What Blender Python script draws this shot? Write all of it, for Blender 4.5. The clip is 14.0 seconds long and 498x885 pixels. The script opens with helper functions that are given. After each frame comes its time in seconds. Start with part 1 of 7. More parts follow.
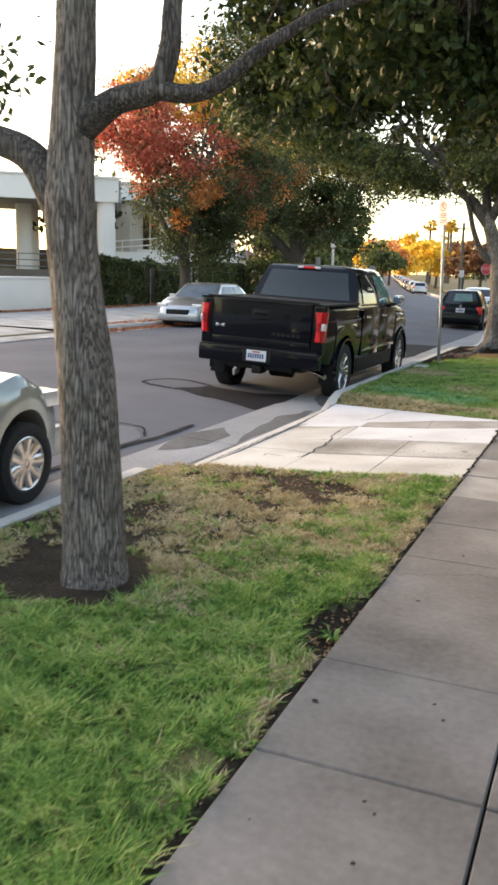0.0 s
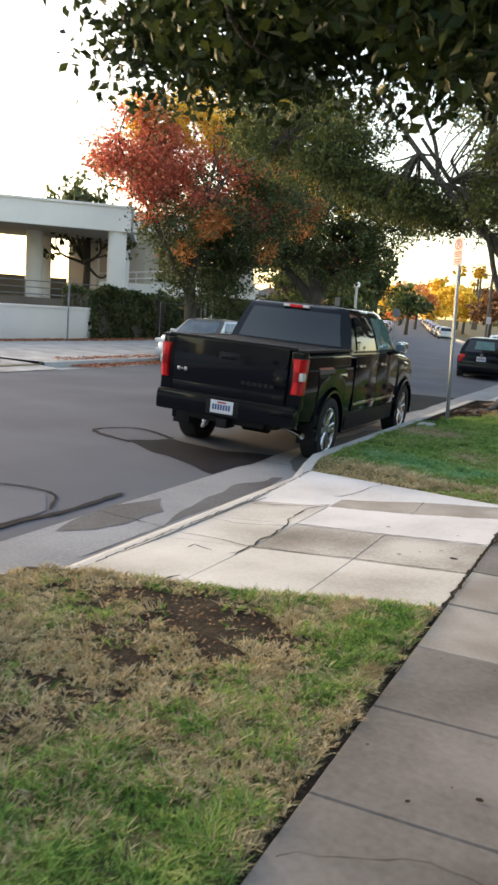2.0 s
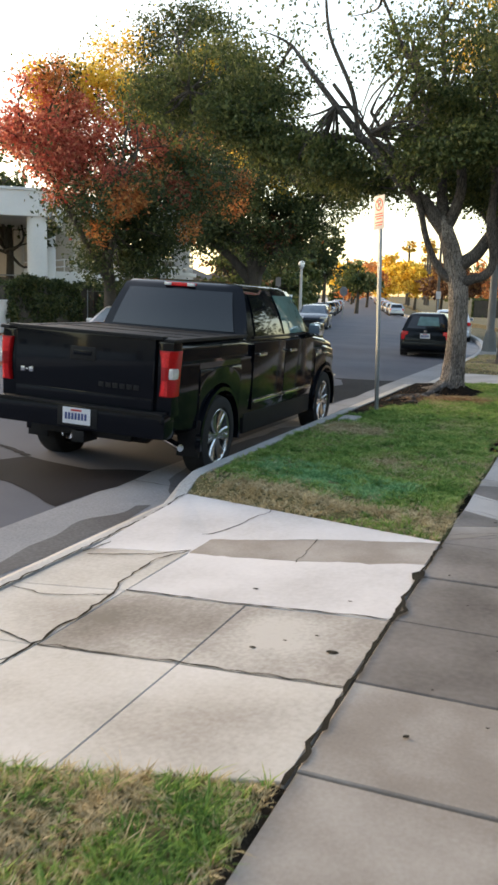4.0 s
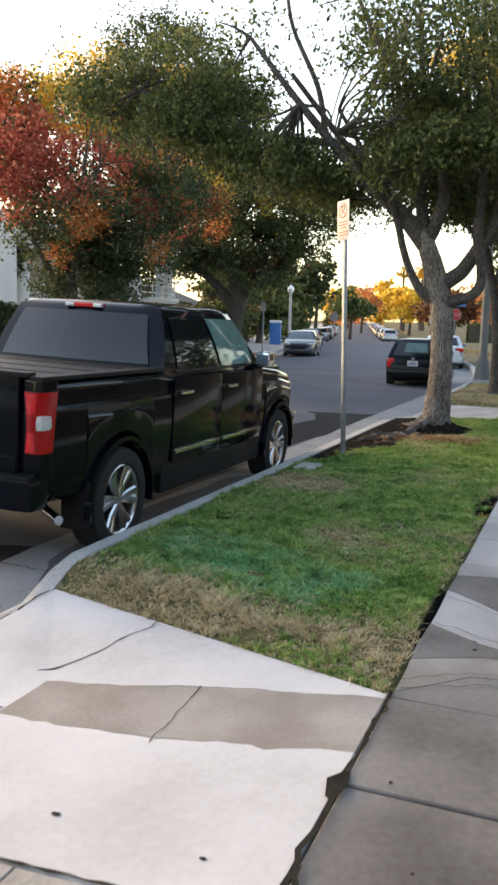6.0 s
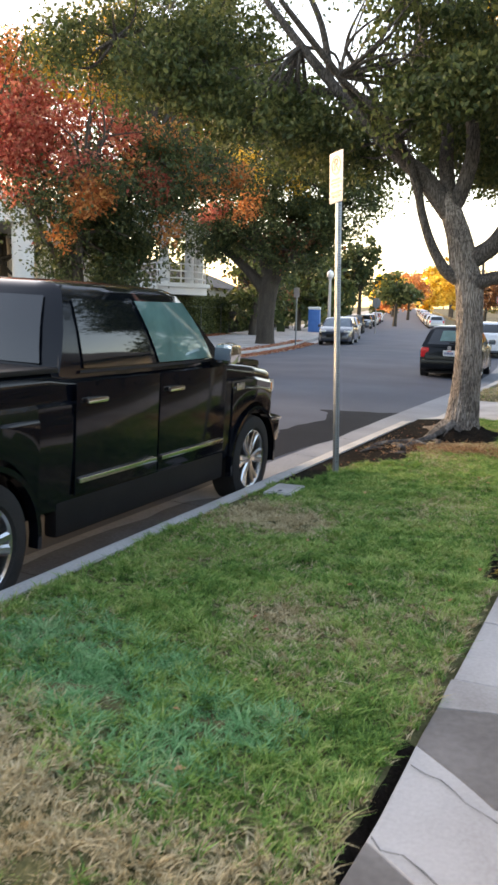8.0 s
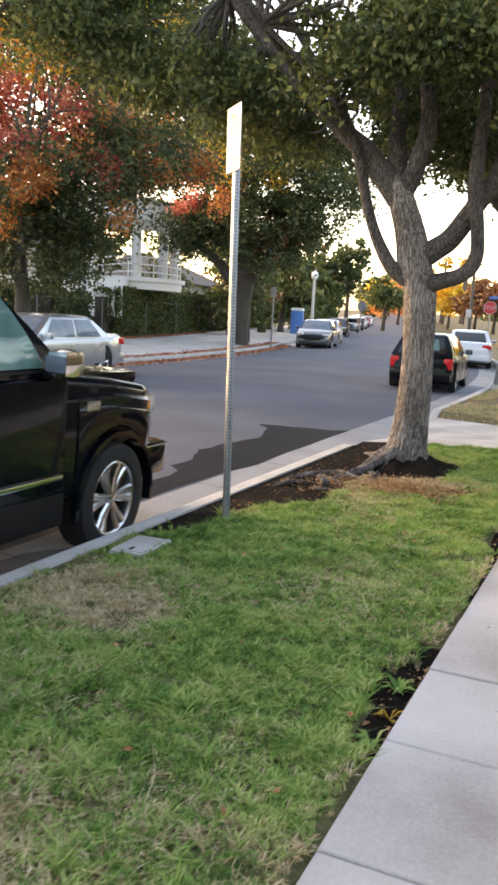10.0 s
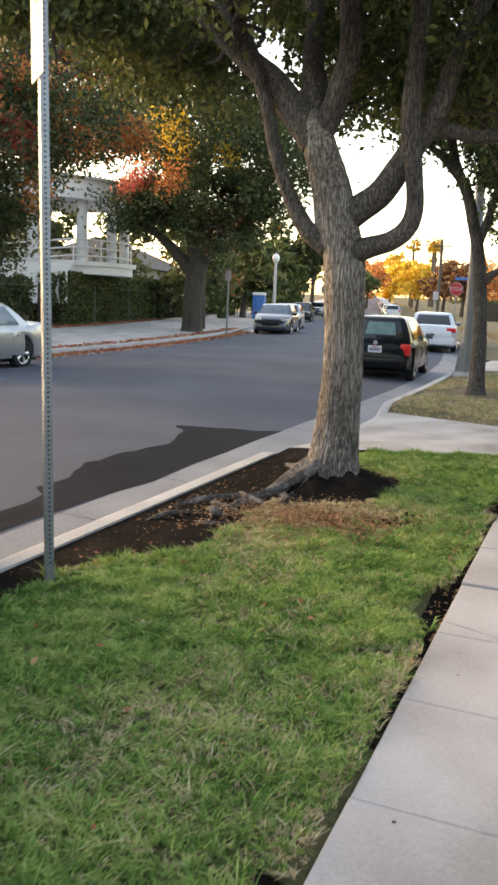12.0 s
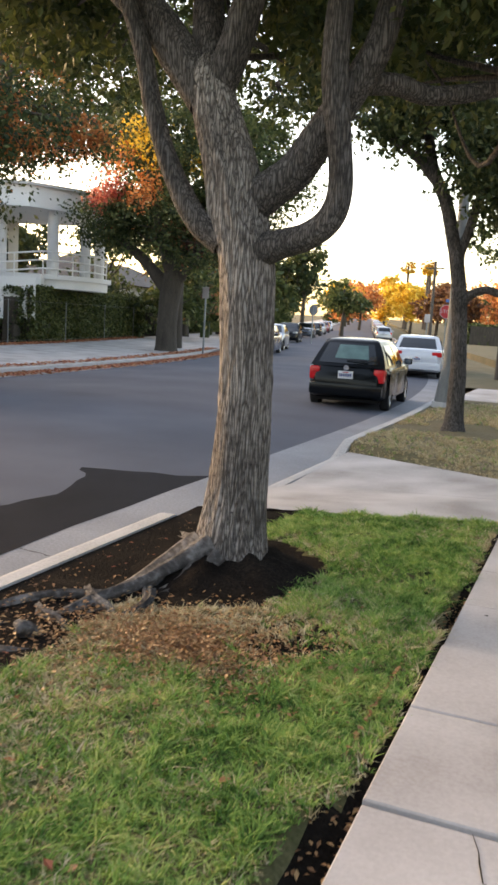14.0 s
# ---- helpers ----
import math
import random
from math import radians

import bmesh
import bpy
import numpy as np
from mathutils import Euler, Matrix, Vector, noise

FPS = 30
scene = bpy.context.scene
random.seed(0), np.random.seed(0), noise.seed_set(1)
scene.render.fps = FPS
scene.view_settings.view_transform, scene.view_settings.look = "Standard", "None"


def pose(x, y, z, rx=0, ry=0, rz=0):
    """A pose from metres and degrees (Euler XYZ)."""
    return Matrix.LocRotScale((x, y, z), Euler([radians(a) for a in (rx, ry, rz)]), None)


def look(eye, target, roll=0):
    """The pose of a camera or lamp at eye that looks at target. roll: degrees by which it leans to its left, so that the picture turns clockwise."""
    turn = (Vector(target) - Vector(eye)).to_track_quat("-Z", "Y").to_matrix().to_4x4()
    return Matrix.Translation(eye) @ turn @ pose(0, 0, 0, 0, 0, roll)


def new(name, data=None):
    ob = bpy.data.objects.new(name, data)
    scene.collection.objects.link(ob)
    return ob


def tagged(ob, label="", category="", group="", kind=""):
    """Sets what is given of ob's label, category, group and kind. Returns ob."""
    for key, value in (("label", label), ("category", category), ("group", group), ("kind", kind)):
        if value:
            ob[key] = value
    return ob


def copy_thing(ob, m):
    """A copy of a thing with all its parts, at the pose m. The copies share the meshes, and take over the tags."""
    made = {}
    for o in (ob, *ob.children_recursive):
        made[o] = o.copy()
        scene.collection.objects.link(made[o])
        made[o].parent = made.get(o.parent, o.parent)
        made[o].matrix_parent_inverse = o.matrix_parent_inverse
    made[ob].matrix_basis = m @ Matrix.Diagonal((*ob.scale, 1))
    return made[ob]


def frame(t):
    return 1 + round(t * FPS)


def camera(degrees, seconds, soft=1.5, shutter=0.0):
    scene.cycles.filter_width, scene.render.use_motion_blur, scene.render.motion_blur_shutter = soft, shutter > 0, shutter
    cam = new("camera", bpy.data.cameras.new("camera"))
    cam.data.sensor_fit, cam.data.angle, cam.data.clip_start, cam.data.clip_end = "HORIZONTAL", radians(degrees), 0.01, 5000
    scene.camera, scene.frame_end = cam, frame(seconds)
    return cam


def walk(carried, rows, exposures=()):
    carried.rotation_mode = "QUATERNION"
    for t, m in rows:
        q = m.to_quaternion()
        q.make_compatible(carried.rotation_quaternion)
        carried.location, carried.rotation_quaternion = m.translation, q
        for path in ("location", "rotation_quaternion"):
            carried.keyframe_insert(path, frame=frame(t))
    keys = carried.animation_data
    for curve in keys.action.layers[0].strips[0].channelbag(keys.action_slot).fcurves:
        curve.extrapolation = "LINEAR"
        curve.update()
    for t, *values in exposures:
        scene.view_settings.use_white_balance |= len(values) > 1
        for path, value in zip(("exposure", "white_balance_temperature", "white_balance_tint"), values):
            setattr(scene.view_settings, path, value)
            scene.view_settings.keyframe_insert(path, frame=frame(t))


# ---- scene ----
cam = camera(32.8, 14.0, soft=2.8, shutter=0.3)
# metres of the walk, height of the first eye, fall of the path, heading of the walls
METRES, EYE, FALL, TURN, STREET = 15.2, 1.58, 3.66, 26.8, -3.75
ROWS = [
    (0.0, 0.0, 0.0, 0.0, 0.01, -14.52, -0.05),
    (0.5, 0.0143, 0.0332, -0.0003, -0.5, -14.09, -0.58),
    (1.0, 0.0226, 0.0666, -0.0022, -0.55, -13.25, -0.62),
    (1.5, 0.0389, 0.099, -0.003, -1.39, -13.65, -1.24),
    (2.0, 0.0483, 0.1337, -0.0069, 2.12, -12.11, -2.29),
    (2.5, 0.0633, 0.1678, -0.0109, -1.3, -12.35, -0.12),
    (5.0, 0.1287, 0.3416, -0.0219, -0.77, -13.43, 0.0),
    (5.5, 0.1396, 0.3736, -0.0245, -1.5, -13.77, -1.09),
    (6.0, 0.1526, 0.4063, -0.0274, -1.24, -11.33, 0.24),
    (6.5, 0.1664, 0.4414, -0.0294, 3.19, -12.92, -1.97),
    (7.0, 0.179, 0.4758, -0.0322, 1.92, -12.43, 0.46),
    (9.5, 0.2459, 0.6336, -0.0438, 2.02, -11.98, 0.61),
    (10.0, 0.2636, 0.6629, -0.0439, 1.7, -12.2, -1.37),
    (10.5, 0.2737, 0.6935, -0.0459, 0.74, -10.88, -1.93),
    (11.0, 0.2928, 0.7258, -0.0477, -1.18, -10.82, -0.77),
    (11.5, 0.3016, 0.7566, -0.0522, 0.51, -12.07, -0.81),
    (12.0, 0.311, 0.7926, -0.0553, -0.27, -13.09, -0.68),
    (12.5, 0.3242, 0.8235, -0.0549, -0.27, -12.71, -0.38),
    (13.0, 0.3319, 0.8579, -0.0576, -1.15, -12.2, -1.21),
    (13.5, 0.3497, 0.8923, -0.0598, -1.44, -12.48, -1.12),
    (14.0, 0.3638, 0.9234, -0.0637, -0.42, -11.79, -1.71),
]
LEVEL = pose(0, 0, EYE, 0, 0, STREET) @ pose(0, 0, 0, FALL) @ pose(0, 0, 0, 0, 0, TURN)
walk(cam, [(t, LEVEL @ pose(METRES * x, METRES * y, METRES * z, 90 + pitch, roll, yaw)) for t, x, y, z, yaw, pitch, roll in ROWS],
     exposures=[(0.0, 2.32, 8600, 14), (0.5, 2.4, 8400, 13), (1.5, 2.16, 8300, 12), (2.5, 1.94, 8300, 11), (5.0, 1.9, 8000, 12), (7.0, 2.24, 8200, 15), (9.5, 2.62, 8800, 20), (10.5, 2.64, 8900, 20), (12.0, 2.35, 8900, 16), (13.0, 2.33, 8800, 17), (14.0, 2.23, 8700, 18)])

# ---- light ----
SUN_EL, SUN_AZ = 16.0, 285.0     # degrees above the horizon, clockwise from +y
world = bpy.data.worlds.new("world")
scene.world = world
world.use_nodes = True
wn = world.node_tree
sky = wn.nodes.new("ShaderNodeTexSky")
sky.sky_type, sky.sun_disc = "NISHITA", False
sky.sun_elevation, sky.sun_rotation = radians(SUN_EL), radians(SUN_AZ)
sky.air_density, sky.dust_density, sky.ozone_density = 1.0, 1.5, 1.0
wn.links.new(sky.outputs[0], wn.nodes["Background"].inputs[0])
wn.nodes["Background"].inputs[1].default_value = 0.15
sun = new("sun", bpy.data.lights.new("sun", "SUN"))
sun.data.energy, sun.data.angle, sun.data.color = 0.3, radians(14.0), (1.0, 0.72, 0.42)
se, sa = radians(SUN_EL), radians(SUN_AZ)
sun.matrix_world = look((0, 0, 50), (-math.sin(sa) * math.cos(se), -math.cos(sa) * math.cos(se), 50 - math.sin(se)))

# ---- materials ----


def material(name, stops, rough=0.8, metal=0.0, scale=3.0, fine=40.0, bump=0.3, stretch=(1, 1, 1), coat=0.0, spec=0.5, depth=0.01, mix=0.5, pieces=0.0, thin=0.0):
    """Two noises, coarse and fine, drive a colour ramp and the relief; pieces: how far single pieces differ; thin: light let through."""
    m = bpy.data.materials.new(name)
    m.use_nodes = True
    n, l = m.node_tree.nodes, m.node_tree.links
    p = n["Principled BSDF"]
    tc, mp = n.new("ShaderNodeTexCoord"), n.new("ShaderNodeMapping")
    mp.inputs["Scale"].default_value = stretch
    l.new(tc.outputs["Object"], mp.inputs[0])
    a, b = n.new("ShaderNodeTexNoise"), n.new("ShaderNodeTexNoise")
    a.inputs["Scale"].default_value, a.inputs["Detail"].default_value = scale, 5
    b.inputs["Scale"].default_value, b.inputs["Detail"].default_value = fine, 4
    for t in (a, b):
        l.new(mp.outputs[0], t.inputs[0])
    mx = n.new("ShaderNodeMix")
    mx.inputs[0].default_value = mix
    l.new(a.outputs[0], mx.inputs[2])
    l.new(b.outputs[0], mx.inputs[3])
    value = mx.outputs[0]
    if pieces:
        geo, oi = n.new("ShaderNodeNewGeometry"), n.new("ShaderNodeObjectInfo")
        add, sub = n.new("ShaderNodeMath"), n.new("ShaderNodeMath")
        add.operation, add.inputs[1].default_value = "MULTIPLY_ADD", pieces
        l.new(geo.outputs["Random Per Island"], add.inputs[0])
        l.new(value, add.inputs[2])
        sub.operation, sub.inputs[1].default_value = "SUBTRACT", pieces / 2
        l.new(add.outputs[0], sub.inputs[0])
        value = sub.outputs[0]
    r = n.new("ShaderNodeValToRGB")
    e = r.color_ramp.elements
    while len(e) < len(stops):
        e.new(0.5)
    for i, (pos, col) in enumerate(stops):
        e[i].position, e[i].color = pos, (*col, 1)
    l.new(value, r.inputs[0])
    l.new(r.outputs[0], p.inputs["Base Color"])
    p.inputs["Roughness"].default_value, p.inputs["Metallic"].default_value = rough, metal
    p.inputs["Coat Weight"].default_value, p.inputs["Specular IOR Level"].default_value = coat, spec
    if bump:
        bp = n.new("ShaderNodeBump")
        bp.inputs["Strength"].default_value, bp.inputs["Distance"].default_value = bump, depth
        l.new(b.outputs[0], bp.inputs["Height"])
        l.new(bp.outputs[0], p.inputs["Normal"])
    if thin:
        tr, mix2 = n.new("ShaderNodeBsdfTranslucent"), n.new("ShaderNodeMixShader")
        l.new(r.outputs[0], tr.inputs[0])
        mix2.inputs[0].default_value = thin
        l.new(p.outputs[0], mix2.inputs[1])
        l.new(tr.outputs[0], mix2.inputs[2])
        l.new(mix2.outputs[0], n["Material Output"].inputs[0])
    return m


def two(name, c1, c2, **k):
    return material(name, [(0.35, c1), (0.65, c2)], **k)


ASPHALT = material("asphalt", [(0.3, (0.074, 0.08, 0.098)), (0.55, (0.11, 0.118, 0.142)), (0.8, (0.156, 0.164, 0.192))], rough=0.85, spec=0.15, scale=0.5, fine=160, bump=0.5, depth=0.006, mix=0.45)
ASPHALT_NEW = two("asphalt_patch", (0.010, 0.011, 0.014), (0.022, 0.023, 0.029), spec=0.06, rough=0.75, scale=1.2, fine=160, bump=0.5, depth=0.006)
CONCRETE_DARK = material("concrete_dark", [(0.32, (0.078, 0.068, 0.061)), (0.5, (0.152, 0.137, 0.126)), (0.68, (0.235, 0.214, 0.20))], rough=0.9, scale=1.3, fine=28, bump=0.25, depth=0.004, pieces=0.12, mix=0.22)
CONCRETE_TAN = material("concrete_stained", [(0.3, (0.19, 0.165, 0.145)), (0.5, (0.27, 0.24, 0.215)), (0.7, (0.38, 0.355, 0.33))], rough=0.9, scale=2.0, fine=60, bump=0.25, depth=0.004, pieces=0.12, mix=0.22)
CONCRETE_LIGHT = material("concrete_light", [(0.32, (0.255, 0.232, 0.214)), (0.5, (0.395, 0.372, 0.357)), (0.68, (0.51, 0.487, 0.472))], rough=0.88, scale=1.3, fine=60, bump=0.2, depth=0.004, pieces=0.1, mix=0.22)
CONCRETE_NEW = material("concrete_new", [(0.3, (0.423, 0.414, 0.414)), (0.5, (0.558, 0.549, 0.558)), (0.7, (0.648, 0.639, 0.648))], rough=0.85, scale=1.2, fine=30, bump=0.2, depth=0.003, pieces=0.08, mix=0.22)
CONCRETE_PALE = material("concrete_pale", [(0.32, (0.304, 0.276, 0.248)), (0.5, (0.478, 0.46, 0.432)), (0.66, (0.589, 0.57, 0.552))], rough=0.88, scale=1.0, fine=40, bump=0.2, depth=0.004, pieces=0.08, mix=0.22)
CONCRETE_BUFF = material("concrete_buff", [(0.36, (0.165, 0.146, 0.126)), (0.5, (0.29, 0.266, 0.243)), (0.64, (0.475, 0.458, 0.431))], rough=0.88, scale=1.0, fine=40, bump=0.2, depth=0.004, pieces=0.08, mix=0.22)
KERB = material("kerb_concrete", [(0.25, (0.275, 0.263, 0.25)), (0.5, (0.45, 0.438, 0.425)), (0.75, (0.575, 0.562, 0.55))], rough=0.9, scale=1.6, fine=50, bump=0.35, depth=0.005)
JOINT = two("joint_dirt", (0.02, 0.018, 0.015), (0.05, 0.045, 0.035), spec=0.05, rough=1.0, scale=8, fine=90)
STAIN_SHADE = material("gutter_stain_shade", [(0.25, (0.045, 0.045, 0.05)), (0.5, (0.085, 0.087, 0.094)), (0.75, (0.15, 0.152, 0.16))], rough=0.85, scale=1.6, fine=40, bump=0.3, depth=0.004)
PATCH_GREY = material("asphalt_old_patch", [(0.3, (0.10, 0.106, 0.125)), (0.55, (0.145, 0.152, 0.175)), (0.8, (0.19, 0.197, 0.22))], rough=0.88, spec=0.12, scale=0.9, fine=150, bump=0.4, depth=0.005)
GUTTER = material("gutter_concrete", [(0.25, (0.138, 0.144, 0.156)), (0.5, (0.234, 0.242, 0.259)), (0.75, (0.336, 0.346, 0.366))], rough=0.9, scale=1.1, fine=50, bump=0.35, depth=0.005)
SOIL_DRY = material("dry_soil", [(0.3, (0.026, 0.020, 0.015)), (0.52, (0.055, 0.043, 0.032)), (0.8, (0.13, 0.10, 0.072))], spec=0.05, rough=1.0, scale=4, fine=60, bump=1.0, depth=0.02)
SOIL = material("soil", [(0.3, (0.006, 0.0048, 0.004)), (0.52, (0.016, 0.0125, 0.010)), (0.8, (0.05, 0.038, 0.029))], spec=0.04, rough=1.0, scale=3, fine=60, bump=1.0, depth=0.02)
EARTH = material("dry_turf", [(0.3, (0.07, 0.075, 0.03)), (0.55, (0.15, 0.12, 0.065)), (0.8, (0.22, 0.17, 0.10))], rough=1.0, scale=0.8, fine=30, bump=0.8, depth=0.03)
GRASS = material("grass", [(0.30, (0.047, 0.116, 0.028)), (0.42, (0.129, 0.267, 0.065)), (0.53, (0.255, 0.420, 0.100)), (0.68, (0.50, 0.53, 0.21))], rough=0.75, spec=0.2, scale=2.2, fine=13, bump=0, mix=0.55, pieces=0.26, thin=0.3)
GRASS_COOL = material("grass_cool", [(0.30, (0.076, 0.225, 0.092)), (0.45, (0.17, 0.415, 0.175)), (0.60, (0.295, 0.52, 0.25)), (0.75, (0.45, 0.57, 0.30))], rough=0.75, spec=0.2, scale=2.2, fine=13, bump=0, mix=0.5, pieces=0.26, thin=0.3)
STRAW = material("dry_grass", [(0.2, (0.32, 0.24, 0.12)), (0.5, (0.56, 0.45, 0.26)), (0.8, (0.70, 0.60, 0.40))], rough=0.85, scale=3, fine=12, bump=0, pieces=0.5, thin=0.2)
BARK = material("bark_grey", [(0.25, (0.038, 0.031, 0.027)), (0.5, (0.082, 0.071, 0.063)), (0.75, (0.16, 0.143, 0.128))], rough=0.95, scale=3, fine=22, bump=0.9, depth=0.02, stretch=(3, 3, 0.6), mix=0.6)


def bark(name, furrow, ridge_c, scale):
    """Bark in long plates with dark furrows between them."""
    m = two(name, furrow, ridge_c, rough=0.95, scale=3, fine=30, bump=0)
    n, l = m.node_tree.nodes, m.node_tree.links
    p = n["Principled BSDF"]
    tc, mp, wob, add, vor = n.new("ShaderNodeTexCoord"), n.new("ShaderNodeMapping"), n.new("ShaderNodeTexNoise"), n.new("ShaderNodeMix"), n.new("ShaderNodeTexVoronoi")
    mp.inputs["Scale"].default_value = (1, 1, 0.075)
    l.new(tc.outputs["Object"], mp.inputs[0])
    wob.inputs["Scale"].default_value = 14
    l.new(mp.outputs[0], wob.inputs[0])
    add.data_type, add.blend_type = "RGBA", "LINEAR_LIGHT"
    add.inputs[0].default_value = 0.035
    l.new(mp.outputs[0], add.inputs[6])
    l.new(wob.outputs["Color"], add.inputs[7])
    vor.feature = "DISTANCE_TO_EDGE"
    vor.inputs["Scale"].default_value = scale
    l.new(add.outputs[2], vor.inputs["Vector"])
    r = n.new("ShaderNodeValToRGB")
    r.color_ramp.elements[0].position, r.color_ramp.elements[0].color = 0.0, (0.20, 0.185, 0.175, 1)
    r.color_ramp.elements[1].position, r.color_ramp.elements[1].color = 0.22, (1, 1, 1, 1)
    l.new(vor.outputs["Distance"], r.inputs[0])
    mul = n.new("ShaderNodeMix")
    mul.data_type, mul.blend_type = "RGBA", "MULTIPLY"
    mul.inputs[0].default_value = 1.0
    old = p.inputs["Base Color"].links[0].from_socket
    l.new(old, mul.inputs[6])
    l.new(r.outputs[0], mul.inputs[7])
    l.new(mul.outputs[2], p.inputs["Base Color"])
    bp = n.new("ShaderNodeBump")
    bp.inputs["Strength"].default_value, bp.inputs["Distance"].default_value = 0.8, 0.012
    l.new(r.outputs[0], bp.inputs["Height"])
    l.new(bp.outputs[0], p.inputs["Normal"])
    return m


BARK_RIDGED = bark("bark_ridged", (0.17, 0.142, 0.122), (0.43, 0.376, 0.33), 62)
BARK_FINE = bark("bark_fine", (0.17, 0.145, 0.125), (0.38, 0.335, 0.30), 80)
# limb copy with the crown's shade in its colour; also the slender tree's bark
BARK_DARK_SHADED = bark("bark_dark_shaded", (0.07, 0.06, 0.053), (0.19, 0.167, 0.15), 66)
BARK_ROOT = material("bark_root", [(0.35, (0.03, 0.025, 0.021)), (0.5, (0.085, 0.072, 0.063)), (0.66, (0.24, 0.215, 0.195))], rough=0.95, scale=5, fine=26, bump=0.9, depth=0.015)
BARK_DARK = material("bark_dark", [(0.3, (0.03, 0.025, 0.02)), (0.7, (0.09, 0.075, 0.06))], rough=0.95, scale=2, fine=14, bump=0.9, depth=0.02, stretch=(3, 3, 0.6))


def leaf(name, stops, thin=0.3):
    return material(name, stops, rough=0.5, spec=0.32, scale=0.7, fine=3, bump=0, pieces=0.7, thin=thin)


LEAF_NEAR = leaf("leaf_deep_green", [(0.15, (0.014, 0.03, 0.010)), (0.5, (0.035, 0.062, 0.018)), (0.9, (0.085, 0.11, 0.03))], 0.22)
LEAF_GREEN = leaf("leaf_green", [(0.15, (0.035, 0.055, 0.020)), (0.5, (0.08, 0.108, 0.034)), (0.85, (0.18, 0.19, 0.065))], 0.40)
LEAF_OAK = leaf("leaf_oak", [(0.15, (0.025, 0.042, 0.018)), (0.5, (0.06, 0.085, 0.03)), (0.9, (0.14, 0.15, 0.055))], 0.38)
LEAF_RED = leaf("leaf_red", [(0.15, (0.36, 0.07, 0.055)), (0.5, (0.66, 0.18, 0.13)), (0.85, (0.74, 0.36, 0.22))], 0.6)
LEAF_ORANGE = leaf("leaf_orange", [(0.15, (0.36, 0.11, 0.04)), (0.5, (0.63, 0.23, 0.08)), (0.85, (0.74, 0.38, 0.13))], 0.4)
# yellow leaves, with the gold of low sun put into the colour
LEAF_YELLOW_SUN = leaf("leaf_yellow_sun", [(0.15, (0.46, 0.25, 0.03)), (0.5, (0.76, 0.48, 0.06)), (0.85, (0.85, 0.66, 0.14))], 0.6)
LEAF_RUST = leaf("leaf_rust", [(0.15, (0.07, 0.03, 0.02)), (0.5, (0.16, 0.07, 0.035)), (0.85, (0.30, 0.15, 0.06))])
LITTER = leaf("fallen_leaf", [(0.15, (0.24, 0.065, 0.04)), (0.5, (0.48, 0.15, 0.07)), (0.85, (0.58, 0.30, 0.15))], 0.1)
LITTER_BROWN = leaf("fallen_leaf_brown", [(0.15, (0.14, 0.065, 0.028)), (0.5, (0.34, 0.165, 0.07)), (0.85, (0.50, 0.30, 0.14))], 0.1)
HEDGE = leaf("hedge_leaf", [(0.15, (0.035, 0.05, 0.018)), (0.5, (0.075, 0.10, 0.032)), (0.85, (0.16, 0.17, 0.055))])
WHITE = two("white_plaster", (0.70, 0.70, 0.70), (0.80, 0.79, 0.78), rough=0.8, scale=0.8, fine=30, bump=0.1)
GREY_WALL = two("grey_concrete_wall", (0.42, 0.42, 0.42), (0.55, 0.54, 0.53), rough=0.85, scale=0.6, fine=20, bump=0.15)
BROWN_WALL = two("brown_wall", (0.13, 0.105, 0.09), (0.20, 0.165, 0.14), rough=0.85, scale=0.7, fine=20, bump=0.15)
HOUSE_WALL = two("house_plaster", (0.42, 0.38, 0.32), (0.52, 0.48, 0.42), rough=0.9, scale=0.7, fine=30, bump=0.1)
ROOF = two("roof_shingle", (0.07, 0.06, 0.055), (0.13, 0.11, 0.10), rough=0.9, scale=2, fine=18, bump=0.5, depth=0.02)
BLACK_PAINT = two("black_car_paint", (0.0024, 0.0034, 0.0058), (0.0034, 0.0046, 0.0076), rough=0.1, scale=0.7, fine=5, bump=0, coat=0.25, spec=0.2)
SILVER_PAINT = two("silver_car_paint", (0.42, 0.44, 0.46), (0.50, 0.52, 0.54), rough=0.28, metal=0.75, scale=0.7, fine=5, bump=0, coat=0.8)
PALE_PAINT = two("grey_green_car_paint", (0.30, 0.33, 0.31), (0.36, 0.39, 0.37), rough=0.3, metal=0.6, scale=0.7, fine=5, bump=0, coat=0.8)
DARK_PAINT = two("charcoal_car_paint", (0.003, 0.004, 0.006), (0.005, 0.007, 0.009), rough=0.2, scale=0.7, fine=5, bump=0, coat=0.08, spec=0.22)
BLUE_PAINT = two("slate_blue_car_paint", (0.03, 0.04, 0.055), (0.045, 0.055, 0.075), rough=0.25, metal=0.3, scale=0.7, fine=5, bump=0, coat=0.9)
WHITE_PAINT = two("white_car_paint", (0.62, 0.65, 0.70), (0.70, 0.72, 0.76), rough=0.25, scale=0.7, fine=5, bump=0, coat=0.8)
RED_PAINT = two("red_car_paint", (0.25, 0.02, 0.02), (0.32, 0.03, 0.03), rough=0.25, scale=0.7, fine=5, bump=0, coat=0.8)
RUBBER = two("tyre_rubber", (0.008, 0.008, 0.008), (0.018, 0.018, 0.018), rough=0.85, scale=6, fine=60, bump=0.3, depth=0.004)
PLASTIC = two("black_plastic", (0.006, 0.006, 0.007), (0.011, 0.011, 0.012), spec=0.25, rough=0.5, scale=4, fine=60, bump=0.05)
CHROME = two("chrome", (0.75, 0.76, 0.78), (0.85, 0.86, 0.88), rough=0.12, metal=1.0, scale=3, fine=30, bump=0)
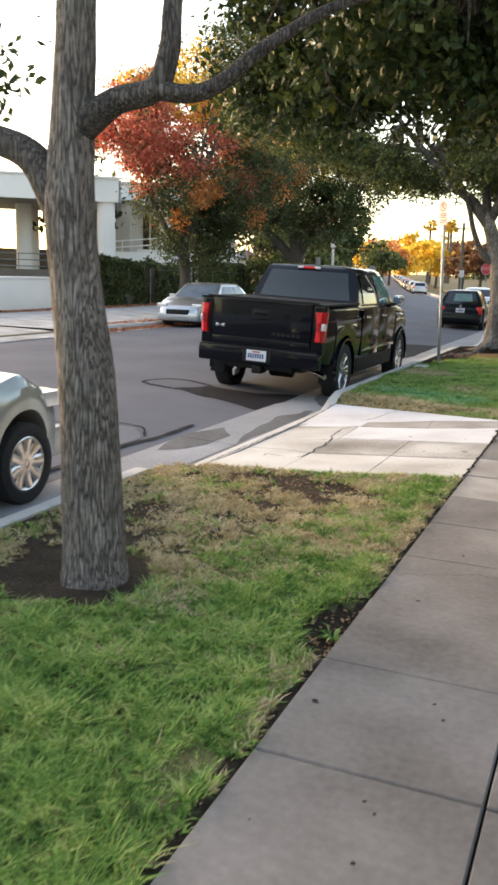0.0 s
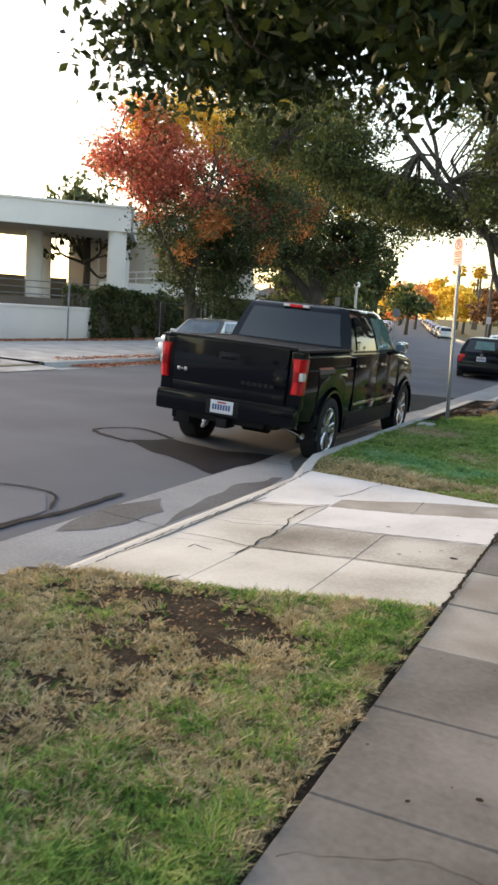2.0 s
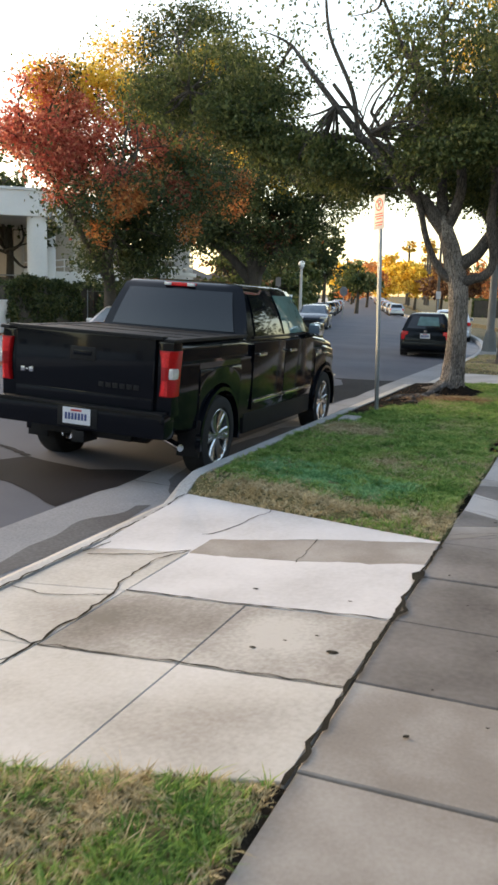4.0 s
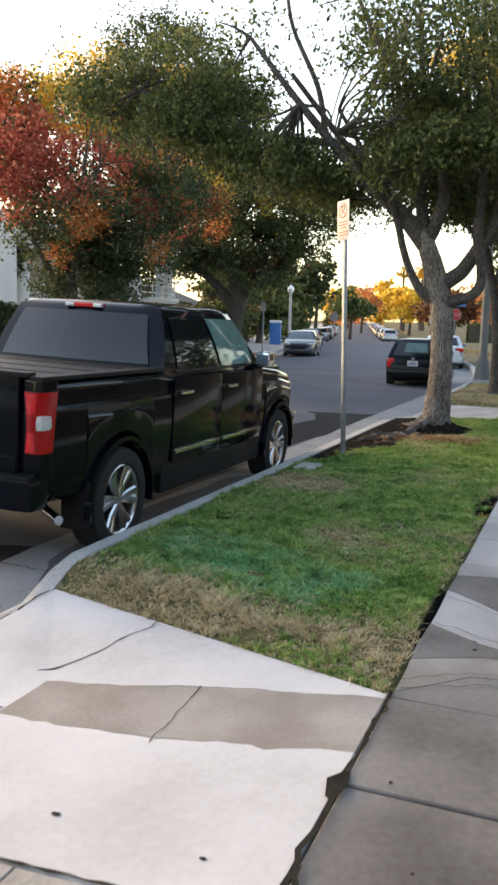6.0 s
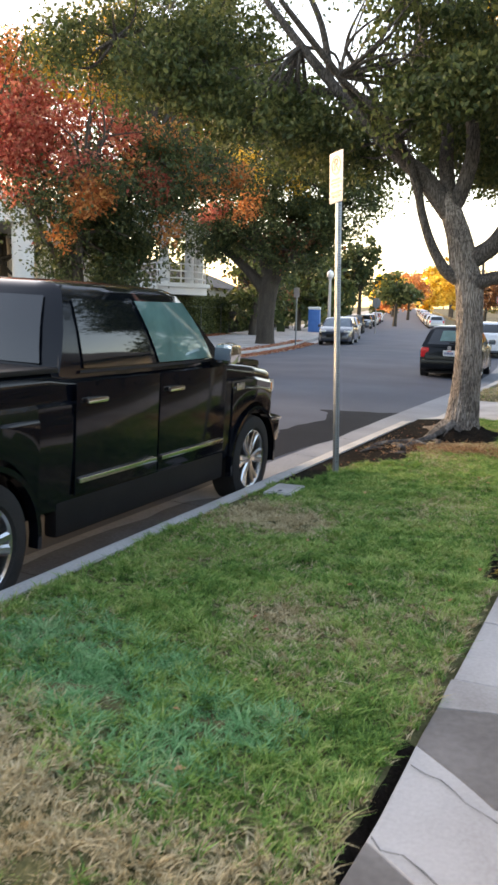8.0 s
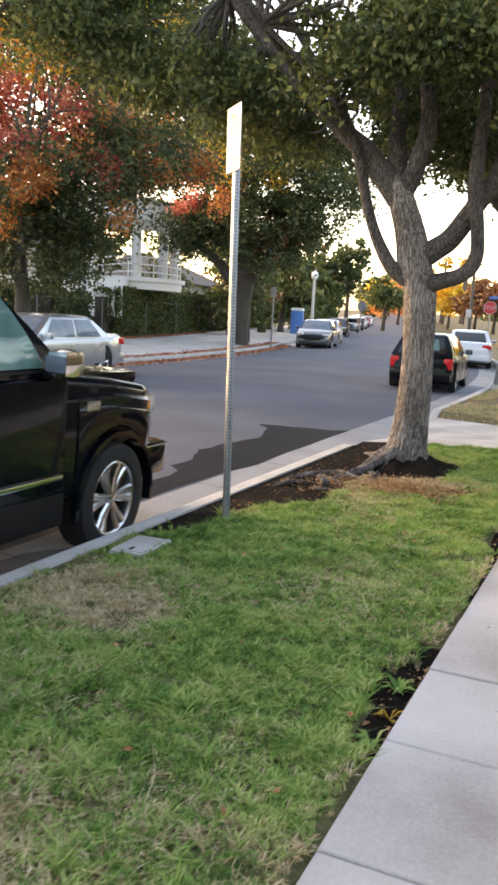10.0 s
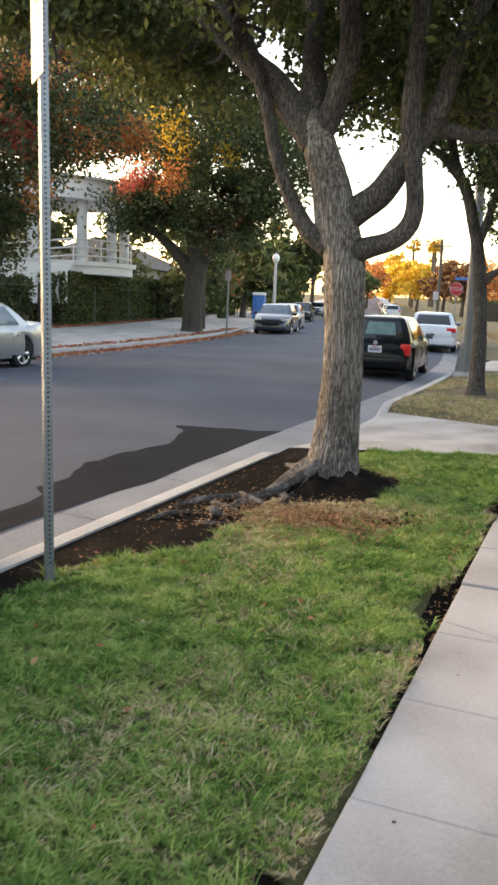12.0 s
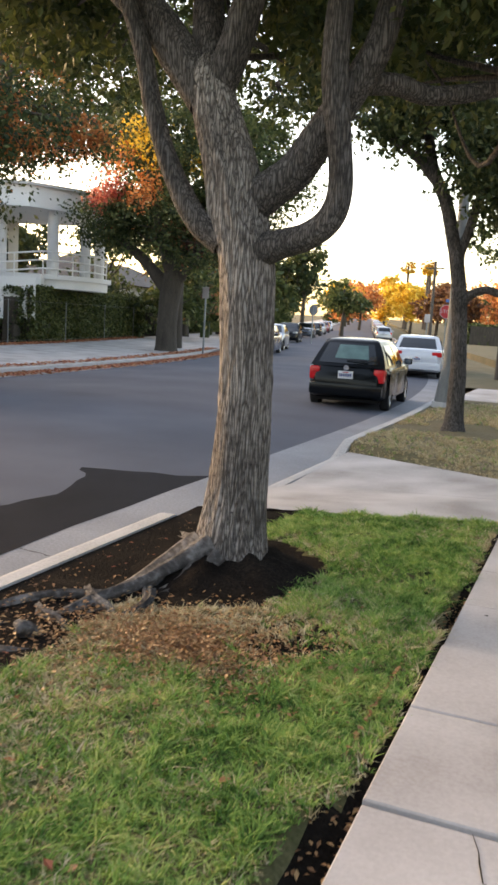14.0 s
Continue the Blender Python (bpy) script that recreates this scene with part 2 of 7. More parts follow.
ALLOY = two("alloy", (0.50, 0.51, 0.52), (0.62, 0.63, 0.64), rough=0.25, metal=1.0, scale=3, fine=30, bump=0)
GALV = two("galvanised_steel", (0.20, 0.225, 0.24), (0.30, 0.33, 0.35), rough=0.5, metal=0.5, scale=4, fine=40, bump=0.1)
POST = two("painted_post", (0.14, 0.15, 0.15), (0.20, 0.21, 0.21), rough=0.6, scale=3, fine=30, bump=0.1)
GLASS = two("tinted_glass", (0.006, 0.008, 0.009), (0.009, 0.011, 0.012), rough=0.04, scale=1, fine=4, bump=0, spec=0.7, coat=0.35)
# pale green reflection put into the base colour of the glass
GLASS_PALE_REFLECT = two("pale_reflection_glass", (0.06, 0.13, 0.12), (0.12, 0.24, 0.22), rough=0.05, scale=1, fine=4, bump=0, spec=0.9)
# glass copy whose base colour holds a blue sky reflection
GLASS_BLUE = two("sky_reflection_glass", (0.10, 0.14, 0.18), (0.15, 0.2, 0.25), rough=0.05, scale=1, fine=4, bump=0, spec=0.9)
LAMP_RED = two("red_lamp", (0.55, 0.008, 0.012), (0.85, 0.025, 0.03), rough=0.2, scale=14, fine=60, bump=0.1, coat=0.35, spec=0.3)
LAMP_DARK = two("dark_red_lamp", (0.28, 0.003, 0.006), (0.45, 0.008, 0.010), rough=0.2, scale=9, fine=60, bump=0.1, coat=0.35, spec=0.3)
LAMP_CLEAR = two("clear_lamp", (0.55, 0.56, 0.56), (0.78, 0.78, 0.77), rough=0.12, metal=0.3, scale=9, fine=60, bump=0.1, coat=1.0)
LAMP_AMBER = two("amber_lamp", (0.8, 0.22, 0.02), (0.9, 0.32, 0.04), rough=0.15, scale=9, fine=60, bump=0, coat=1.0)
PLATE = two("plate_white", (0.62, 0.63, 0.66), (0.72, 0.73, 0.75), rough=0.5, scale=8, fine=60, bump=0)
INK = two("dark_ink", (0.01, 0.01, 0.02), (0.02, 0.02, 0.035), rough=0.6, scale=8, fine=60, bump=0)
INK_BLUE = two("blue_ink", (0.03, 0.05, 0.16), (0.04, 0.07, 0.22), rough=0.6, scale=8, fine=60, bump=0)
SIGN_WHITE = two("sign_white", (0.40, 0.37, 0.38), (0.46, 0.43, 0.44), rough=0.5, scale=6, fine=40, bump=0)
SIGN_RED = two("sign_red", (0.45, 0.025, 0.03), (0.55, 0.04, 0.045), rough=0.45, scale=6, fine=40, bump=0)
BLUE_BOX = two("blue_plastic", (0.03, 0.14, 0.42), (0.05, 0.19, 0.5), rough=0.45, scale=3, fine=30, bump=0)
GLOBE = two("white_globe", (0.80, 0.80, 0.78), (0.86, 0.86, 0.84), rough=0.3, scale=3, fine=30, bump=0)

# ---- building blocks ----


def mesh_object(name, verts, faces, mat, parent=None, label="", smooth=False):
    """One object from arrays of corners and faces of one size."""
    v, f = np.asarray(verts, dtype=np.float32), np.asarray(faces, dtype=np.int32)
    me = bpy.data.meshes.new(name)
    me.vertices.add(len(v))
    me.vertices.foreach_set("co", v.ravel())
    me.loops.add(f.size)
    me.loops.foreach_set("vertex_index", f.ravel())
    me.polygons.add(len(f))
    me.polygons.foreach_set("loop_start", np.arange(0, f.size, f.shape[1], dtype=np.int32))
    me.polygons.foreach_set("use_smooth", np.full(len(f), smooth))
    me.update(calc_edges=True)
    me.validate()
    me.materials.append(mat)
    ob = new(name, me)
    ob.parent = parent
    if label:
        tagged(ob, label)
    return ob


def part(name, bm, mat, parent=None, label="", smooth=35.0):
    """Links a bmesh as one mesh object under a thing or a part."""
    bmesh.ops.recalc_face_normals(bm, faces=bm.faces)
    if smooth:
        for f in bm.faces:
            f.smooth = True
        for e in bm.edges:
            e.smooth = len(e.link_faces) == 2 and e.calc_face_angle(0) < radians(smooth)
    me = bpy.data.meshes.new(name)
    bm.to_mesh(me)
    bm.free()
    me.materials.append(mat)
    ob = new(name, me)
    ob.parent = parent
    if label:
        tagged(ob, label)
    return ob


def thing(name, m, label, category, group="", kind=""):
    """An Empty at the base of a thing."""
    ob = new(name)
    ob.matrix_basis = m
    return tagged(ob, label, category, group, kind)


def box(x0, x1, y0, y1, z0, z1, bevel=0.0, bm=None):
    bm = bm or bmesh.new()
    v = bmesh.ops.create_cube(bm, size=1, matrix=Matrix.Translation(((x0 + x1) / 2, (y0 + y1) / 2, (z0 + z1) / 2)) @ Matrix.Diagonal((x1 - x0, y1 - y0, z1 - z0, 1)))["verts"]
    if bevel:
        bmesh.ops.bevel(bm, geom=list({e for w in v for e in w.link_edges}), offset=bevel, segments=2, profile=0.7, affect="EDGES")
    return bm


def rod(p, q, r0, r1=None, seg=12, bm=None):
    """A round bar from p to q."""
    bm = bm or bmesh.new()
    p, q = Vector(p), Vector(q)
    m = Matrix.Translation((p + q) / 2) @ (q - p).to_track_quat("Z", "Y").to_matrix().to_4x4()
    bmesh.ops.create_cone(bm, cap_ends=True, segments=seg, radius1=r0, radius2=r0 if r1 is None else r1, depth=(q - p).length, matrix=m)
    return bm


def prism(points, z0, z1, bm=None):
    """A plan outline raised from z0 to z1; z may be given per corner as (low, high)."""
    bm = bm or bmesh.new()
    n = len(points)
    lo = [bm.verts.new((p[0], p[1], z0)) for p in points]
    hi = [bm.verts.new((p[0], p[1], z1 if len(p) < 3 else p[2])) for p in points]
    bm.faces.new(hi)
    bm.faces.new(lo[::-1])
    for i in range(n):
        bm.faces.new((lo[i], lo[(i + 1) % n], hi[(i + 1) % n], hi[i]))
    return bm


def quad(bm, pts):
    return bm.faces.new([bm.verts.new(p) for p in pts])


def spline(pts, n):
    """A smooth line through points of (x, y, z, radius)."""
    p = np.array(pts, dtype=float)
    p = np.vstack([2 * p[0] - p[1], p, 2 * p[-1] - p[-2]])
    out = []
    for i in range(1, len(p) - 2):
        for u in np.linspace(0, 1, n, endpoint=False):
            a, b, c, d = p[i - 1:i + 3]
            out.append(0.5 * (2 * b + (c - a) * u + (2 * a - 5 * b + 4 * c - d) * u * u + (3 * b - 3 * c + d - a) * u ** 3))
    return np.array(out + [p[-2]])


def tube(pts, seg=10, n=6, ridge=0.0, knots=0.06):
    """Corners and faces of a bent, tapering limb with uneven girth and ridged bark."""
    s = spline(pts, n)
    verts, faces = [], []
    for i, (x, y, z, r) in enumerate(s):
        way = Vector(s[min(i + 1, len(s) - 1)][:3]) - Vector(s[max(i - 1, 0)][:3])
        way.normalize()
        side = way.orthogonal().normalized() if i == 0 else (side - way * side.dot(way)).normalized()
        q = Matrix((side, way.cross(side), way)).transposed()
        for k in range(seg):
            a = 2 * math.pi * k / seg
            rr = r * (1 + knots * noise.noise((math.cos(a) * 1.5 + x, math.sin(a) * 1.5 + y, z * 1.7)))
            if ridge:
                u = noise.noise((a * 5.5 + 0.5 * noise.noise((x * 3, a * 2, z * 5)), z * 2.2, x)) 
                rr += ridge * (0.4 - 2.6 * abs(u)) + 0.4 * ridge * noise.noise((a * 11, z * 9, y))
            verts.append(Vector((x, y, z)) + q @ Vector((math.cos(a) * rr, math.sin(a) * rr, 0)))
    tip = Vector(s[-1][:3]) + way * s[-1][3] * 0.3
    verts += [tip + (v - tip) * 0.02 for v in verts[-seg:]]
    for i in range(len(s)):
        for k in range(seg):
            a, b = i * seg + k, i * seg + (k + 1) % seg
            faces.append((a, b, b + seg, a + seg))
    return verts, faces


def joined(name, tubes, mat, parent, label=""):
    verts, faces = [], []
    for v, f in tubes:
        k = len(verts)
        verts += v
        faces += [tuple(i + k for i in q) for q in f]
    return mesh_object(name, [tuple(v) for v in verts], faces, mat, parent, label, smooth=True)


def leaf_cloud(centres, size, rng, long=1.8, droop=0.0):
    """A diamond-shaped, slightly folded leaf at each centre, turned at random."""
    n = len(centres)
    a = rng.normal(size=(n, 3))
    a[:, 2] -= droop
    a /= np.linalg.norm(a, axis=1)[:, None]
    b = np.cross(a, rng.normal(size=(n, 3)))
    b /= np.linalg.norm(b, axis=1)[:, None] + 1e-9
    c = np.cross(a, b)
    s = (size * rng.uniform(0.6, 1.3, n))[:, None]
    v = np.stack([centres - a * s * long / 2, centres + b * s * 0.5 + c * s * 0.12, centres + a * s * long / 2, centres - b * s * 0.5 + c * s * 0.12], axis=1)
    return v.reshape(-1, 3), np.arange(4 * n).reshape(-1, 4)


def clumps(blobs, rng, spread=0.22, twigs=26, flat=0.75):
    """Leaf centres gathered round twig ends inside uneven ellipsoids of (x, y, z, rx, ry, rz, leaves)."""
    out = []
    for x, y, z, rx, ry, rz, n in blobs:
        k = max(4, int(n / twigs))
        d = rng.normal(size=(k, 3))
        d /= np.linalg.norm(d, axis=1)[:, None]
        ends = d * (rng.uniform(0.15, 1.0, k) ** 0.45)[:, None] * np.array([rx, ry, rz]) + np.array([x, y, z])
        at = ends[rng.integers(0, k, n)]
        out.append(at + rng.normal(size=(n, 3)) * spread * np.array([1, 1, flat]))
    return np.vstack(out)


def thinned(pts, rng, grain, share=0.3):
    """Leaves out the leaves in the gaps of a crown."""
    d = np.array([noise.noise((p[0] * grain, p[1] * grain, p[2] * grain * 1.3)) + 0.45 * noise.noise((p[0] * grain * 2.7, p[1] * grain * 2.7, p[2] * grain * 2.7 + 5)) for p in pts])
    return pts[d > np.quantile(d, share)]


def crown(name, blobs, size, mat, parent, rng, spread=0.22, twigs=26, label="", long=1.8, droop=0.0, grain=1.0):
    v, f = leaf_cloud(thinned(clumps(blobs, rng, spread, twigs), rng, grain, 0.36), size, rng, long, droop)
    return mesh_object(name, v, f, mat, parent, label)


def autumn_crown(blobs, size, base, tints, parent, rng, spread, grain, twigs=26):
    """A crown whose leaves change colour round some centres: tints of (material, label, [(x, y, z, reach)])."""
    pts = thinned(clumps(blobs, rng, spread, twigs), rng, grain, 0.25)
    score = [0.33 + 0.12 * rng.normal(size=len(pts))]
    for k, (_, _, centres) in enumerate(tints):
        s = np.zeros(len(pts))
        for x, y, z, reach in centres:
            s = np.maximum(s, np.exp(-np.sum((pts - np.array([x, y, z])) ** 2, axis=1) / reach ** 2))
        wave = np.array([noise.noise((p[0] * 1.1 + 17 * k, p[1] * 1.1, p[2] * 1.1)) for p in pts])
        score.append(s * (1 + 0.9 * wave))
    pick = np.argmax(np.array(score), axis=0)
    for k, (mat, label) in enumerate([(base, "")] + [(m, l) for m, l, _ in tints]):
        if np.any(pick == k):
            v, f = leaf_cloud(pts[pick == k], size, rng)
            mesh_object("crown", v, f, mat, parent, label)


def boughs(starts, blobs, rng, r=0.03):
    """Thin boughs from limb ends to places in the crown."""
    out = []
    for x, y, z, rx, ry, rz, n in blobs:
        for _ in range(max(2, min(7, n // 500))):
            e = np.array([x, y, z]) + rng.uniform(-0.8, 0.8, 3) * np.array([rx, ry, rz])
            s = np.array(min(starts, key=lambda q: np.linalg.norm(np.array(q[:3]) - e))[:3])
            mid = (s + e) / 2 + rng.normal(size=3) * 0.12 * np.linalg.norm(e - s)
            out.append(tube([(*s, r), (*mid, r * 0.6), (*e, r * 0.2)], seg=6, n=5))
    return out


# ---- the street's line and level ----
BEND, END, PULL = 28.0, 51.0, 0.0057


def bend(y):
    """How far the street has swung to the side at y."""
    if y <= BEND:
        return 0.0
    if y <= END:
        return -PULL * (y - BEND) ** 2
    return -PULL * (END - BEND) ** 2 - 2 * PULL * (END - BEND) * (y - END)


def rise(y):
    return 0.0 if y < 105 else 0.012 * (min(y, 420) - 105) * min(1.0, (y - 105) / 60)


def heading(y):
    return math.degrees(math.atan2(-(bend(y + 0.5) - bend(y - 0.5)), 1.0))


def on_street(x, y, z=0.0, turn=0.0):
    return pose(x + bend(y), y, z + rise(y), 0, 0, heading(y) + turn)


STATIONS = [-80, -40, -20, -10, 0, 6, 11, 16, 21, 25] + list(np.arange(28, 52, 2.0)) + [55, 60, 70, 80, 95, 105, 120, 140, 165, 200, 260, 340, 420, 600]


def ribbon(name, section, mat, y0=-80, y1=600, parent=None, wobble=0.0):
    """A strip along the street with a cross section of (x, z)."""
    ys = [y0] + [y for y in STATIONS if y0 < y < y1] + [y1]
    verts = [(x + bend(y) + wobble * noise.noise((x, y * 3, 0)), y, z + rise(y)) for y in ys for x, z in section]
    n = len(section)
    faces = [(i * n + k, i * n + k + 1, (i + 1) * n + k + 1, (i + 1) * n + k) for i in range(len(ys) - 1) for k in range(n - 1)]
    return mesh_object(name, verts, faces, mat, parent)

# ---- ground, road, pavement ----
KERB_X, GUTTER_X, WALK_X, FAR_X, HEDGE_X = -3.5, -4.2, -0.97, -13.8, -20.6
ground = ribbon("ground", [(-2500, -0.3), (-60, -0.25), (HEDGE_X, -0.12), (FAR_X - 0.1, -0.12), (FAR_X, -0.45), (KERB_X, -0.45), (0.6, -0.45), (0.62, -0.06), (1.2, -0.03), (30, -0.1), (2500, -0.3)], EARTH, -1500, 2600)
tagged(ground, "dry turf and bare earth beside the street", "ground", kind="structure")
road = ribbon("road", [(GUTTER_X, -0.195), (-6.0, -0.125), (-8.6, -0.08), (-11.0, -0.12), (FAR_X + 0.5, -0.20)], ASPHALT)
tagged(road, "dark grey asphalt road with faint tyre wear", "road", kind="structure")
gutter = ribbon("gutter", [(KERB_X + 0.02, -0.215), (GUTTER_X, -0.19), (GUTTER_X, -0.35)], GUTTER)
tagged(gutter, "pale concrete gutter along the kerb", "gutter", kind="structure")
far_gutter = ribbon("gutter", [(FAR_X + 0.5, -0.3), (FAR_X + 0.5, -0.195), (FAR_X - 0.02, -0.22)], KERB)
tagged(far_gutter, "concrete gutter across the road", "gutter", kind="structure")


DIPS = [(6.25, 10.95), (21.25, 25.75)]


def kerb(y0, y1):
    """A kerb with a rounded nose, which sinks to a low lip across each driveway."""
    ys = np.linspace(y0, y1, max(8, int((y1 - y0) / 0.25)))
    verts, n = [], 7
    for y in ys:
        k = 1.0
        for lo, hi in DIPS:
            k = min(k, max(0.0, (lo + 0.1 - y) / 0.45, (y - hi + 0.1) / 0.45))
        k = 0.15 + 0.85 * k * k * (3 - 2 * k)
        b, h = bend(y), 0.21 * k
        w = 0.006 * noise.noise((y * 1.3, 0, 0))
        for x, z in ((KERB_X - 0.015, -0.35), (KERB_X - 0.01, -0.212), (KERB_X + 0.06 - 0.055 * k + w, -0.212 + h * 0.85), (KERB_X + 0.075 - 0.045 * k + w, -0.21 + h * 0.98), (KERB_X + 0.09 - 0.03 * k, -0.208 + h), (KERB_X + 0.165, -0.207 + h), (KERB_X + 0.17, -0.35)):
            verts.append((x + b, y, z + rise(y)))
    faces = [(i * n + k, i * n + k + 1, (i + 1) * n + k + 1, (i + 1) * n + k) for i in range(len(ys) - 1) for k in range(n - 1)]
    return tagged(mesh_object("kerb", verts, faces, KERB), "worn grey concrete kerb", "kerb", kind="structure")


kerb(-60, 62)
kerb(74, 420)
far_kerb = ribbon("kerb", [(FAR_X + 0.02, -0.3), (FAR_X + 0.01, -0.21), (FAR_X - 0.01, -0.07), (FAR_X - 0.04, -0.055), (FAR_X - 0.16, -0.05), (FAR_X - 0.17, -0.3)], KERB, 19.5, 420)
tagged(far_kerb, "weathered concrete kerb with leaves against it", "kerb", kind="structure")
far_walk = ribbon("pavement", [(FAR_X - 0.17, -0.055), (-17.0, -0.04), (HEDGE_X + 0.35, -0.02)], CONCRETE_LIGHT, 19.5, 300)
tagged(far_walk, "wide pale concrete pavement across the road", "pavement", kind="structure")
far_apron = ribbon("pavement", [(FAR_X + 0.5, -0.18), (FAR_X - 0.6, -0.10), (HEDGE_X + 0.35, -0.02)], CONCRETE_LIGHT, -60, 19.5)
tagged(far_apron, "broad pale concrete driveway apron", "driveway", kind="structure")

# road patches and tar seams
def patch(name, pts, mat, label, z=0.006):
    bm = bmesh.new()
    bm.faces.new([bm.verts.new((x, y, z - 0.195 + min(0.07, max(0, (GUTTER_X - x) * 0.0359)))) for x, y in pts])
    return tagged(part(name, bm, mat, smooth=0), label, "road patch", kind="structure")


def ragged(pts, n=5, amp=0.05, seed=0):
    """A closed outline with uneven edges."""
    out = []
    for i, p in enumerate(pts):
        q = pts[(i + 1) % len(pts)]
        for u in np.linspace(0, 1, n, endpoint=False):
            x, y = p[0] + (q[0] - p[0]) * u, p[1] + (q[1] - p[1]) * u
            out.append((x + amp * noise.noise((x * 2, y * 2, seed)), y + amp * noise.noise((x * 2, y * 2, seed + 9))))
    return out


patch("road_patch", ragged([(-4.22, 17.2), (-4.22, 23.4), (-4.7, 23.1), (-5.4, 22.8), (-4.9, 21.6), (-5.08, 20.1), (-4.6, 18.5)], 7, 0.2, 3), ASPHALT_NEW, "dark patch of damp dirt and shade on the asphalt beside the gutter")
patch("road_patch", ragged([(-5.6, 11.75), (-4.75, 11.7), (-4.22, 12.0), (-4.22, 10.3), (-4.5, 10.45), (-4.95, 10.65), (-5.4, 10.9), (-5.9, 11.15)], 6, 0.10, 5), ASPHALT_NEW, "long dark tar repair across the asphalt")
patch("road_patch", ragged([(-6.2, 6.6), (-5.56, 8.05), (-4.87, 8.3), (-4.52, 7.85), (-4.48, 7.2), (-4.45, 5.4), (-5.8, 5.4)], 6, 0.12, 6), PATCH_GREY, "pale worn asphalt repair beside the gutter", 0.008)


def seam(pts, width, seed):
    """A winding strip of tar on the asphalt."""
    r = np.random.default_rng(seed)
    line = spline([(x, y, 0, width) for x, y in pts], 8)
    bm = bmesh.new()
    rows = []
    for i, (x, y, _, w) in enumerate(line):
        p, q = line[max(0, i - 1)], line[min(len(line) - 1, i + 1)]
        d = Vector((q[0] - p[0], q[1] - p[1], 0)).normalized()
        w *= r.uniform(0.5, 1.1)
        z = -0.183 + min(0.07, max(0, (GUTTER_X - x) * 0.0359))
        rows.append([bm.verts.new((x - d.y * w, y + d.x * w, z)), bm.verts.new((x + d.y * w, y - d.x * w, z))])
    for p, q in zip(rows, rows[1:]):
        bm.faces.new((p[0], p[1], q[1], q[0]))
    return tagged(part("tar_seam", bm, ASPHALT_NEW, smooth=0), "dark tar seam winding over the asphalt", "road patch", kind="structure")


seam([(-5.6, 11.8), (-6.1, 12.05), (-6.45, 12.05), (-6.65, 11.6), (-6.4, 11.3), (-5.8, 11.1)], 0.05, 1)
seam([(-4.40, 8.8), (-4.38, 7.9), (-4.46, 7.2), (-4.42, 5.2)], 0.045, 2)
seam([(-4.5, 7.85), (-4.87, 8.32), (-5.56, 8.07), (-6.2, 6.6)], 0.018, 3)
# damp dirt along the gutter; the second sheet adds painted shade under the pickup
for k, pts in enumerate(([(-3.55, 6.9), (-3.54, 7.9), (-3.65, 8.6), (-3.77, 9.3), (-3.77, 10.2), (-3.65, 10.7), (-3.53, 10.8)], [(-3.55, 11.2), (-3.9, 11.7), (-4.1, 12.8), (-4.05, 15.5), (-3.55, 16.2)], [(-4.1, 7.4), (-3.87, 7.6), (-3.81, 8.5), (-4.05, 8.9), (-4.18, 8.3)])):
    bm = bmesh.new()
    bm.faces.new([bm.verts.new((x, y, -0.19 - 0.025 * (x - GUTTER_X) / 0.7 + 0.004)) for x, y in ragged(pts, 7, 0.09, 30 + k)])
    part("stain", bm, STAIN_SHADE, gutter, "dark patch of damp dirt and shade", smooth=0)


# ---- pavement slabs ----
pavement = thing("pavement", pose(0, 0, 0), "grey concrete pavement of scored and cracked slabs", "pavement", kind="structure")
part("bedding", box(WALK_X + 0.02, 0.54, -12, 46, -0.3, -0.022), JOINT, pavement)
PITCH, FIRST = 0.762, 6.25
rng = np.random.default_rng(4)


def slab(x0, x1, y0, y1, z, mat, parent, dip=0.0):
    g = 0.0045
    bm = bmesh.new()
    a = [bm.verts.new((x, y, -0.06)) for x, y in ((x0 + g, y0 + g), (x1 - g, y0 + g), (x1 - g, y1 - g), (x0 + g, y1 - g))]
    c = [bm.verts.new((x, y, z + (dip if y > (y0 + y1) / 2 else -dip) - 0.006)) for x, y in ((x0 + g, y0 + g), (x1 - g, y0 + g), (x1 - g, y1 - g), (x0 + g, y1 - g))]
    h = 0.010
    t = [bm.verts.new((x, y, z + (dip if y > (y0 + y1) / 2 else -dip))) for x, y in ((x0 + h, y0 + h), (x1 - h, y0 + h), (x1 - h, y1 - h), (x0 + h, y1 - h))]
    bm.faces.new(t)
    for i in range(4):
        j = (i + 1) % 4
        bm.faces.new((a[i], a[j], c[j], c[i]))
        bm.faces.new((c[i], c[j], t[j], t[i]))
    return part("slab", bm, mat, parent, smooth=0)


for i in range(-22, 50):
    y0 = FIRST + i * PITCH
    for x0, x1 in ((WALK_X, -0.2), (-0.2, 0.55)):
        # the first slabs take the darkest concrete, those past 12.2 the lightest
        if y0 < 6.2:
            mat = CONCRETE_DARK
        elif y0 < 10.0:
            mat = CONCRETE_TAN if y0 < 7.2 else CONCRETE_DARK
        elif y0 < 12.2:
            mat = CONCRETE_LIGHT if rng.random() < 0.55 else CONCRETE_DARK
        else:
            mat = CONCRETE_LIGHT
        if 10.0 < y0 < 12.3 and x0 == WALK_X:
            continue
        lift = 0.022 if i in (15, 16) else 0.0
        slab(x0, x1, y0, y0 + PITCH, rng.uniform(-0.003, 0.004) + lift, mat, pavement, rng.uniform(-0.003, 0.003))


# ---- driveways ----
def near_edge(x):
    return 6.93 + (x - WALK_X) * 0.23


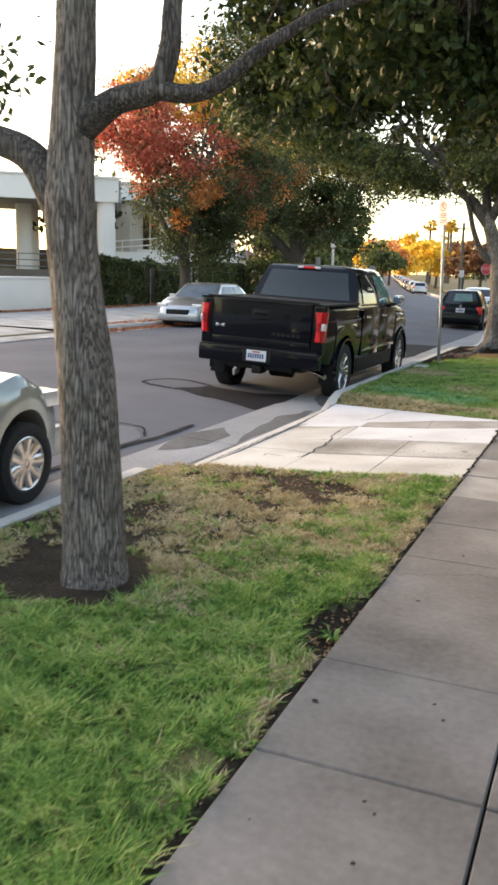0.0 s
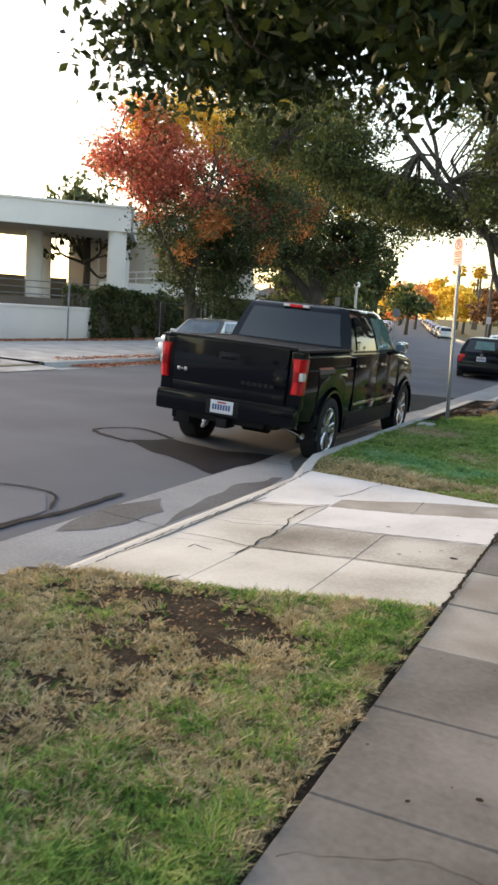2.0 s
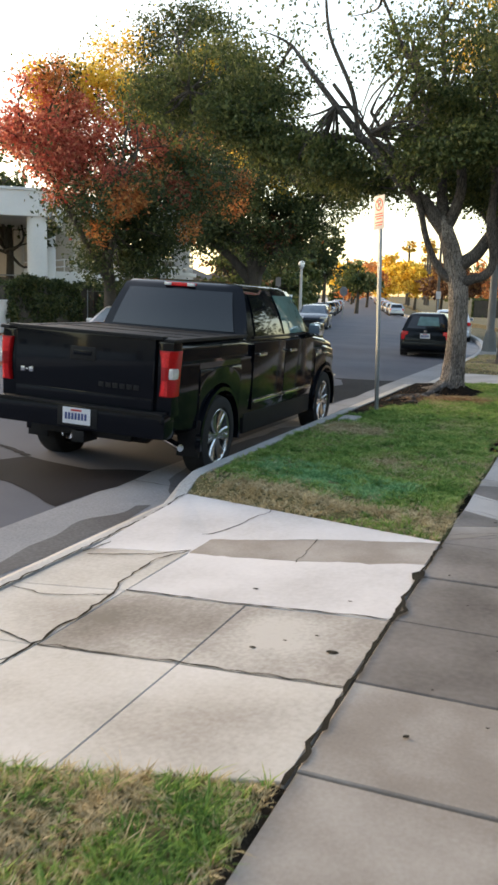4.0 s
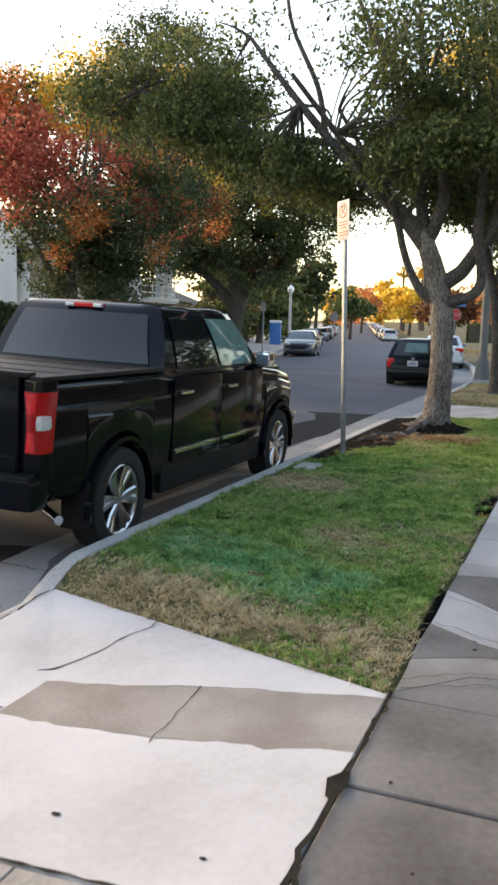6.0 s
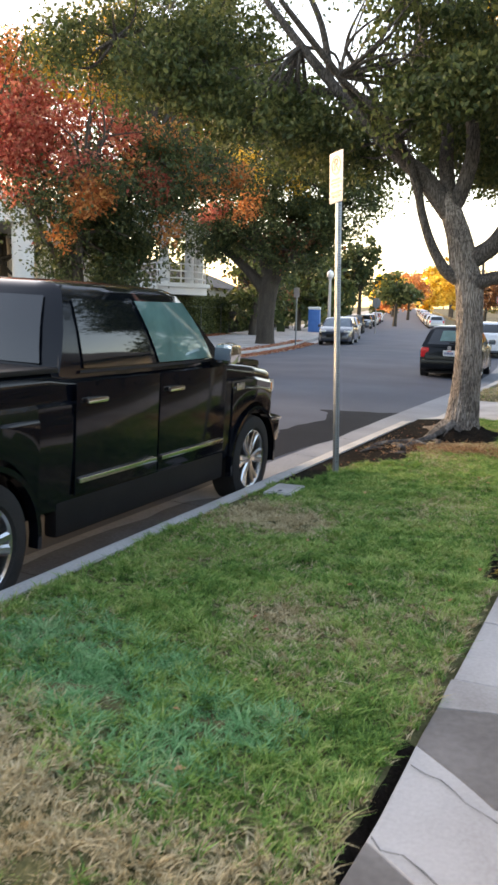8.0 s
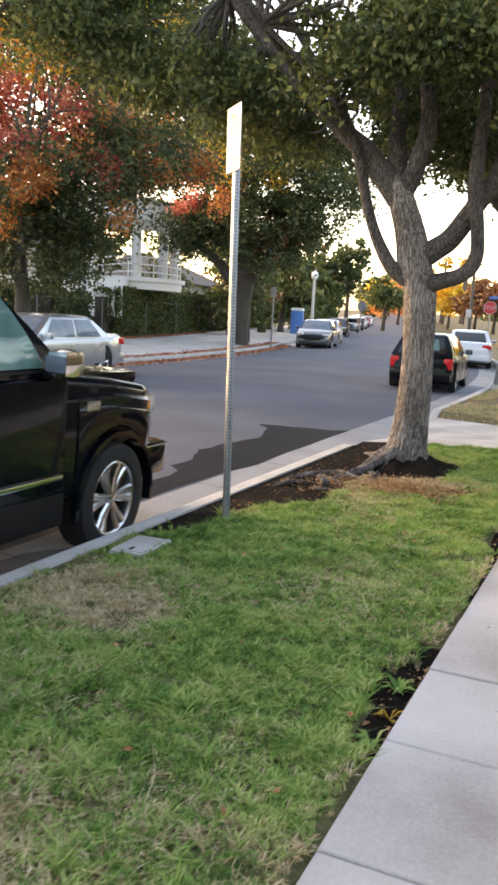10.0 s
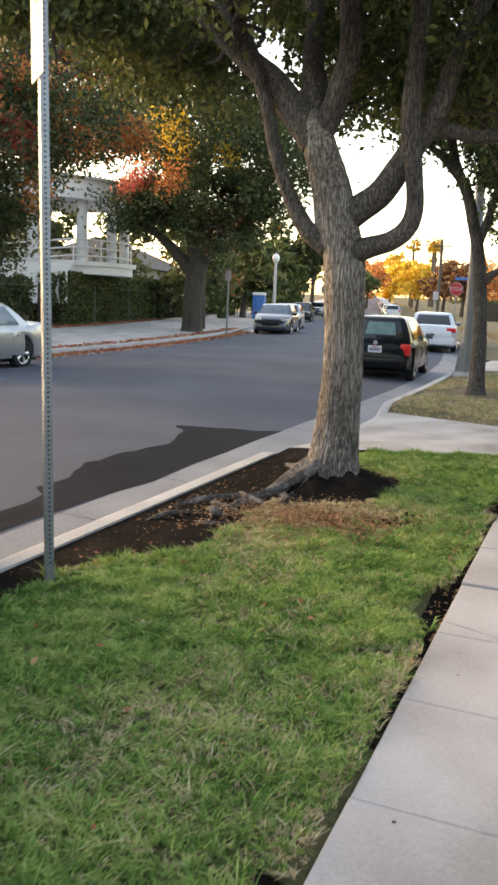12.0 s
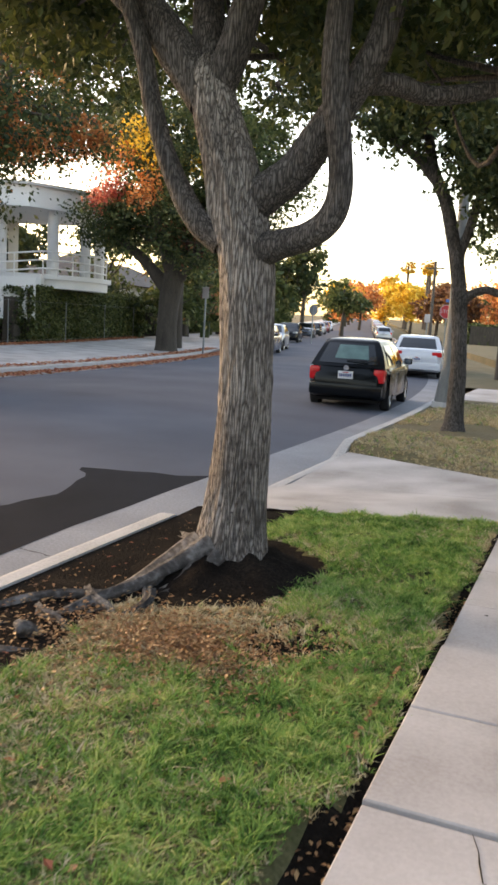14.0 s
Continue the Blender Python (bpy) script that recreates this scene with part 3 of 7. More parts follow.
def far_edge(x):
    return 10.08 - (x - WALK_X) * 0.39


def far_end(x):
    return 22.27 + (x - WALK_X) * 0.40


def third_start(x):
    return 24.3 - (x - WALK_X) * 0.656


def ease(u):
    u = max(0.0, min(1.0, u))
    return u * u * (3 - 2 * u)


def apron_z(x, y):
    """A driveway falls to the gutter, but its wings rise to the kerb."""
    if y > 30:
        return 0.0
    lo, hi = (near_edge, far_edge) if y < 15 else (far_end, third_start)
    wings = (0.8 + 0.2 * ease((y - lo(x)) / 0.6) if y < 15 else ease((y - lo(x)) / 0.6)) * (0.65 + 0.35 * ease((hi(x) - y) / 0.95))
    return -0.20 * max(0.0, min(1.0, (WALK_X - x) / (WALK_X - KERB_X))) * wings


def drive_piece(pts, mat, parent, z=0.0, name="slab"):
    """One slab of a sloping driveway from its plan outline."""
    bm = bmesh.new()
    cx, cy = np.mean([p[0] for p in pts]), np.mean([p[1] for p in pts])
    def ring(g, dz):
        out = []
        for x, y in pts:
            d = Vector((cx - x, cy - y, 0)).normalized() * g
            out.append(bm.verts.new((x + d.x, y + d.y, apron_z(x, y) + z + dz)))
        return out
    lo, mid, top = ring(0.002, -0.10), ring(0.002, -0.006), ring(0.008, 0.0)
    n = len(pts)
    bm.faces.new(top)
    for i in range(n):
        j = (i + 1) % n
        bm.faces.new((lo[i], lo[j], mid[j], mid[i]))
        bm.faces.new((mid[i], mid[j], top[j], top[i]))
    return part(name, bm, mat, parent, smooth=0)


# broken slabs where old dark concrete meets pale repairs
for pts, mat in (([(WALK_X, 10.06), (-0.2, 10.06), (-0.2, 10.5), (-0.68, 10.42), (WALK_X, 10.12)], CONCRETE_DARK), ([(WALK_X, 10.12), (-0.68, 10.42), (-0.2, 10.5), (-0.2, 10.72), (-0.64, 10.69), (WALK_X, 10.52)], CONCRETE_TAN),
                 ([(WALK_X, 10.52), (-0.64, 10.69), (-0.3, 10.72), (-0.68, 10.88), (WALK_X, 11.07)], CONCRETE_DARK), ([(WALK_X, 11.07), (-0.68, 10.88), (-0.3, 10.72), (-0.2, 10.72), (-0.2, 11.36), (-0.65, 11.42), (WALK_X, 11.71)], CONCRETE_LIGHT),
                 ([(WALK_X, 11.71), (-0.65, 11.42), (-0.2, 11.36), (-0.2, 12.2), (WALK_X, 12.04)], CONCRETE_DARK), ([(WALK_X, 12.04), (-0.2, 12.2), (-0.2, 12.342), (WALK_X, 12.342)], CONCRETE_LIGHT)):
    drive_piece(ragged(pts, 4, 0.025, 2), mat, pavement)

drive = thing("driveway", pose(0, 0, 0), "cracked pale concrete driveway apron with brown stains", "driveway", kind="structure")
bm = bmesh.new()
bm.faces.new([bm.verts.new((x, y, -0.27)) for x, y in ((WALK_X, 6.9), (WALK_X, 10.1), (-2.0, 10.5), (-3.34, 11.0), (-3.34, 6.4), (-2.0, 6.7))])
part("bedding", bm, JOINT, drive, smooth=0)


def wavy(x0, y0, x1, y1, amp=0.05):
    """A line across a slab that wanders between its ends."""
    return [(x0 + (x1 - x0) * u, y0 + (y1 - y0) * u + amp * math.sin(math.pi * u) * (noise.noise(((x0 + (x1 - x0) * u) * 4, y0, 3)) + 0.6 * noise.noise(((x0 + (x1 - x0) * u) * 13, y0, 8)))) for u in np.linspace(0, 1, 13)]


EDGE, MID, OUT, LIP = WALK_X - 0.01, -1.78, -2.57, KERB_X + 0.175
for x0, x1, y0, y1, y2, y3 in ((MID, EDGE, 7.73, 7.69, 8.52, 8.55), (OUT, MID, 7.75, 7.73, 8.55, 8.62), (LIP, OUT, 7.78, 7.75, 8.62, 8.60)):
    drive_piece([(x0, near_edge(x0)), (x1, near_edge(x1)), (x1, y1), (x0, y0)], CONCRETE_PALE, drive)
    drive_piece([(x0, y0), (x1, y1), (x1, y2), (x0, y3)], CONCRETE_PALE if x1 == OUT else CONCRETE_BUFF, drive)
lower = wavy(OUT, 9.45, MID, 9.43) + [(MID + 0.002, 9.37)] + wavy(MID + 0.004, 9.43, EDGE, 9.53)
upper = wavy(OUT, 9.82, MID, 9.93) + wavy(MID + 0.004, 9.93, EDGE, 10.04)
drive_piece([(OUT, 8.62), (MID, 8.55), (EDGE, 8.52)] + lower[::-1], CONCRETE_NEW, drive)
drive_piece(lower + upper[::-1], CONCRETE_TAN, drive)
drive_piece([(LIP, 8.60), (OUT, 8.62), (OUT, 9.45)] + wavy(LIP, 9.42, OUT, 9.45)[::-1][1:], CONCRETE_PALE, drive)
drive_piece(wavy(LIP, 9.42, OUT, 9.45) + upper + [(EDGE, far_edge(EDGE)), (LIP, far_edge(LIP))], CONCRETE_NEW, drive)

drive_b = thing("driveway", pose(0, 0, 0), "plain grey concrete driveway crossing the verge", "driveway", kind="structure")
drive_piece([(KERB_X + 0.175, far_end(KERB_X + 0.175)), (WALK_X, far_end(WALK_X)), (WALK_X, 23.3), (KERB_X + 0.175, 23.6)], CONCRETE_LIGHT, drive_b)
drive_piece([(KERB_X + 0.175, 23.6), (WALK_X, 23.3), (WALK_X, third_start(WALK_X)), (KERB_X + 0.175, third_start(KERB_X + 0.175))], CONCRETE_LIGHT, drive_b)
drive_c = thing("driveway", pose(0, 0, 0), "grey concrete walk crossing the far verge", "driveway", kind="structure")
drive_piece([(KERB_X + 0.175, 34.4), (WALK_X, 34.4), (WALK_X, 38.6), (KERB_X + 0.175, 38.6)], CONCRETE_LIGHT, drive_c)

def crack(pts, width, seed, level, parent, name="crack"):
    """A thin dark line that wanders between points."""
    r = np.random.default_rng(seed)
    line = []
    for p, q in zip(pts, pts[1:]):
        n = max(2, int(math.hypot(q[0] - p[0], q[1] - p[1]) / 0.06))
        for u in np.linspace(0, 1, n, endpoint=False):
            line.append((p[0] + (q[0] - p[0]) * u + r.normal(0, 0.008), p[1] + (q[1] - p[1]) * u + r.normal(0, 0.008)))
    line.append(pts[-1])
    bm = bmesh.new()
    rows = []
    for i, (x, y) in enumerate(line):
        a, c = line[max(0, i - 1)], line[min(len(line) - 1, i + 1)]
        d = Vector((c[0] - a[0], c[1] - a[1], 0)).normalized()
        w = width * r.uniform(0.35, 1.0)
        rows.append([bm.verts.new((x - d.y * w, y + d.x * w, level(x, y))), bm.verts.new((x + d.y * w, y - d.x * w, level(x, y)))])
    for a, c in zip(rows, rows[1:]):
        bm.faces.new((a[0], a[1], c[1], c[0]))
    return part(name, bm, JOINT, parent, smooth=0)


for k, (pts, w) in enumerate([
        ([(-3.315, 9.312), (-3.21, 9.783), (-2.843, 9.804), (-2.611, 9.939), (-2.527, 10.086)], 0.009), ([(-3.242, 9.26), (-2.769, 9.365), (-2.57, 9.501)], 0.008), ([(-2.57, 9.501), (-2.706, 9.26), (-2.685, 8.738), (-2.601, 8.529)], 0.009),
        ([(-2.527, 10.065), (-2.349, 10.713)], 0.006), ([(-2.717, 6.512), (-2.611, 7.055), (-2.58, 7.693), (-2.601, 8.32), (-2.611, 8.56)], 0.012), ([(-3.284, 6.867), (-3.031, 7.118), (-2.822, 7.264), (-2.57, 7.599)], 0.009),
        ([(-2.822, 7.275), (-2.969, 7.379), (-3, 7.641), (-2.801, 7.536), (-2.738, 7.212), (-2.611, 7.306)], 0.009), ([(-3.315, 8.529), (-2.979, 8.424), (-2.601, 8.529)], 0.007), ([(-3.315, 7.954), (-2.926, 7.87), (-2.591, 7.745)], 0.006),
        ([(OUT, 8.625), (MID, 8.555), (-1.3, 8.54), (EDGE, 8.525)], 0.010), ([(OUT, 7.752), (MID, 7.735), (-1.3, 7.712), (EDGE, 7.695)], 0.008), ([(MID, 9.38), (MID - 0.01, 9.65), (MID - 0.02, 9.92)], 0.004)]):
    crack(pts, w, 70 + k, lambda x, y: apron_z(x, y) + 0.006, drive)
crack([(KERB_X + 0.17, 6.35), (KERB_X + 0.16, 7.5), (KERB_X + 0.175, 8.9), (KERB_X + 0.17, 9.9), (KERB_X + 0.17, 10.95)], 0.010, 90, lambda x, y: max(-0.164, apron_z(x, y) + 0.008), drive)
crack([(WALK_X, 6.9), (WALK_X - 0.005, 7.5), (WALK_X, 8.3), (WALK_X - 0.005, 9.0), (WALK_X, 10.1)], 0.013, 88, lambda x, y: 0.0095, drive)
crack([(WALK_X - 0.01, 8.50), (WALK_X + 0.01, 8.6), (WALK_X + 0.03, 8.68), (WALK_X + 0.01, 8.8)], 0.018, 87, lambda x, y: 0.0105, drive)
bm = bmesh.new()
bm.faces.new([bm.verts.new((x, y, 0.0115)) for x, y in ragged([(-1.03, 9.29), (-1.0, 9.18), (-0.965, 9.15), (-0.945, 9.27), (-0.96, 9.37), (-0.99, 9.35)], 9, 0.03, 4)])
part("broken_corner", bm, JOINT, drive, "dirt-filled broken slab corner", smooth=0)
for k, y in enumerate((3.2, 8.1, 11.5, 13.1, 15.4, 18.4, 20.0)):
    crack([(KERB_X + 0.0, y), (GUTTER_X, y + 0.02)], 0.007, 91 + k, lambda x, y: -0.19 - 0.025 * (x - GUTTER_X) / 0.7 + 0.005, gutter, "joint")
for k, pts in enumerate([[(-0.948, 10.15), (-0.6, 10.35), (-0.2, 10.2), (0.5, 10.45)], [(-0.948, 11.55), (-0.5, 11.25), (0.1, 11.45), (0.5, 11.3)], [(-0.968, 10.23), (-0.68, 10.45), (-0.2, 10.49)], [(-0.968, 11.08), (-0.68, 10.93), (-0.2, 10.75)], [(-0.948, 17.05), (-0.5, 16.9), (0.2, 16.95)], [(-0.927, 4.35), (-0.5, 4.55), (-0.2, 4.5)], [(-0.6, 17.67), (-0.55, 17.45), (-0.35, 17.3)], [(-0.2, 17.67), (-0.12, 17.5), (-0.15, 17.35)]]):
    crack(pts, 0.003, 110 + k, lambda x, y: 0.0085 if y < 17.68 else 0.0295, pavement)
spots = bmesh.new()
rs = np.random.default_rng(8)
for _ in range(120):
    x, y, q = rs.uniform(-0.9, 0.5), rs.uniform(1, 21), rs.uniform(0.004, 0.016)
    bmesh.ops.create_circle(spots, cap_ends=True, segments=9, radius=q, matrix=pose(x, y, 0.0085 if y < 17.68 else 0.0295, 0, 0, rs.uniform(0, 90)) @ Matrix.Diagonal((1.0, rs.uniform(0.5, 1), 1, 1)))
tagged(part("stains", spots, JOINT, pavement, smooth=0), kind="stuff")
spots = bmesh.new()
for x, y, q in ((-1.14, 8.04, 0.024), (-1.27, 8.22, 0.009), (-1.52, 8.0, 0.014), (-2.85, 9.72, 0.024), (-1.83, 8.83, 0.014), (-1.25, 8.75, 0.01), (-1.4, 8.12, 0.008)):
    bmesh.ops.create_circle(spots, cap_ends=True, segments=11, radius=q, matrix=pose(x, y, apron_z(x, y) + 0.004) @ Matrix.Diagonal((1.3, 0.8, 1, 1)))
tagged(part("stains", spots, JOINT, drive, smooth=0), kind="stuff")

# ---- verge: soil and grass ----
HOLES = [(-1.02, 3.62, 0.14, 0.36), (-1.01, 14.3, 0.14, 0.58), (-1.0, 17.3, 0.13, 0.55), (-1.0, 19.9, 0.08, 0.45), (-0.99, 11.3, 0.05, 0.5)]


def hole(x, y):
    w = 1 + 0.5 * noise.noise((x * 5, y * 5, 12))
    return max([0.0] + [1 - ((x - a) / (c * w)) ** 2 - ((y - b) / (d * w)) ** 2 for a, b, c, d in HOLES])


def settle(x, y, z):
    """Lets the verge run down to a driveway at its ends."""
    d = min(abs(y - near_edge(x)), abs(y - far_edge(x)), abs(y - far_end(x)), abs(y - third_start(x)))
    k = min(1.0, d / 0.25)
    k = k * k * (3 - 2 * k)
    return z * k + (apron_z(x, y) - 0.008) * (1 - k)


def verge(name, lo, hi, y0, y1, label, mat):
    """Uneven soil between the kerb and the pavement."""
    xs, ys = np.linspace(KERB_X + 0.165, WALK_X + 0.01, 34), np.arange(y0, y1 + 0.001, 0.08)
    verts = []
    for y in ys:
        for x in xs:
            u = (x - xs[0]) / (xs[-1] - xs[0])
            yy = lo(x) if y == ys[0] else hi(x) if y == ys[-1] else min(max(y, lo(x)), hi(x))
            edge = min(1, 8 * u, 14 * (1 - u))
            z = settle(x, yy, -0.014 + 0.014 * math.sin(math.pi * u))
            z += 0.018 * noise.noise((x * 3, y * 3, 0)) * edge + (0.014 * noise.noise((x * 11, y * 11, 2)) + 0.012 * noise.noise((x * 24, y * 24, 8))) * edge
            verts.append((x + bend(yy), yy, z - 0.07 * hole(x, y) ** 0.5 - (0.02 if u > 0.985 else 0)))
    n = len(xs)
    faces = [(i * n + k, i * n + k + 1, (i + 1) * n + k + 1, (i + 1) * n + k) for i in range(len(ys) - 1) for k in range(n - 1)]
    ob = mesh_object(name, verts, faces, mat, smooth=True)
    ob.data.materials.append(THATCH)
    for p in ob.data.polygons:
        x, y, _ = p.center
        p.material_index = 0 if y > 24 or (not 10 < y < 15.8 or hole(x, y) > 0.05) and bare(x, y) > 0.6 + 0.3 * noise.noise((x * 9, y * 9, 70)) else 1
    return tagged(ob, label, "verge", kind="structure")


THATCH = material("thatch", [(0.3, (0.05, 0.055, 0.022)), (0.5, (0.11, 0.105, 0.05)), (0.75, (0.21, 0.18, 0.10))], spec=0.05, rough=1.0, scale=5, fine=50, bump=0.9, depth=0.015)
verge_d = ribbon("verge", [(KERB_X + 0.165, -0.02), (-2.2, 0.02), (WALK_X, -0.03)], EARTH, 38.6, 62)
tagged(verge_d, "dry straw-coloured verge", "verge", kind="structure")


def verge_z(x, y):
    u = (x - (KERB_X + 0.165)) / (WALK_X - KERB_X - 0.165)
    return settle(x, y, -0.014 + 0.014 * math.sin(math.pi * min(1, max(0, u)))) - 0.07 * hole(x, y) ** 0.5


def bare(x, y):
    """How bare the ground is: 0 full grass, 1 none."""
    b = 0.0
    n1 = noise.noise((x * 1.3, y * 1.3, 7)) + 0.5 * noise.noise((x * 4, y * 4, 3))
    if hole(x, y) > 0.08 or (abs(x + 3.1) < 0.15 and abs(y - 15.55) < 0.23):
        return 1.0
    if y > 24:
        return 1.0 if math.hypot(x + 2.4, y - 28.4) < 0.9 + 0.6 * n1 else 0.3 + 0.5 * n1
    if x > WALK_X - 0.03 - 0.05 * max(0, noise.noise((y * 3, 4, 4))):
        return 0.9
    if y < 8:
        b = max(b, 0.42 * min(1, max(0, (-1.45 - x) * 1.6)) * min(1, max(0, (y - 2.9) * 1.2)) + 1.1 * min(1.0, max(0.12, (-1.35 - x) * 1.1 + (y - 4.6) * 0.45)) * max(0, n1 + 0.5 * noise.noise((x * 6, y * 6, 40)) + (0.06 if y > 3 else -0.15)))
        for bx, by, rx, ry in ((-2.25, 6.1, 0.75, 0.24), (-2.9, 5.9, 0.5, 0.3), (-2.85, 4.9, 0.35, 0.4), (-2.0, 5.3, 0.4, 0.16)):
            b = max(b, 0.35 + 1.3 * n1 + 0.9 * (1 - math.hypot((x - bx) / rx, (y - by) / ry)) if math.hypot((x - bx) / rx, (y - by) / ry) < 1.3 else 0.0)
        if math.hypot(x + 2.35, y - 3.58) < 0.38 + 0.25 * n1:
            return 1.0
    else:
        if x < -3.05 + 0.36 * min(1, max(0, (y - 17.0) / 1.4)) + 0.3 * n1 + 0.12 * noise.noise((x * 9, y * 9, 50)) and y > 16.0 + 0.6 * n1:
            b = 1.0
        q = math.hypot((x + 2.5) * 1.05, y - 19.75)
        if q < 0.78 + 0.4 * n1:
            b = 1.0
        elif q < 1.5:
            b = max(b, 0.25 + 0.8 * n1)
        # worn soil round the surface roots
        if y > 16.8 and x < -3.05 + 0.5 * ease((y - 16.6) / 1.6) + 0.25 * n1:
            b = 1.0
        if math.hypot(x + 3.3, y - 11.25) < 0.35 + 0.2 * n1:
            b = max(b, 0.75)
        if y < 11.3 + 0.9 * n1:
            b = max(b, 0.12 + 0.35 * n1)
        if x < -3.15:
            b = max(b, 0.5 + n1)
    return min(1.0, b)


verge("verge", lambda x: -3.0, near_edge, -3.0, 6.98, "dark bare soil under patchy lawn", SOIL_DRY)
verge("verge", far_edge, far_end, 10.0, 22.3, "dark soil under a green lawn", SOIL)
verge("verge", third_start, lambda x: 34.4, 24.2, 34.4, "dry straw-coloured verge with bare earth", EARTH)


def dryness(x, y):
    n1 = noise.noise((x * 0.9, y * 0.9, 21)) + 0.6 * noise.noise((x * 3.1, y * 3.1, 5))
    d = 0.12 + 0.6 * n1
    if y < 8:
        d += 0.7 * noise.noise((x * 5.2, y * 5.2, 31)) + 0.1
        d += 0.32 * min(1, max(0, (y - 4.0) * 0.8)) + 0.35 * noise.noise((x * 2.2, y * 2.2, 77))
        d += 0.5 * min(1, max(0, (-1.25 - x) * 1.6)) * min(1, max(0, (y - 2.4)))
    else:
        d += 1.25 * max(0, 1 - abs(y - 10.75 + 0.2 * (x + 2)) / 0.55)
        d += 0.9 * max(0, 1 - math.hypot(x + 2.98, y - 14.6) / 0.75) + 0.9 * max(0, 1 - math.hypot(x + 2.45, y - 14.4) / 0.4)
        d += 0.8 * max(0, 1 - math.hypot(x + 1.95, (y - 12.7) * 0.8) / 0.4)
        d += 1.3 * max(0, 1 - math.hypot(x + 2.4, (y - 18.6) * 0.9) / 1.2)
    if y > 24:
        return 0.92
    d -= 0.4 * ease((3.9 - y) / 1.0)
    d += 0.7 * max(0, 1 - (WALK_X - x) / 0.16)
    return d


COOL = [(-2.78, 11.9, 0.36), (-2.38, 11.65, 0.45), (-1.82, 11.25, 0.32), (-1.63, 11.5, 0.25)]


def coolness(x, y):
    """How much of the grass is of the bluer kind."""
    n1 = noise.noise((x * 5, y * 5, 15))
    return max([0.0] + [1.25 - math.hypot(x - a, y - b) / c + 0.8 * n1 for a, b, c in COOL])


def turf(name, y0, y1, lo, hi, per, seed, tall=0.035):
    """Tufts of living and of dry grass over a stretch of the verge."""
    r = np.random.default_rng(seed)
    n = int(per * (y1 - y0) * (WALK_X - KERB_X))
    sets = ([], [], [])
    pts = np.column_stack([r.uniform(KERB_X + 0.18, WALK_X - 0.015, n), r.uniform(y0, y1, n)])
    for x, y in pts:
        if not lo(x) < y < hi(x) or r.random() < bare(x, y):
            continue
        if r.random() < dryness(x, y):
            k = 1
        else:
            k = 2 if r.random() < coolness(x, y) else 0
        sets[k].append((x, y, verge_z(x, y)))
    for k, (kind, mat, label) in enumerate((("grass", GRASS, "short green lawn grass"), ("dry_grass", STRAW, "dry straw-coloured lawn grass"), ("grass", GRASS_COOL, "bluish green lawn grass"))):
        if not sets[k]:
            continue
        p = np.array(sets[k])
        m0, per_tuft = len(p), 6
        # a tuft leans one way as a whole and its blades fan out
        tilt = np.repeat(r.normal(0, 0.7, (m0, 2)), per_tuft, axis=0)
        size = np.repeat(r.uniform(0.55, 1.35, m0) * np.array([1 + 0.9 * noise.noise((q[0] * 5, q[1] * 5, 60)) + 0.5 * noise.noise((q[0] * 16, q[1] * 16, 61)) for q in p]), per_tuft)
        p = np.repeat(p, per_tuft, axis=0) + np.column_stack([r.normal(0, 0.007, (per_tuft * m0, 2)), np.zeros(per_tuft * m0)])
        m = len(p)
        a = r.uniform(0, 2 * math.pi, m)
        h = np.maximum(0.3, size) * r.uniform(0.7, 1.2, m) * tall * (1.0, 0.75, 1.05)[k]
        w = np.column_stack([np.cos(a), np.sin(a), np.zeros(m)]) * r.uniform(0.0024, 0.0044, m)[:, None]
        lean = np.column_stack([(tilt + r.normal(0, 0.85, (m, 2))) * h[:, None], h])
        mid = p + lean * np.array([0.35, 0.35, 0.62])
        tip = p + lean
        v = np.stack([p - w, p + w, mid + w * 0.8, tip, mid - w * 0.8], axis=1).reshape(-1, 3)
        b = np.arange(m)[:, None] * 5
        tri = np.concatenate([b + [0, 1, 2], b + [0, 2, 4], b + [4, 2, 3]], axis=1).reshape(-1, 3)
        tagged(mesh_object(kind, v, tri, mat), label, "grass", kind="stuff")


turf("lawn", -0.5, 6.95, lambda x: -9, near_edge, 3000, 1, 0.034)
turf("lawn", 10.05, 22.3, far_edge, far_end, 2500, 2, 0.034)
turf("lawn", 24.3, 33.5, third_start, lambda x: 34, 500, 3, 0.045)

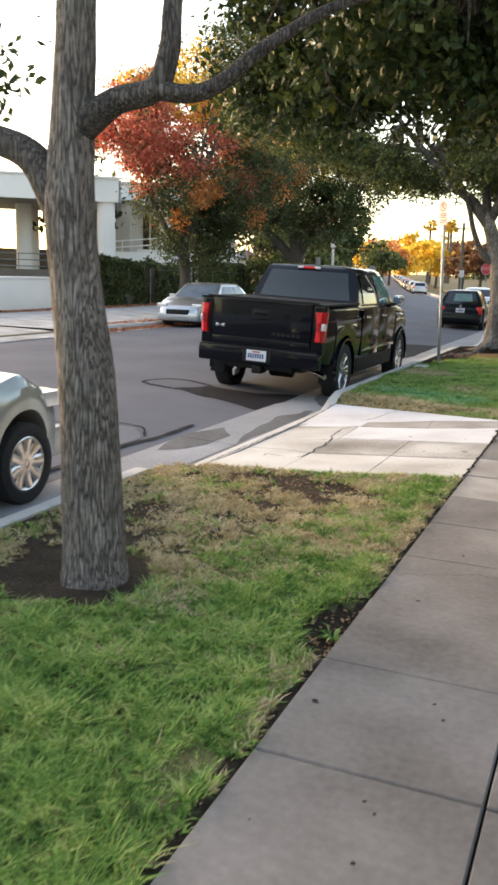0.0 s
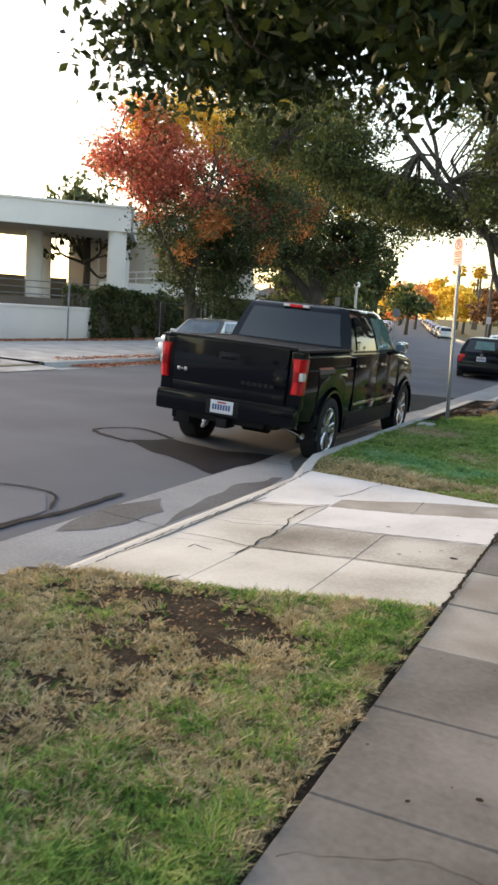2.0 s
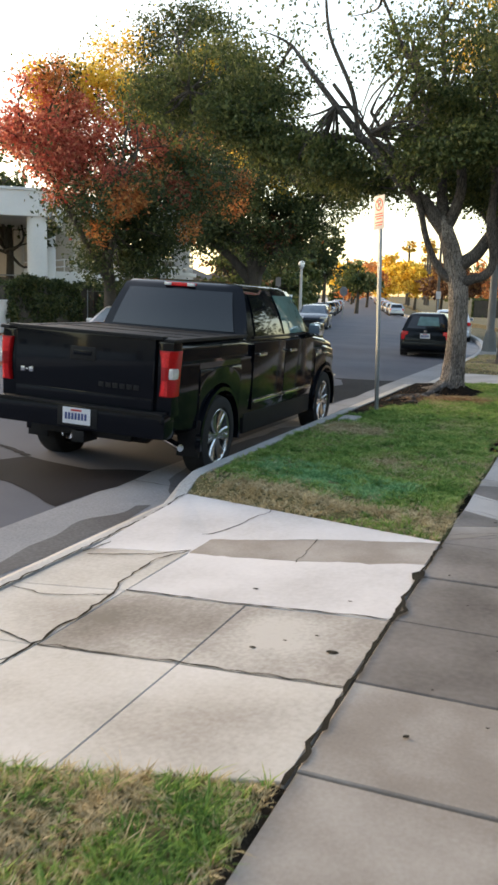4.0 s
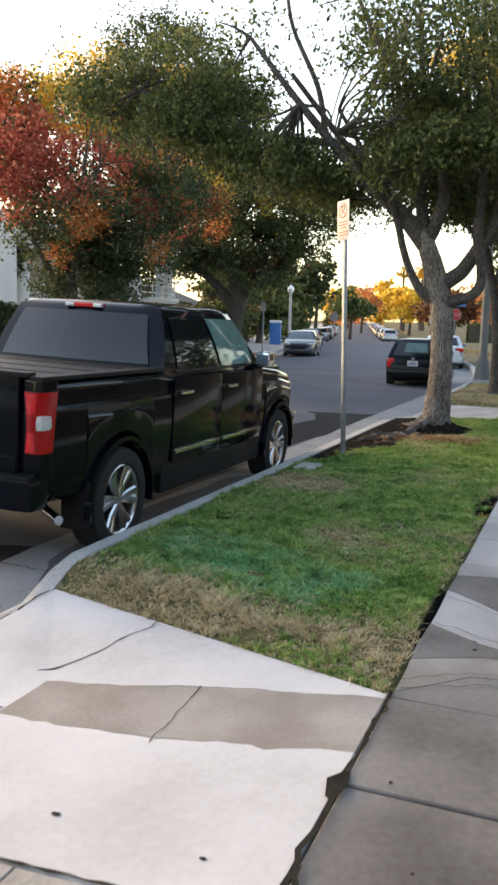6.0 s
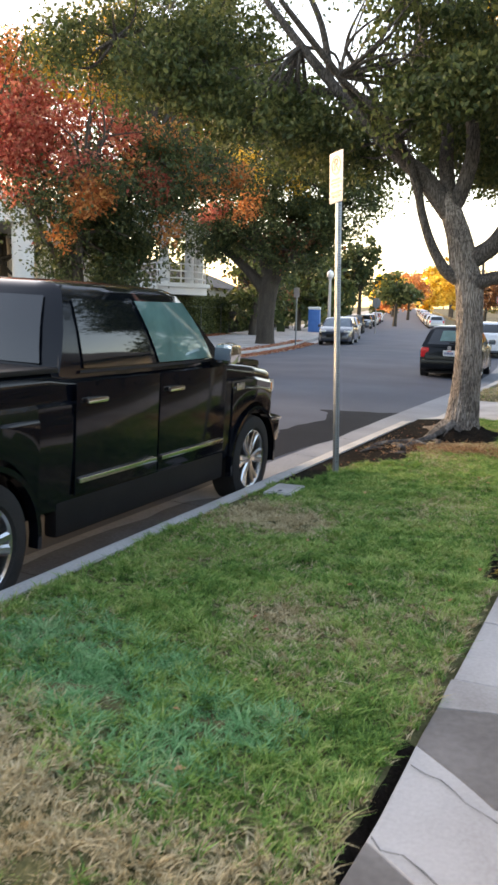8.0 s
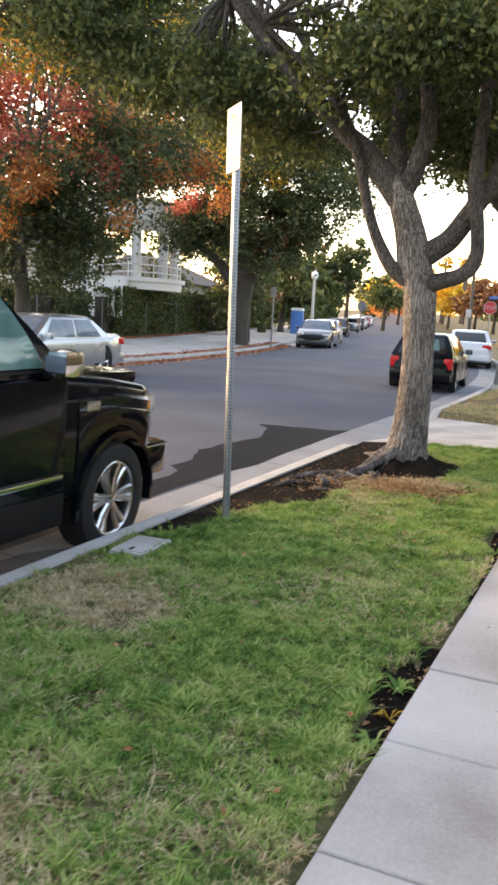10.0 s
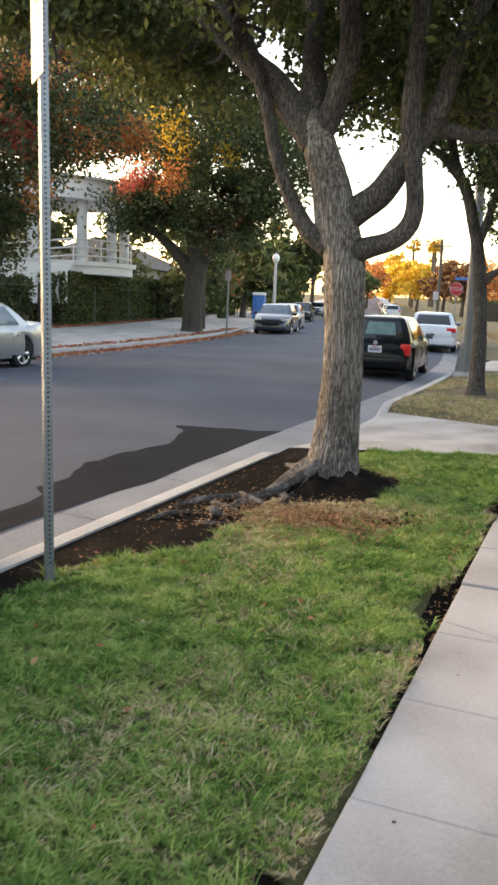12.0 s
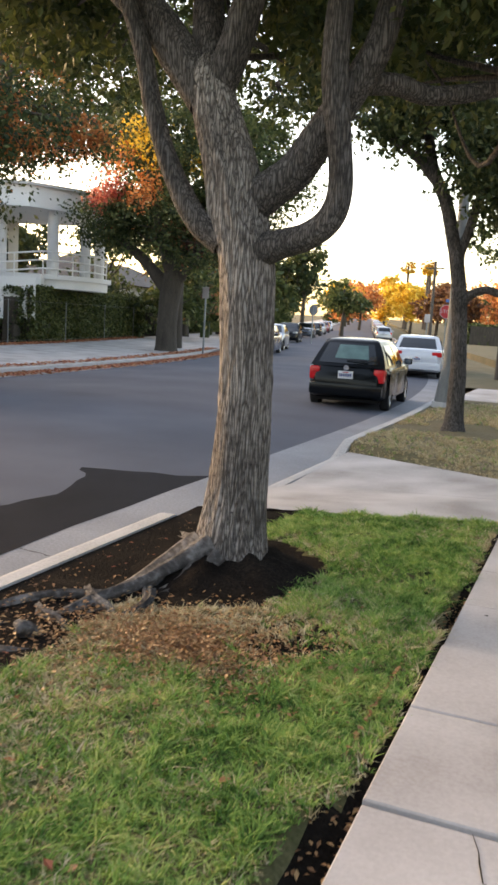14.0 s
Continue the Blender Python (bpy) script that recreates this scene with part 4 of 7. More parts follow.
# ---- trees of the near verge ----
def street_tree(label, trunk, limbs, blobs, leaves, size, seed, bark=BARK, seg=48, ridge=0.012, roots=(), spread=0.2, bough=0.03, droop=0.0, twigs=26, extra=(), grain=1.0, tints=()):
    """A tree from its trunk line, its limb lines and the masses of its crown."""
    r = np.random.default_rng(seed)
    x, y = trunk[0][0], trunk[0][1]
    t = thing("tree", pose(0, 0, 0), label, "tree", "street tree")
    joined("trunk", [tube(trunk, seg=seg, n=14 if ridge else 8, ridge=ridge)], bark, t)
    # under grey trunks, limbs and boughs take the copy darkened for crown shade
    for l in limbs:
        joined("limb", [tube(l, seg=18, n=10, ridge=ridge * 0.35, knots=0.1)], BARK_DARK_SHADED if bark in (BARK_RIDGED, BARK_FINE) else bark, t)
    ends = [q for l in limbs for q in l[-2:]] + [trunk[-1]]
    tagged(joined("bough", boughs(ends, blobs, r, bough), BARK_DARK_SHADED if bark in (BARK_RIDGED, BARK_FINE) else bark, t), kind="stuff")
    for q in roots:
        joined("root", [tube(q, seg=18, n=12, ridge=0.012, knots=0.55)], BARK_ROOT, t)
    if tints:
        autumn_crown(blobs, size, leaves, tints, t, r, spread, grain, twigs)
    else:
        crown("crown", blobs, size, leaves, t, r, spread=spread, droop=droop, twigs=twigs, grain=grain)
    for b, mat, lab in extra:
        crown("crown", b, size, mat, t, r, spread=spread, droop=droop, twigs=twigs, label=lab)
    return t


# the tree passed first
street_tree("street tree with a smooth grey trunk and dark leafy crown", 
    [(-2.348, 3.58, -0.1, 0.21), (-2.348, 3.58, 0.03, 0.175), (-2.353, 3.58, 0.22, 0.16), (-2.38, 3.58, 0.948, 0.143), (-2.443, 3.58, 1.475, 0.127), (-2.475, 3.58, 1.843, 0.122), (-2.464, 3.58, 2.159, 0.108), (-2.443, 3.58, 2.528, 0.098), (-2.422, 3.601, 3.054, 0.085), (-2.317, 3.685, 3.791, 0.06)],
    [[(-2.485, 3.58, 1.812, 0.1), (-2.654, 3.559, 2.085, 0.08), (-2.864, 3.538, 2.191, 0.07), (-3.212, 3.475, 2.275, 0.065), (-4.001, 3.37, 2.738, 0.05)],
     [(-2.422, 3.58, 2.233, 0.08), (-2.232, 3.591, 2.349, 0.062), (-2.032, 3.612, 2.401, 0.055), (-1.969, 3.633, 2.57, 0.05), (-1.938, 3.685, 2.896, 0.04), (-1.685, 3.896, 3.37, 0.03)],
     [(-2.053, 3.601, 2.401, 0.045), (-1.853, 3.633, 2.375, 0.04), (-1.716, 3.685, 2.433, 0.036), (-1.579, 3.791, 2.58, 0.032), (-1.264, 4.107, 2.844, 0.025), (-0.842, 4.844, 3.107, 0.02)],
     [(-2.422, 3.601, 2.844, 0.06), (-2.211, 4.212, 3.159, 0.05), (-1.895, 5.265, 3.37, 0.035), (-1.579, 6.213, 3.37, 0.02)]],
    [(-1.106, 4.949, 3.107, 0.75, 0.75, 0.4, 5200), (-0.421, 5.16, 3.054, 0.8, 0.8, 0.42, 6500), (0.369, 5.265, 3.054, 0.7, 0.8, 0.42, 5000), (-1.369, 6.318, 3.075, 0.8, 0.6, 0.4, 3000),
     (-2.106, 5.897, 3.317, 0.6, 0.6, 0.32, 2200), (-1.685, 4.107, 3.791, 1.3, 1, 0.6, 5000), (-3.475, 3.791, 2.686, 0.5, 0.4, 0.28, 1200), (0.211, 4.423, 3.475, 1, 0.9, 0.5, 4600), (-0.632, 4.528, 2.865, 0.8, 0.4, 0.22, 2200),
     # mostly high masses out of view, added to shade the limbs and lower crown
     (-0.948, 5.476, 3.686, 1.3, 1.2, 0.35, 9000), (0.316, 5.686, 3.686, 1.1, 1.2, 0.35, 7000), (-2.527, 3.685, 4.528, 1.3, 1.2, 0.5, 6500), (-1.685, 4.844, 3.528, 0.8, 0.8, 0.3, 4200), (-3.475, 4.423, 3.897, 0.9, 0.9, 0.35, 2600), (-0.526, 5.476, 2.759, 1, 0.6, 0.18, 4200),
     (-2.05, 5.9, 2.88, 0.75, 0.5, 0.27, 4200), (-1.3, 5.8, 2.8, 0.75, 0.5, 0.27, 3600), (-2.45, 6.0, 3.06, 0.3, 0.3, 0.18, 1500), (-1.1, 5.0, 2.68, 0.7, 0.45, 0.25, 3000), (-0.4, 5.0, 2.66, 0.7, 0.45, 0.25, 2600), (-1.9, 5.9, 3.25, 0.75, 0.6, 0.30, 3600), (-1.3, 6.0, 3.2, 0.7, 0.6, 0.32, 3000), (-2.1, 6.1, 3.45, 0.3, 0.4, 0.2, 900), (-1.5, 6.3, 3.7, 1.3, 0.8, 0.3, 5000)],
    LEAF_NEAR, 0.036, 11, bark=BARK_FINE, seg=44, ridge=0.003, spread=0.13, bough=0.02, droop=0.5, twigs=18, grain=1.8)

# the tree the walk comes up to
street_tree("large street tree with ridged grey bark and spreading limbs",
    [(-2.416, 19.9, -0.12, 0.36), (-2.416, 19.9, 0, 0.265), (-2.416, 19.9, 0.18, 0.225), (-2.401, 19.9, 0.449, 0.193), (-2.385, 19.9, 0.86, 0.17), (-2.391, 19.9, 1.375, 0.168), (-2.421, 19.9, 1.889, 0.172), (-2.499, 19.9, 2.146, 0.176), (-2.571, 19.9, 2.476, 0.162), (-2.684, 19.9, 2.795, 0.142), (-2.756, 19.91, 2.98, 0.125), (-2.766, 19.95, 3.103, 0.05)],
    [[(-2.355, 19.87, 1.951, 0.105), (-2.169, 19.85, 2.002, 0.085), (-2.025, 19.84, 2.043, 0.08), (-1.902, 19.83, 2.136, 0.077), (-1.85, 19.83, 2.29, 0.072), (-1.866, 19.83, 2.527, 0.07), (-1.912, 19.83, 2.795, 0.078), (-1.933, 19.83, 3.072, 0.078), (-1.912, 19.85, 3.484, 0.07), (-1.892, 19.95, 4.359, 0.055), (-1.634, 20.15, 5.594, 0.035)],
     [(-2.499, 19.92, 2.198, 0.14), (-2.293, 19.93, 2.332, 0.118), (-2.149, 19.94, 2.445, 0.11), (-1.994, 19.95, 2.671, 0.102), (-1.84, 19.97, 2.908, 0.092), (-1.737, 19.99, 3.103, 0.085), (-1.645, 20.05, 3.453, 0.075), (-1.326, 20.25, 4.256, 0.055), (-0.811, 20.55, 5.182, 0.03)],
     [(-1.84, 19.99, 2.918, 0.07), (-1.655, 20.15, 2.939, 0.062), (-1.429, 20.35, 2.918, 0.056), (-0.914, 20.65, 3.072, 0.045), (-0.091, 21.05, 3.433, 0.03)],
     [(-2.56, 19.85, 2.013, 0.1), (-2.735, 19.81, 2.136, 0.078), (-2.9, 19.79, 2.414, 0.064), (-3.034, 19.77, 2.774, 0.058), (-3.137, 19.75, 3.175, 0.052), (-3.384, 19.65, 3.741, 0.042), (-4.001, 19.35, 4.77, 0.03)],
     [(-2.725, 19.9, 2.836, 0.135), (-2.869, 19.89, 3.021, 0.125), (-3.095, 19.87, 3.309, 0.115), (-3.281, 19.85, 3.464, 0.105), (-3.589, 19.81, 3.741, 0.092), (-4.001, 19.75, 4.153, 0.08), (-4.721, 19.65, 4.976, 0.058), (-5.545, 19.55, 6.005, 0.03)],
     [(-2.725, 19.91, 2.856, 0.12), (-2.622, 19.91, 3.021, 0.105), (-2.54, 19.92, 3.278, 0.097), (-2.478, 19.93, 3.587, 0.088), (-2.56, 19.95, 4.101, 0.075), (-2.869, 20.05, 5.079, 0.055), (-3.023, 20.15, 6.417, 0.03)],
     [(-2.746, 19.95, 2.918, 0.11), (-2.828, 20.05, 3.433, 0.095), (-2.921, 20.25, 4.05, 0.075), (-3.384, 20.75, 5.182, 0.055), (-3.692, 21.35, 6.211, 0.03)],
     [(-3.229, 19.85, 3.412, 0.07), (-3.487, 19.35, 3.741, 0.058), (-3.795, 18.55, 4.256, 0.045), (-4.207, 17.75, 4.873, 0.028)],
     [(-3.3, 19.85, 3.5, 0.085), (-3.6, 19.9, 4.02, 0.075), (-3.9, 19.97, 4.30, 0.068), (-4.3, 20.0, 4.43, 0.06), (-4.84, 20.0, 4.52, 0.052), (-5.4, 20.02, 4.62, 0.046), (-6.0, 20.0, 4.83, 0.04), (-6.85, 19.95, 5.19, 0.026), (-7.7, 19.85, 5.45, 0.014)],
     [(-4.31, 19.7, 4.513, 0.05), (-4.413, 19.55, 5.182, 0.042), (-4.824, 19.45, 6.108, 0.03), (-4.927, 19.35, 7.034, 0.018)],
     [(-2.818, 20.05, 4.873, 0.05), (-3.487, 19.85, 5.696, 0.04), (-4.001, 19.75, 6.725, 0.025)]],
    [(-2.252, 21.55, 5.079, 1.6, 1.4, 0.9, 11475), (-0.914, 20.95, 4.359, 1.3, 1.3, 0.7, 12852), (0.218, 20.95, 4.153, 1, 1.2, 0.6, 7956), (-3.1, 21.95, 4.873, 0.9, 1.3, 0.8, 8500), (-5.6, 20.1, 4.25, 0.8, 0.7, 0.4, 5200), (-6.5, 20.0, 4.7, 0.9, 0.8, 0.45, 6000), (-7.4, 19.9, 5.05, 0.9, 0.8, 0.5, 6000), (-8.2, 19.8, 5.25, 0.8, 0.8, 0.5, 4500), (-6.3, 20.2, 5.5, 1.0, 0.8, 0.45, 5200), (-7.3, 20.1, 5.9, 1.0, 0.8, 0.45, 4200),
     (-2.663, 19.35, 5.799, 1.8, 1.5, 0.7, 3315), (-0.914, 18.75, 5.285, 1.5, 1.2, 0.6, 5355), (-5.442, 19.75, 6.417, 1.2, 1.2, 0.7, 900), (-3.075, 22.75, 4.05, 1.6, 0.9, 0.5, 7956), (-1.223, 22.55, 3.741, 1.2, 0.9, 0.4, 6732), (-5.03, 22.55, 4.1, 1.1, 1, 0.3, 4200), (-5.853, 22.55, 4.462, 0.8, 0.9, 0.45, 4500), (-2.458, 20.55, 7.24, 2.2, 1.8, 0.7, 3315), (-3.487, 20.75, 3.844, 0.9, 0.8, 0.35, 3315), (-2.046, 21.05, 3.638, 1, 0.6, 0.4, 3825), (-0.605, 19.75, 3.638, 0.8, 0.7, 0.3, 2805), (-4.9, 19.6, 4.15, 0.7, 0.8, 0.28, 3000), (-2.9, 18.75, 4.462, 0.6, 0.7, 0.35, 1600), (-4.413, 20.35, 3.896, 0.8, 0.8, 0.4, 2400), (-5.236, 20.55, 4.05, 0.75, 0.8, 0.45, 2400), (-3.5, 21.05, 4.2, 0.5, 0.7, 0.3, 2000), (-1.12, 20.75, 3.484, 0.9, 0.8, 0.3, 4200), (-0.194, 20.55, 3.638, 0.9, 0.9, 0.4, 4200), (-2.663, 20.75, 6.108, 2, 1.4, 0.5, 5000), (-2.95, 18.9, 3.95, 0.6, 0.5, 0.35, 3200), (-2.3, 18.8, 4.3, 0.9, 0.5, 0.5, 5000), (-1.4, 18.9, 4.0, 0.8, 0.5, 0.45, 4500), (-2.5, 18.7, 5.0, 0.8, 0.6, 0.5, 3600), (-1.6, 18.7, 5.0, 1.1, 0.6, 0.5, 4500), (-0.6, 19.2, 4.4, 0.8, 0.6, 0.5, 3500)],
    LEAF_GREEN, 0.047, 12, bark=BARK_RIDGED, seg=96, ridge=0.010, spread=0.2, bough=0.03, droop=0.8,
    roots=[[(-2.54, 19.75, 0.12, 0.12), (-2.66, 19.48, 0.045, 0.072), (-2.70, 19.15, 0.025, 0.052), (-2.80, 18.85, 0.0, 0.044), (-2.84, 18.62, -0.03, 0.04), (-2.9, 18.4, -0.07, 0.03)],
           [(-2.46, 19.70, 0.06, 0.11), (-2.50, 19.42, -0.02, 0.065), (-2.60, 19.05, -0.03, 0.045), (-2.72, 18.75, -0.03, 0.04), (-2.78, 18.45, -0.05, 0.03)],
           [(-2.56, 20.1, 0.06, 0.12), (-2.88, 20.3, -0.01, 0.06), (-3.12, 20.55, -0.06, 0.035)],
           [(-2.80, 19.0, 0.0, 0.026), (-3.02, 18.85, 0.01, 0.022), (-3.18, 18.55, -0.01, 0.018), (-3.2, 18.15, -0.04, 0.012)],
           [(-2.98, 18.42, -0.02, 0.016), (-3.12, 18.2, 0.008, 0.015), (-3.2, 18.0, -0.03, 0.012)],
           [(-2.80, 18.42, -0.06, 0.045), (-2.80, 18.32, 0.03, 0.045), (-2.80, 18.27, 0.055, 0.034)],
           [(-2.62, 19.2, 0.0, 0.04), (-2.5, 18.95, 0.02, 0.036), (-2.56, 18.7, -0.02, 0.03), (-2.7, 18.5, -0.05, 0.02)],
           [(-2.95, 19.1, -0.02, 0.03), (-2.8, 18.9, 0.02, 0.034), (-2.62, 18.8, 0.0, 0.028), (-2.5, 18.62, -0.05, 0.02)],
           [(-3.05, 18.75, -0.03, 0.022), (-2.9, 18.6, 0.01, 0.026), (-2.76, 18.55, 0.0, 0.024), (-2.6, 18.4, -0.05, 0.016)],
           [(-2.9, 18.15, -0.03, 0.018), (-2.75, 18.12, 0.0, 0.02), (-2.62, 18.22, -0.02, 0.016)],
           [(-2.5, 19.25, -0.02, 0.035), (-2.36, 19.02, -0.03, 0.03), (-2.34, 18.8, -0.06, 0.02)]],
    # high leaves tinted gold in place of sunlight on them
    extra=[([(-2.0, 21.5, 7.6, 1.6, 1.4, 0.6, 1200), (-0.4, 21.6, 6.4, 1.2, 1.2, 0.7, 1100)], LEAF_YELLOW_SUN, "leaves coloured gold as if sunlit")])

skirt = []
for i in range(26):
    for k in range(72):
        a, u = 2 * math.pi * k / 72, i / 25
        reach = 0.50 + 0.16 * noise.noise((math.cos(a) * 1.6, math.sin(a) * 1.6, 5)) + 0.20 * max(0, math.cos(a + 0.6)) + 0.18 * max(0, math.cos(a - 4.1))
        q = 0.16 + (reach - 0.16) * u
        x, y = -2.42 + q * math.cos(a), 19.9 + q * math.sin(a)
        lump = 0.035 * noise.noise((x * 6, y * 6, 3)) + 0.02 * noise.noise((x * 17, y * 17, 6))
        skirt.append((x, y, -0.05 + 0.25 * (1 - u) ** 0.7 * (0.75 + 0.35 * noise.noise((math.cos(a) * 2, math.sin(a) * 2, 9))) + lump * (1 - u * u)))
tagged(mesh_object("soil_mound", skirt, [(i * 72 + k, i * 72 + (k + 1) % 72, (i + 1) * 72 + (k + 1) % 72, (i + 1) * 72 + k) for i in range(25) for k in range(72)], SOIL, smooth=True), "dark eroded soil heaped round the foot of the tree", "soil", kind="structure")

# the third tree of the row
street_tree("slender street tree with a leaning grey trunk",
    [(-2.373, 28.38, -0.124, 0.3), (-2.373, 28.38, 0.021, 0.19), (-2.373, 28.38, 0.309, 0.14), (-2.378, 28.38, 1.03, 0.122), (-2.447, 28.38, 1.854, 0.115), (-2.531, 28.38, 2.472, 0.106), (-2.657, 28.38, 2.987, 0.1), (-2.793, 28.38, 3.451, 0.097), (-3.045, 28.38, 4.017, 0.085), (-3.287, 28.48, 5.15, 0.055)],
    [[(-2.436, 28.38, 1.906, 0.085), (-2.331, 28.38, 2.06, 0.07), (-2.079, 28.38, 2.163, 0.06), (-1.733, 28.38, 2.122, 0.055), (-1.029, 28.38, 2.421, 0.042), (-0.294, 28.48, 3.09, 0.03)],
     [(-2.552, 28.38, 2.575, 0.08), (-2.426, 28.43, 2.987, 0.07), (-2.289, 28.48, 3.605, 0.06), (-1.974, 28.68, 4.738, 0.04)],
     [(-2.919, 28.38, 3.708, 0.08), (-3.444, 28.28, 4.223, 0.06), (-4.389, 28.08, 4.738, 0.04), (-5.439, 27.88, 5.15, 0.02)]],
    [(-2.289, 28.58, 5.047, 1.5, 1.4, 0.9, 10584), (-0.609, 28.48, 4.223, 1.2, 1.3, 0.8, 8063), (-4.074, 28.28, 5.459, 1.3, 1.3, 0.8, 7056), (-1.449, 28.28, 3.399, 0.8, 0.9, 0.55, 6500), (-2.079, 27.98, 4.017, 0.9, 0.8, 0.5, 6000), (-3.234, 28.08, 4.635, 0.9, 0.8, 0.45, 5000), (0.651, 28.68, 4.12, 1, 1.2, 0.8, 4536), (-1.029, 28.08, 2.884, 0.5, 0.6, 0.3, 2200), (-2.289, 28.88, 6.592, 2.2, 2, 0.9, 9072), (-5.124, 28.08, 5.15, 0.9, 0.9, 0.5, 3024)],
    LEAF_OAK, 0.058, 13, bark=BARK_DARK_SHADED, seg=36, ridge=0.006, droop=0.8,
    # the gold masses stand in for a yellow tree further off
    extra=[([(-3.2, 28.4, 7.7, 1.3, 1.4, 0.8, 6000), (-2.0, 28.6, 7.4, 1.0, 1.2, 0.6, 3000)], LEAF_YELLOW_SUN, "gold-tinted leaves at the top of the crown")])
street_tree("thin young street tree on the dry verge",
    [(-3.3, 43.2, -0.1, 0.18), (-3.3, 43.2, 0.05, 0.13), (-3.3, 43.2, 1.2, 0.11), (-3.35, 43.2, 2.4, 0.09), (-3.4, 43.2, 3.6, 0.06)],
    [[(-3.33, 43.2, 2.2, 0.06), (-2.9, 43.2, 2.9, 0.05), (-2.2, 43.2, 3.6, 0.03)]],
    [(-3.2, 43.2, 4.6, 1.6, 1.6, 1.1, 2600), (-2.0, 43.2, 4.0, 1.0, 1.0, 0.7, 1000)], LEAF_GREEN, 0.10, 14, seg=16, ridge=0.0)

# ---- trees across the road ----
street_tree("autumn street tree with red and orange leaves over green",
    [(-14.5, 28.2, -0.1, 0.36), (-14.5, 28.2, 0.1, 0.24), (-14.5, 28.2, 1.4, 0.2), (-14.5, 28.0, 2.8, 0.16), (-14.4, 27.8, 4.4, 0.10)],
    [[(-14.5, 28.0, 2.2, 0.10), (-13.9, 27.4, 3.4, 0.08), (-13.4, 26.8, 4.6, 0.04)], [(-14.5, 28.0, 2.0, 0.10), (-15.2, 27.4, 3.6, 0.08), (-16.2, 26.8, 5.8, 0.04)], [(-14.5, 28.0, 2.6, 0.10), (-14.0, 28.6, 4.4, 0.07), (-13.4, 29.8, 5.6, 0.04)]],
    [(-14.4, 27.6, 4.3, 1.5, 1.8, 1.2, 15000), (-13.0, 28.8, 4.0, 1.5, 1.8, 1.2, 12000), (-14.2, 28.6, 2.7, 1.5, 1.6, 0.9, 9000), (-12.7, 31.2, 5.4, 1.2, 1.4, 0.8, 6500), (-13.6, 28.8, 5.8, 1.7, 1.7, 0.9, 9000), (-12.3, 29.2, 5.2, 1.2, 1.4, 0.8, 6000),
     (-16.0, 26.8, 6.3, 1.25, 1.2, 0.85, 6500), (-14.8, 26.8, 6.3, 1.2, 1.2, 0.8, 6500), (-17.2, 26.6, 6.4, 0.8, 0.7, 0.4, 2200), (-15.2, 26.6, 5.3, 0.9, 0.9, 0.5, 4000), (-15.2, 27.0, 7.6, 1.4, 1.2, 0.55, 7500), (-13.6, 27.8, 7.2, 1.3, 1.2, 0.6, 4600), (-13.0, 26.6, 4.3, 0.9, 0.8, 0.8, 4600),
     (-13.7, 33.2, 6.7, 1.6, 1.6, 1.1, 7000), (-15.2, 33.6, 8.3, 1.7, 1.6, 1.3, 7500), (-13.2, 33.6, 9.2, 1.6, 1.6, 1.3, 7000), (-14.4, 33.0, 10.8, 1.7, 1.6, 1.1, 6000), (-12.4, 33.0, 5.6, 0.7, 0.6, 0.6, 2600), (-14.0, 30.8, 7.6, 1.4, 1.6, 0.8, 6000), (-16.4, 32.4, 9.6, 1.5, 1.5, 1.2, 5500), (-17.4, 30.8, 8.2, 1.2, 1.2, 0.9, 3600)],
    LEAF_OAK, 0.068, 21, bark=BARK_DARK, seg=18, ridge=0.0, spread=0.3, bough=0.05, grain=0.9,
    tints=[(LEAF_RED, "bright red leaves", [(-16.0, 26.8, 6.3, 1.7), (-14.8, 26.6, 6.2, 1.5), (-17.3, 26.6, 6.4, 1.2), (-13.4, 27.0, 5.7, 1.2), (-15.2, 26.6, 5.3, 1.0), (-12.3, 28.4, 4.7, 0.5), (-12.6, 32.2, 7.6, 0.45), (-13.9, 27.4, 6.5, 0.9), (-13.2, 27.8, 5.9, 0.65), (-13.6, 27.2, 7.1, 0.6)]),
           (LEAF_ORANGE, "orange leaves", [(-15.4, 26.9, 7.5, 1.1), (-12.9, 26.3, 4.1, 0.65), (-13.9, 26.6, 4.8, 0.5), (-12.4, 32.6, 5.5, 0.8), (-12.4, 30.4, 5.2, 0.8), (-12.8, 29.6, 6.3, 0.6), (-13.0, 31.8, 6.8, 0.6), (-12.6, 27.4, 5.3, 0.55), (-14.2, 27.0, 3.4, 0.45), (-12.0, 28.6, 3.6, 0.4)]),
           # low sun on the crown's top is put into the leaf colour
           (LEAF_YELLOW_SUN, "gold-tinted leaves at the top of the crown", [(-13.9, 27.4, 7.6, 1.2), (-16.0, 26.9, 7.6, 1.0), (-15.0, 27.0, 8.0, 0.9), (-13.3, 32.4, 9.4, 0.6), (-16.6, 31.8, 9.8, 1.2)])])
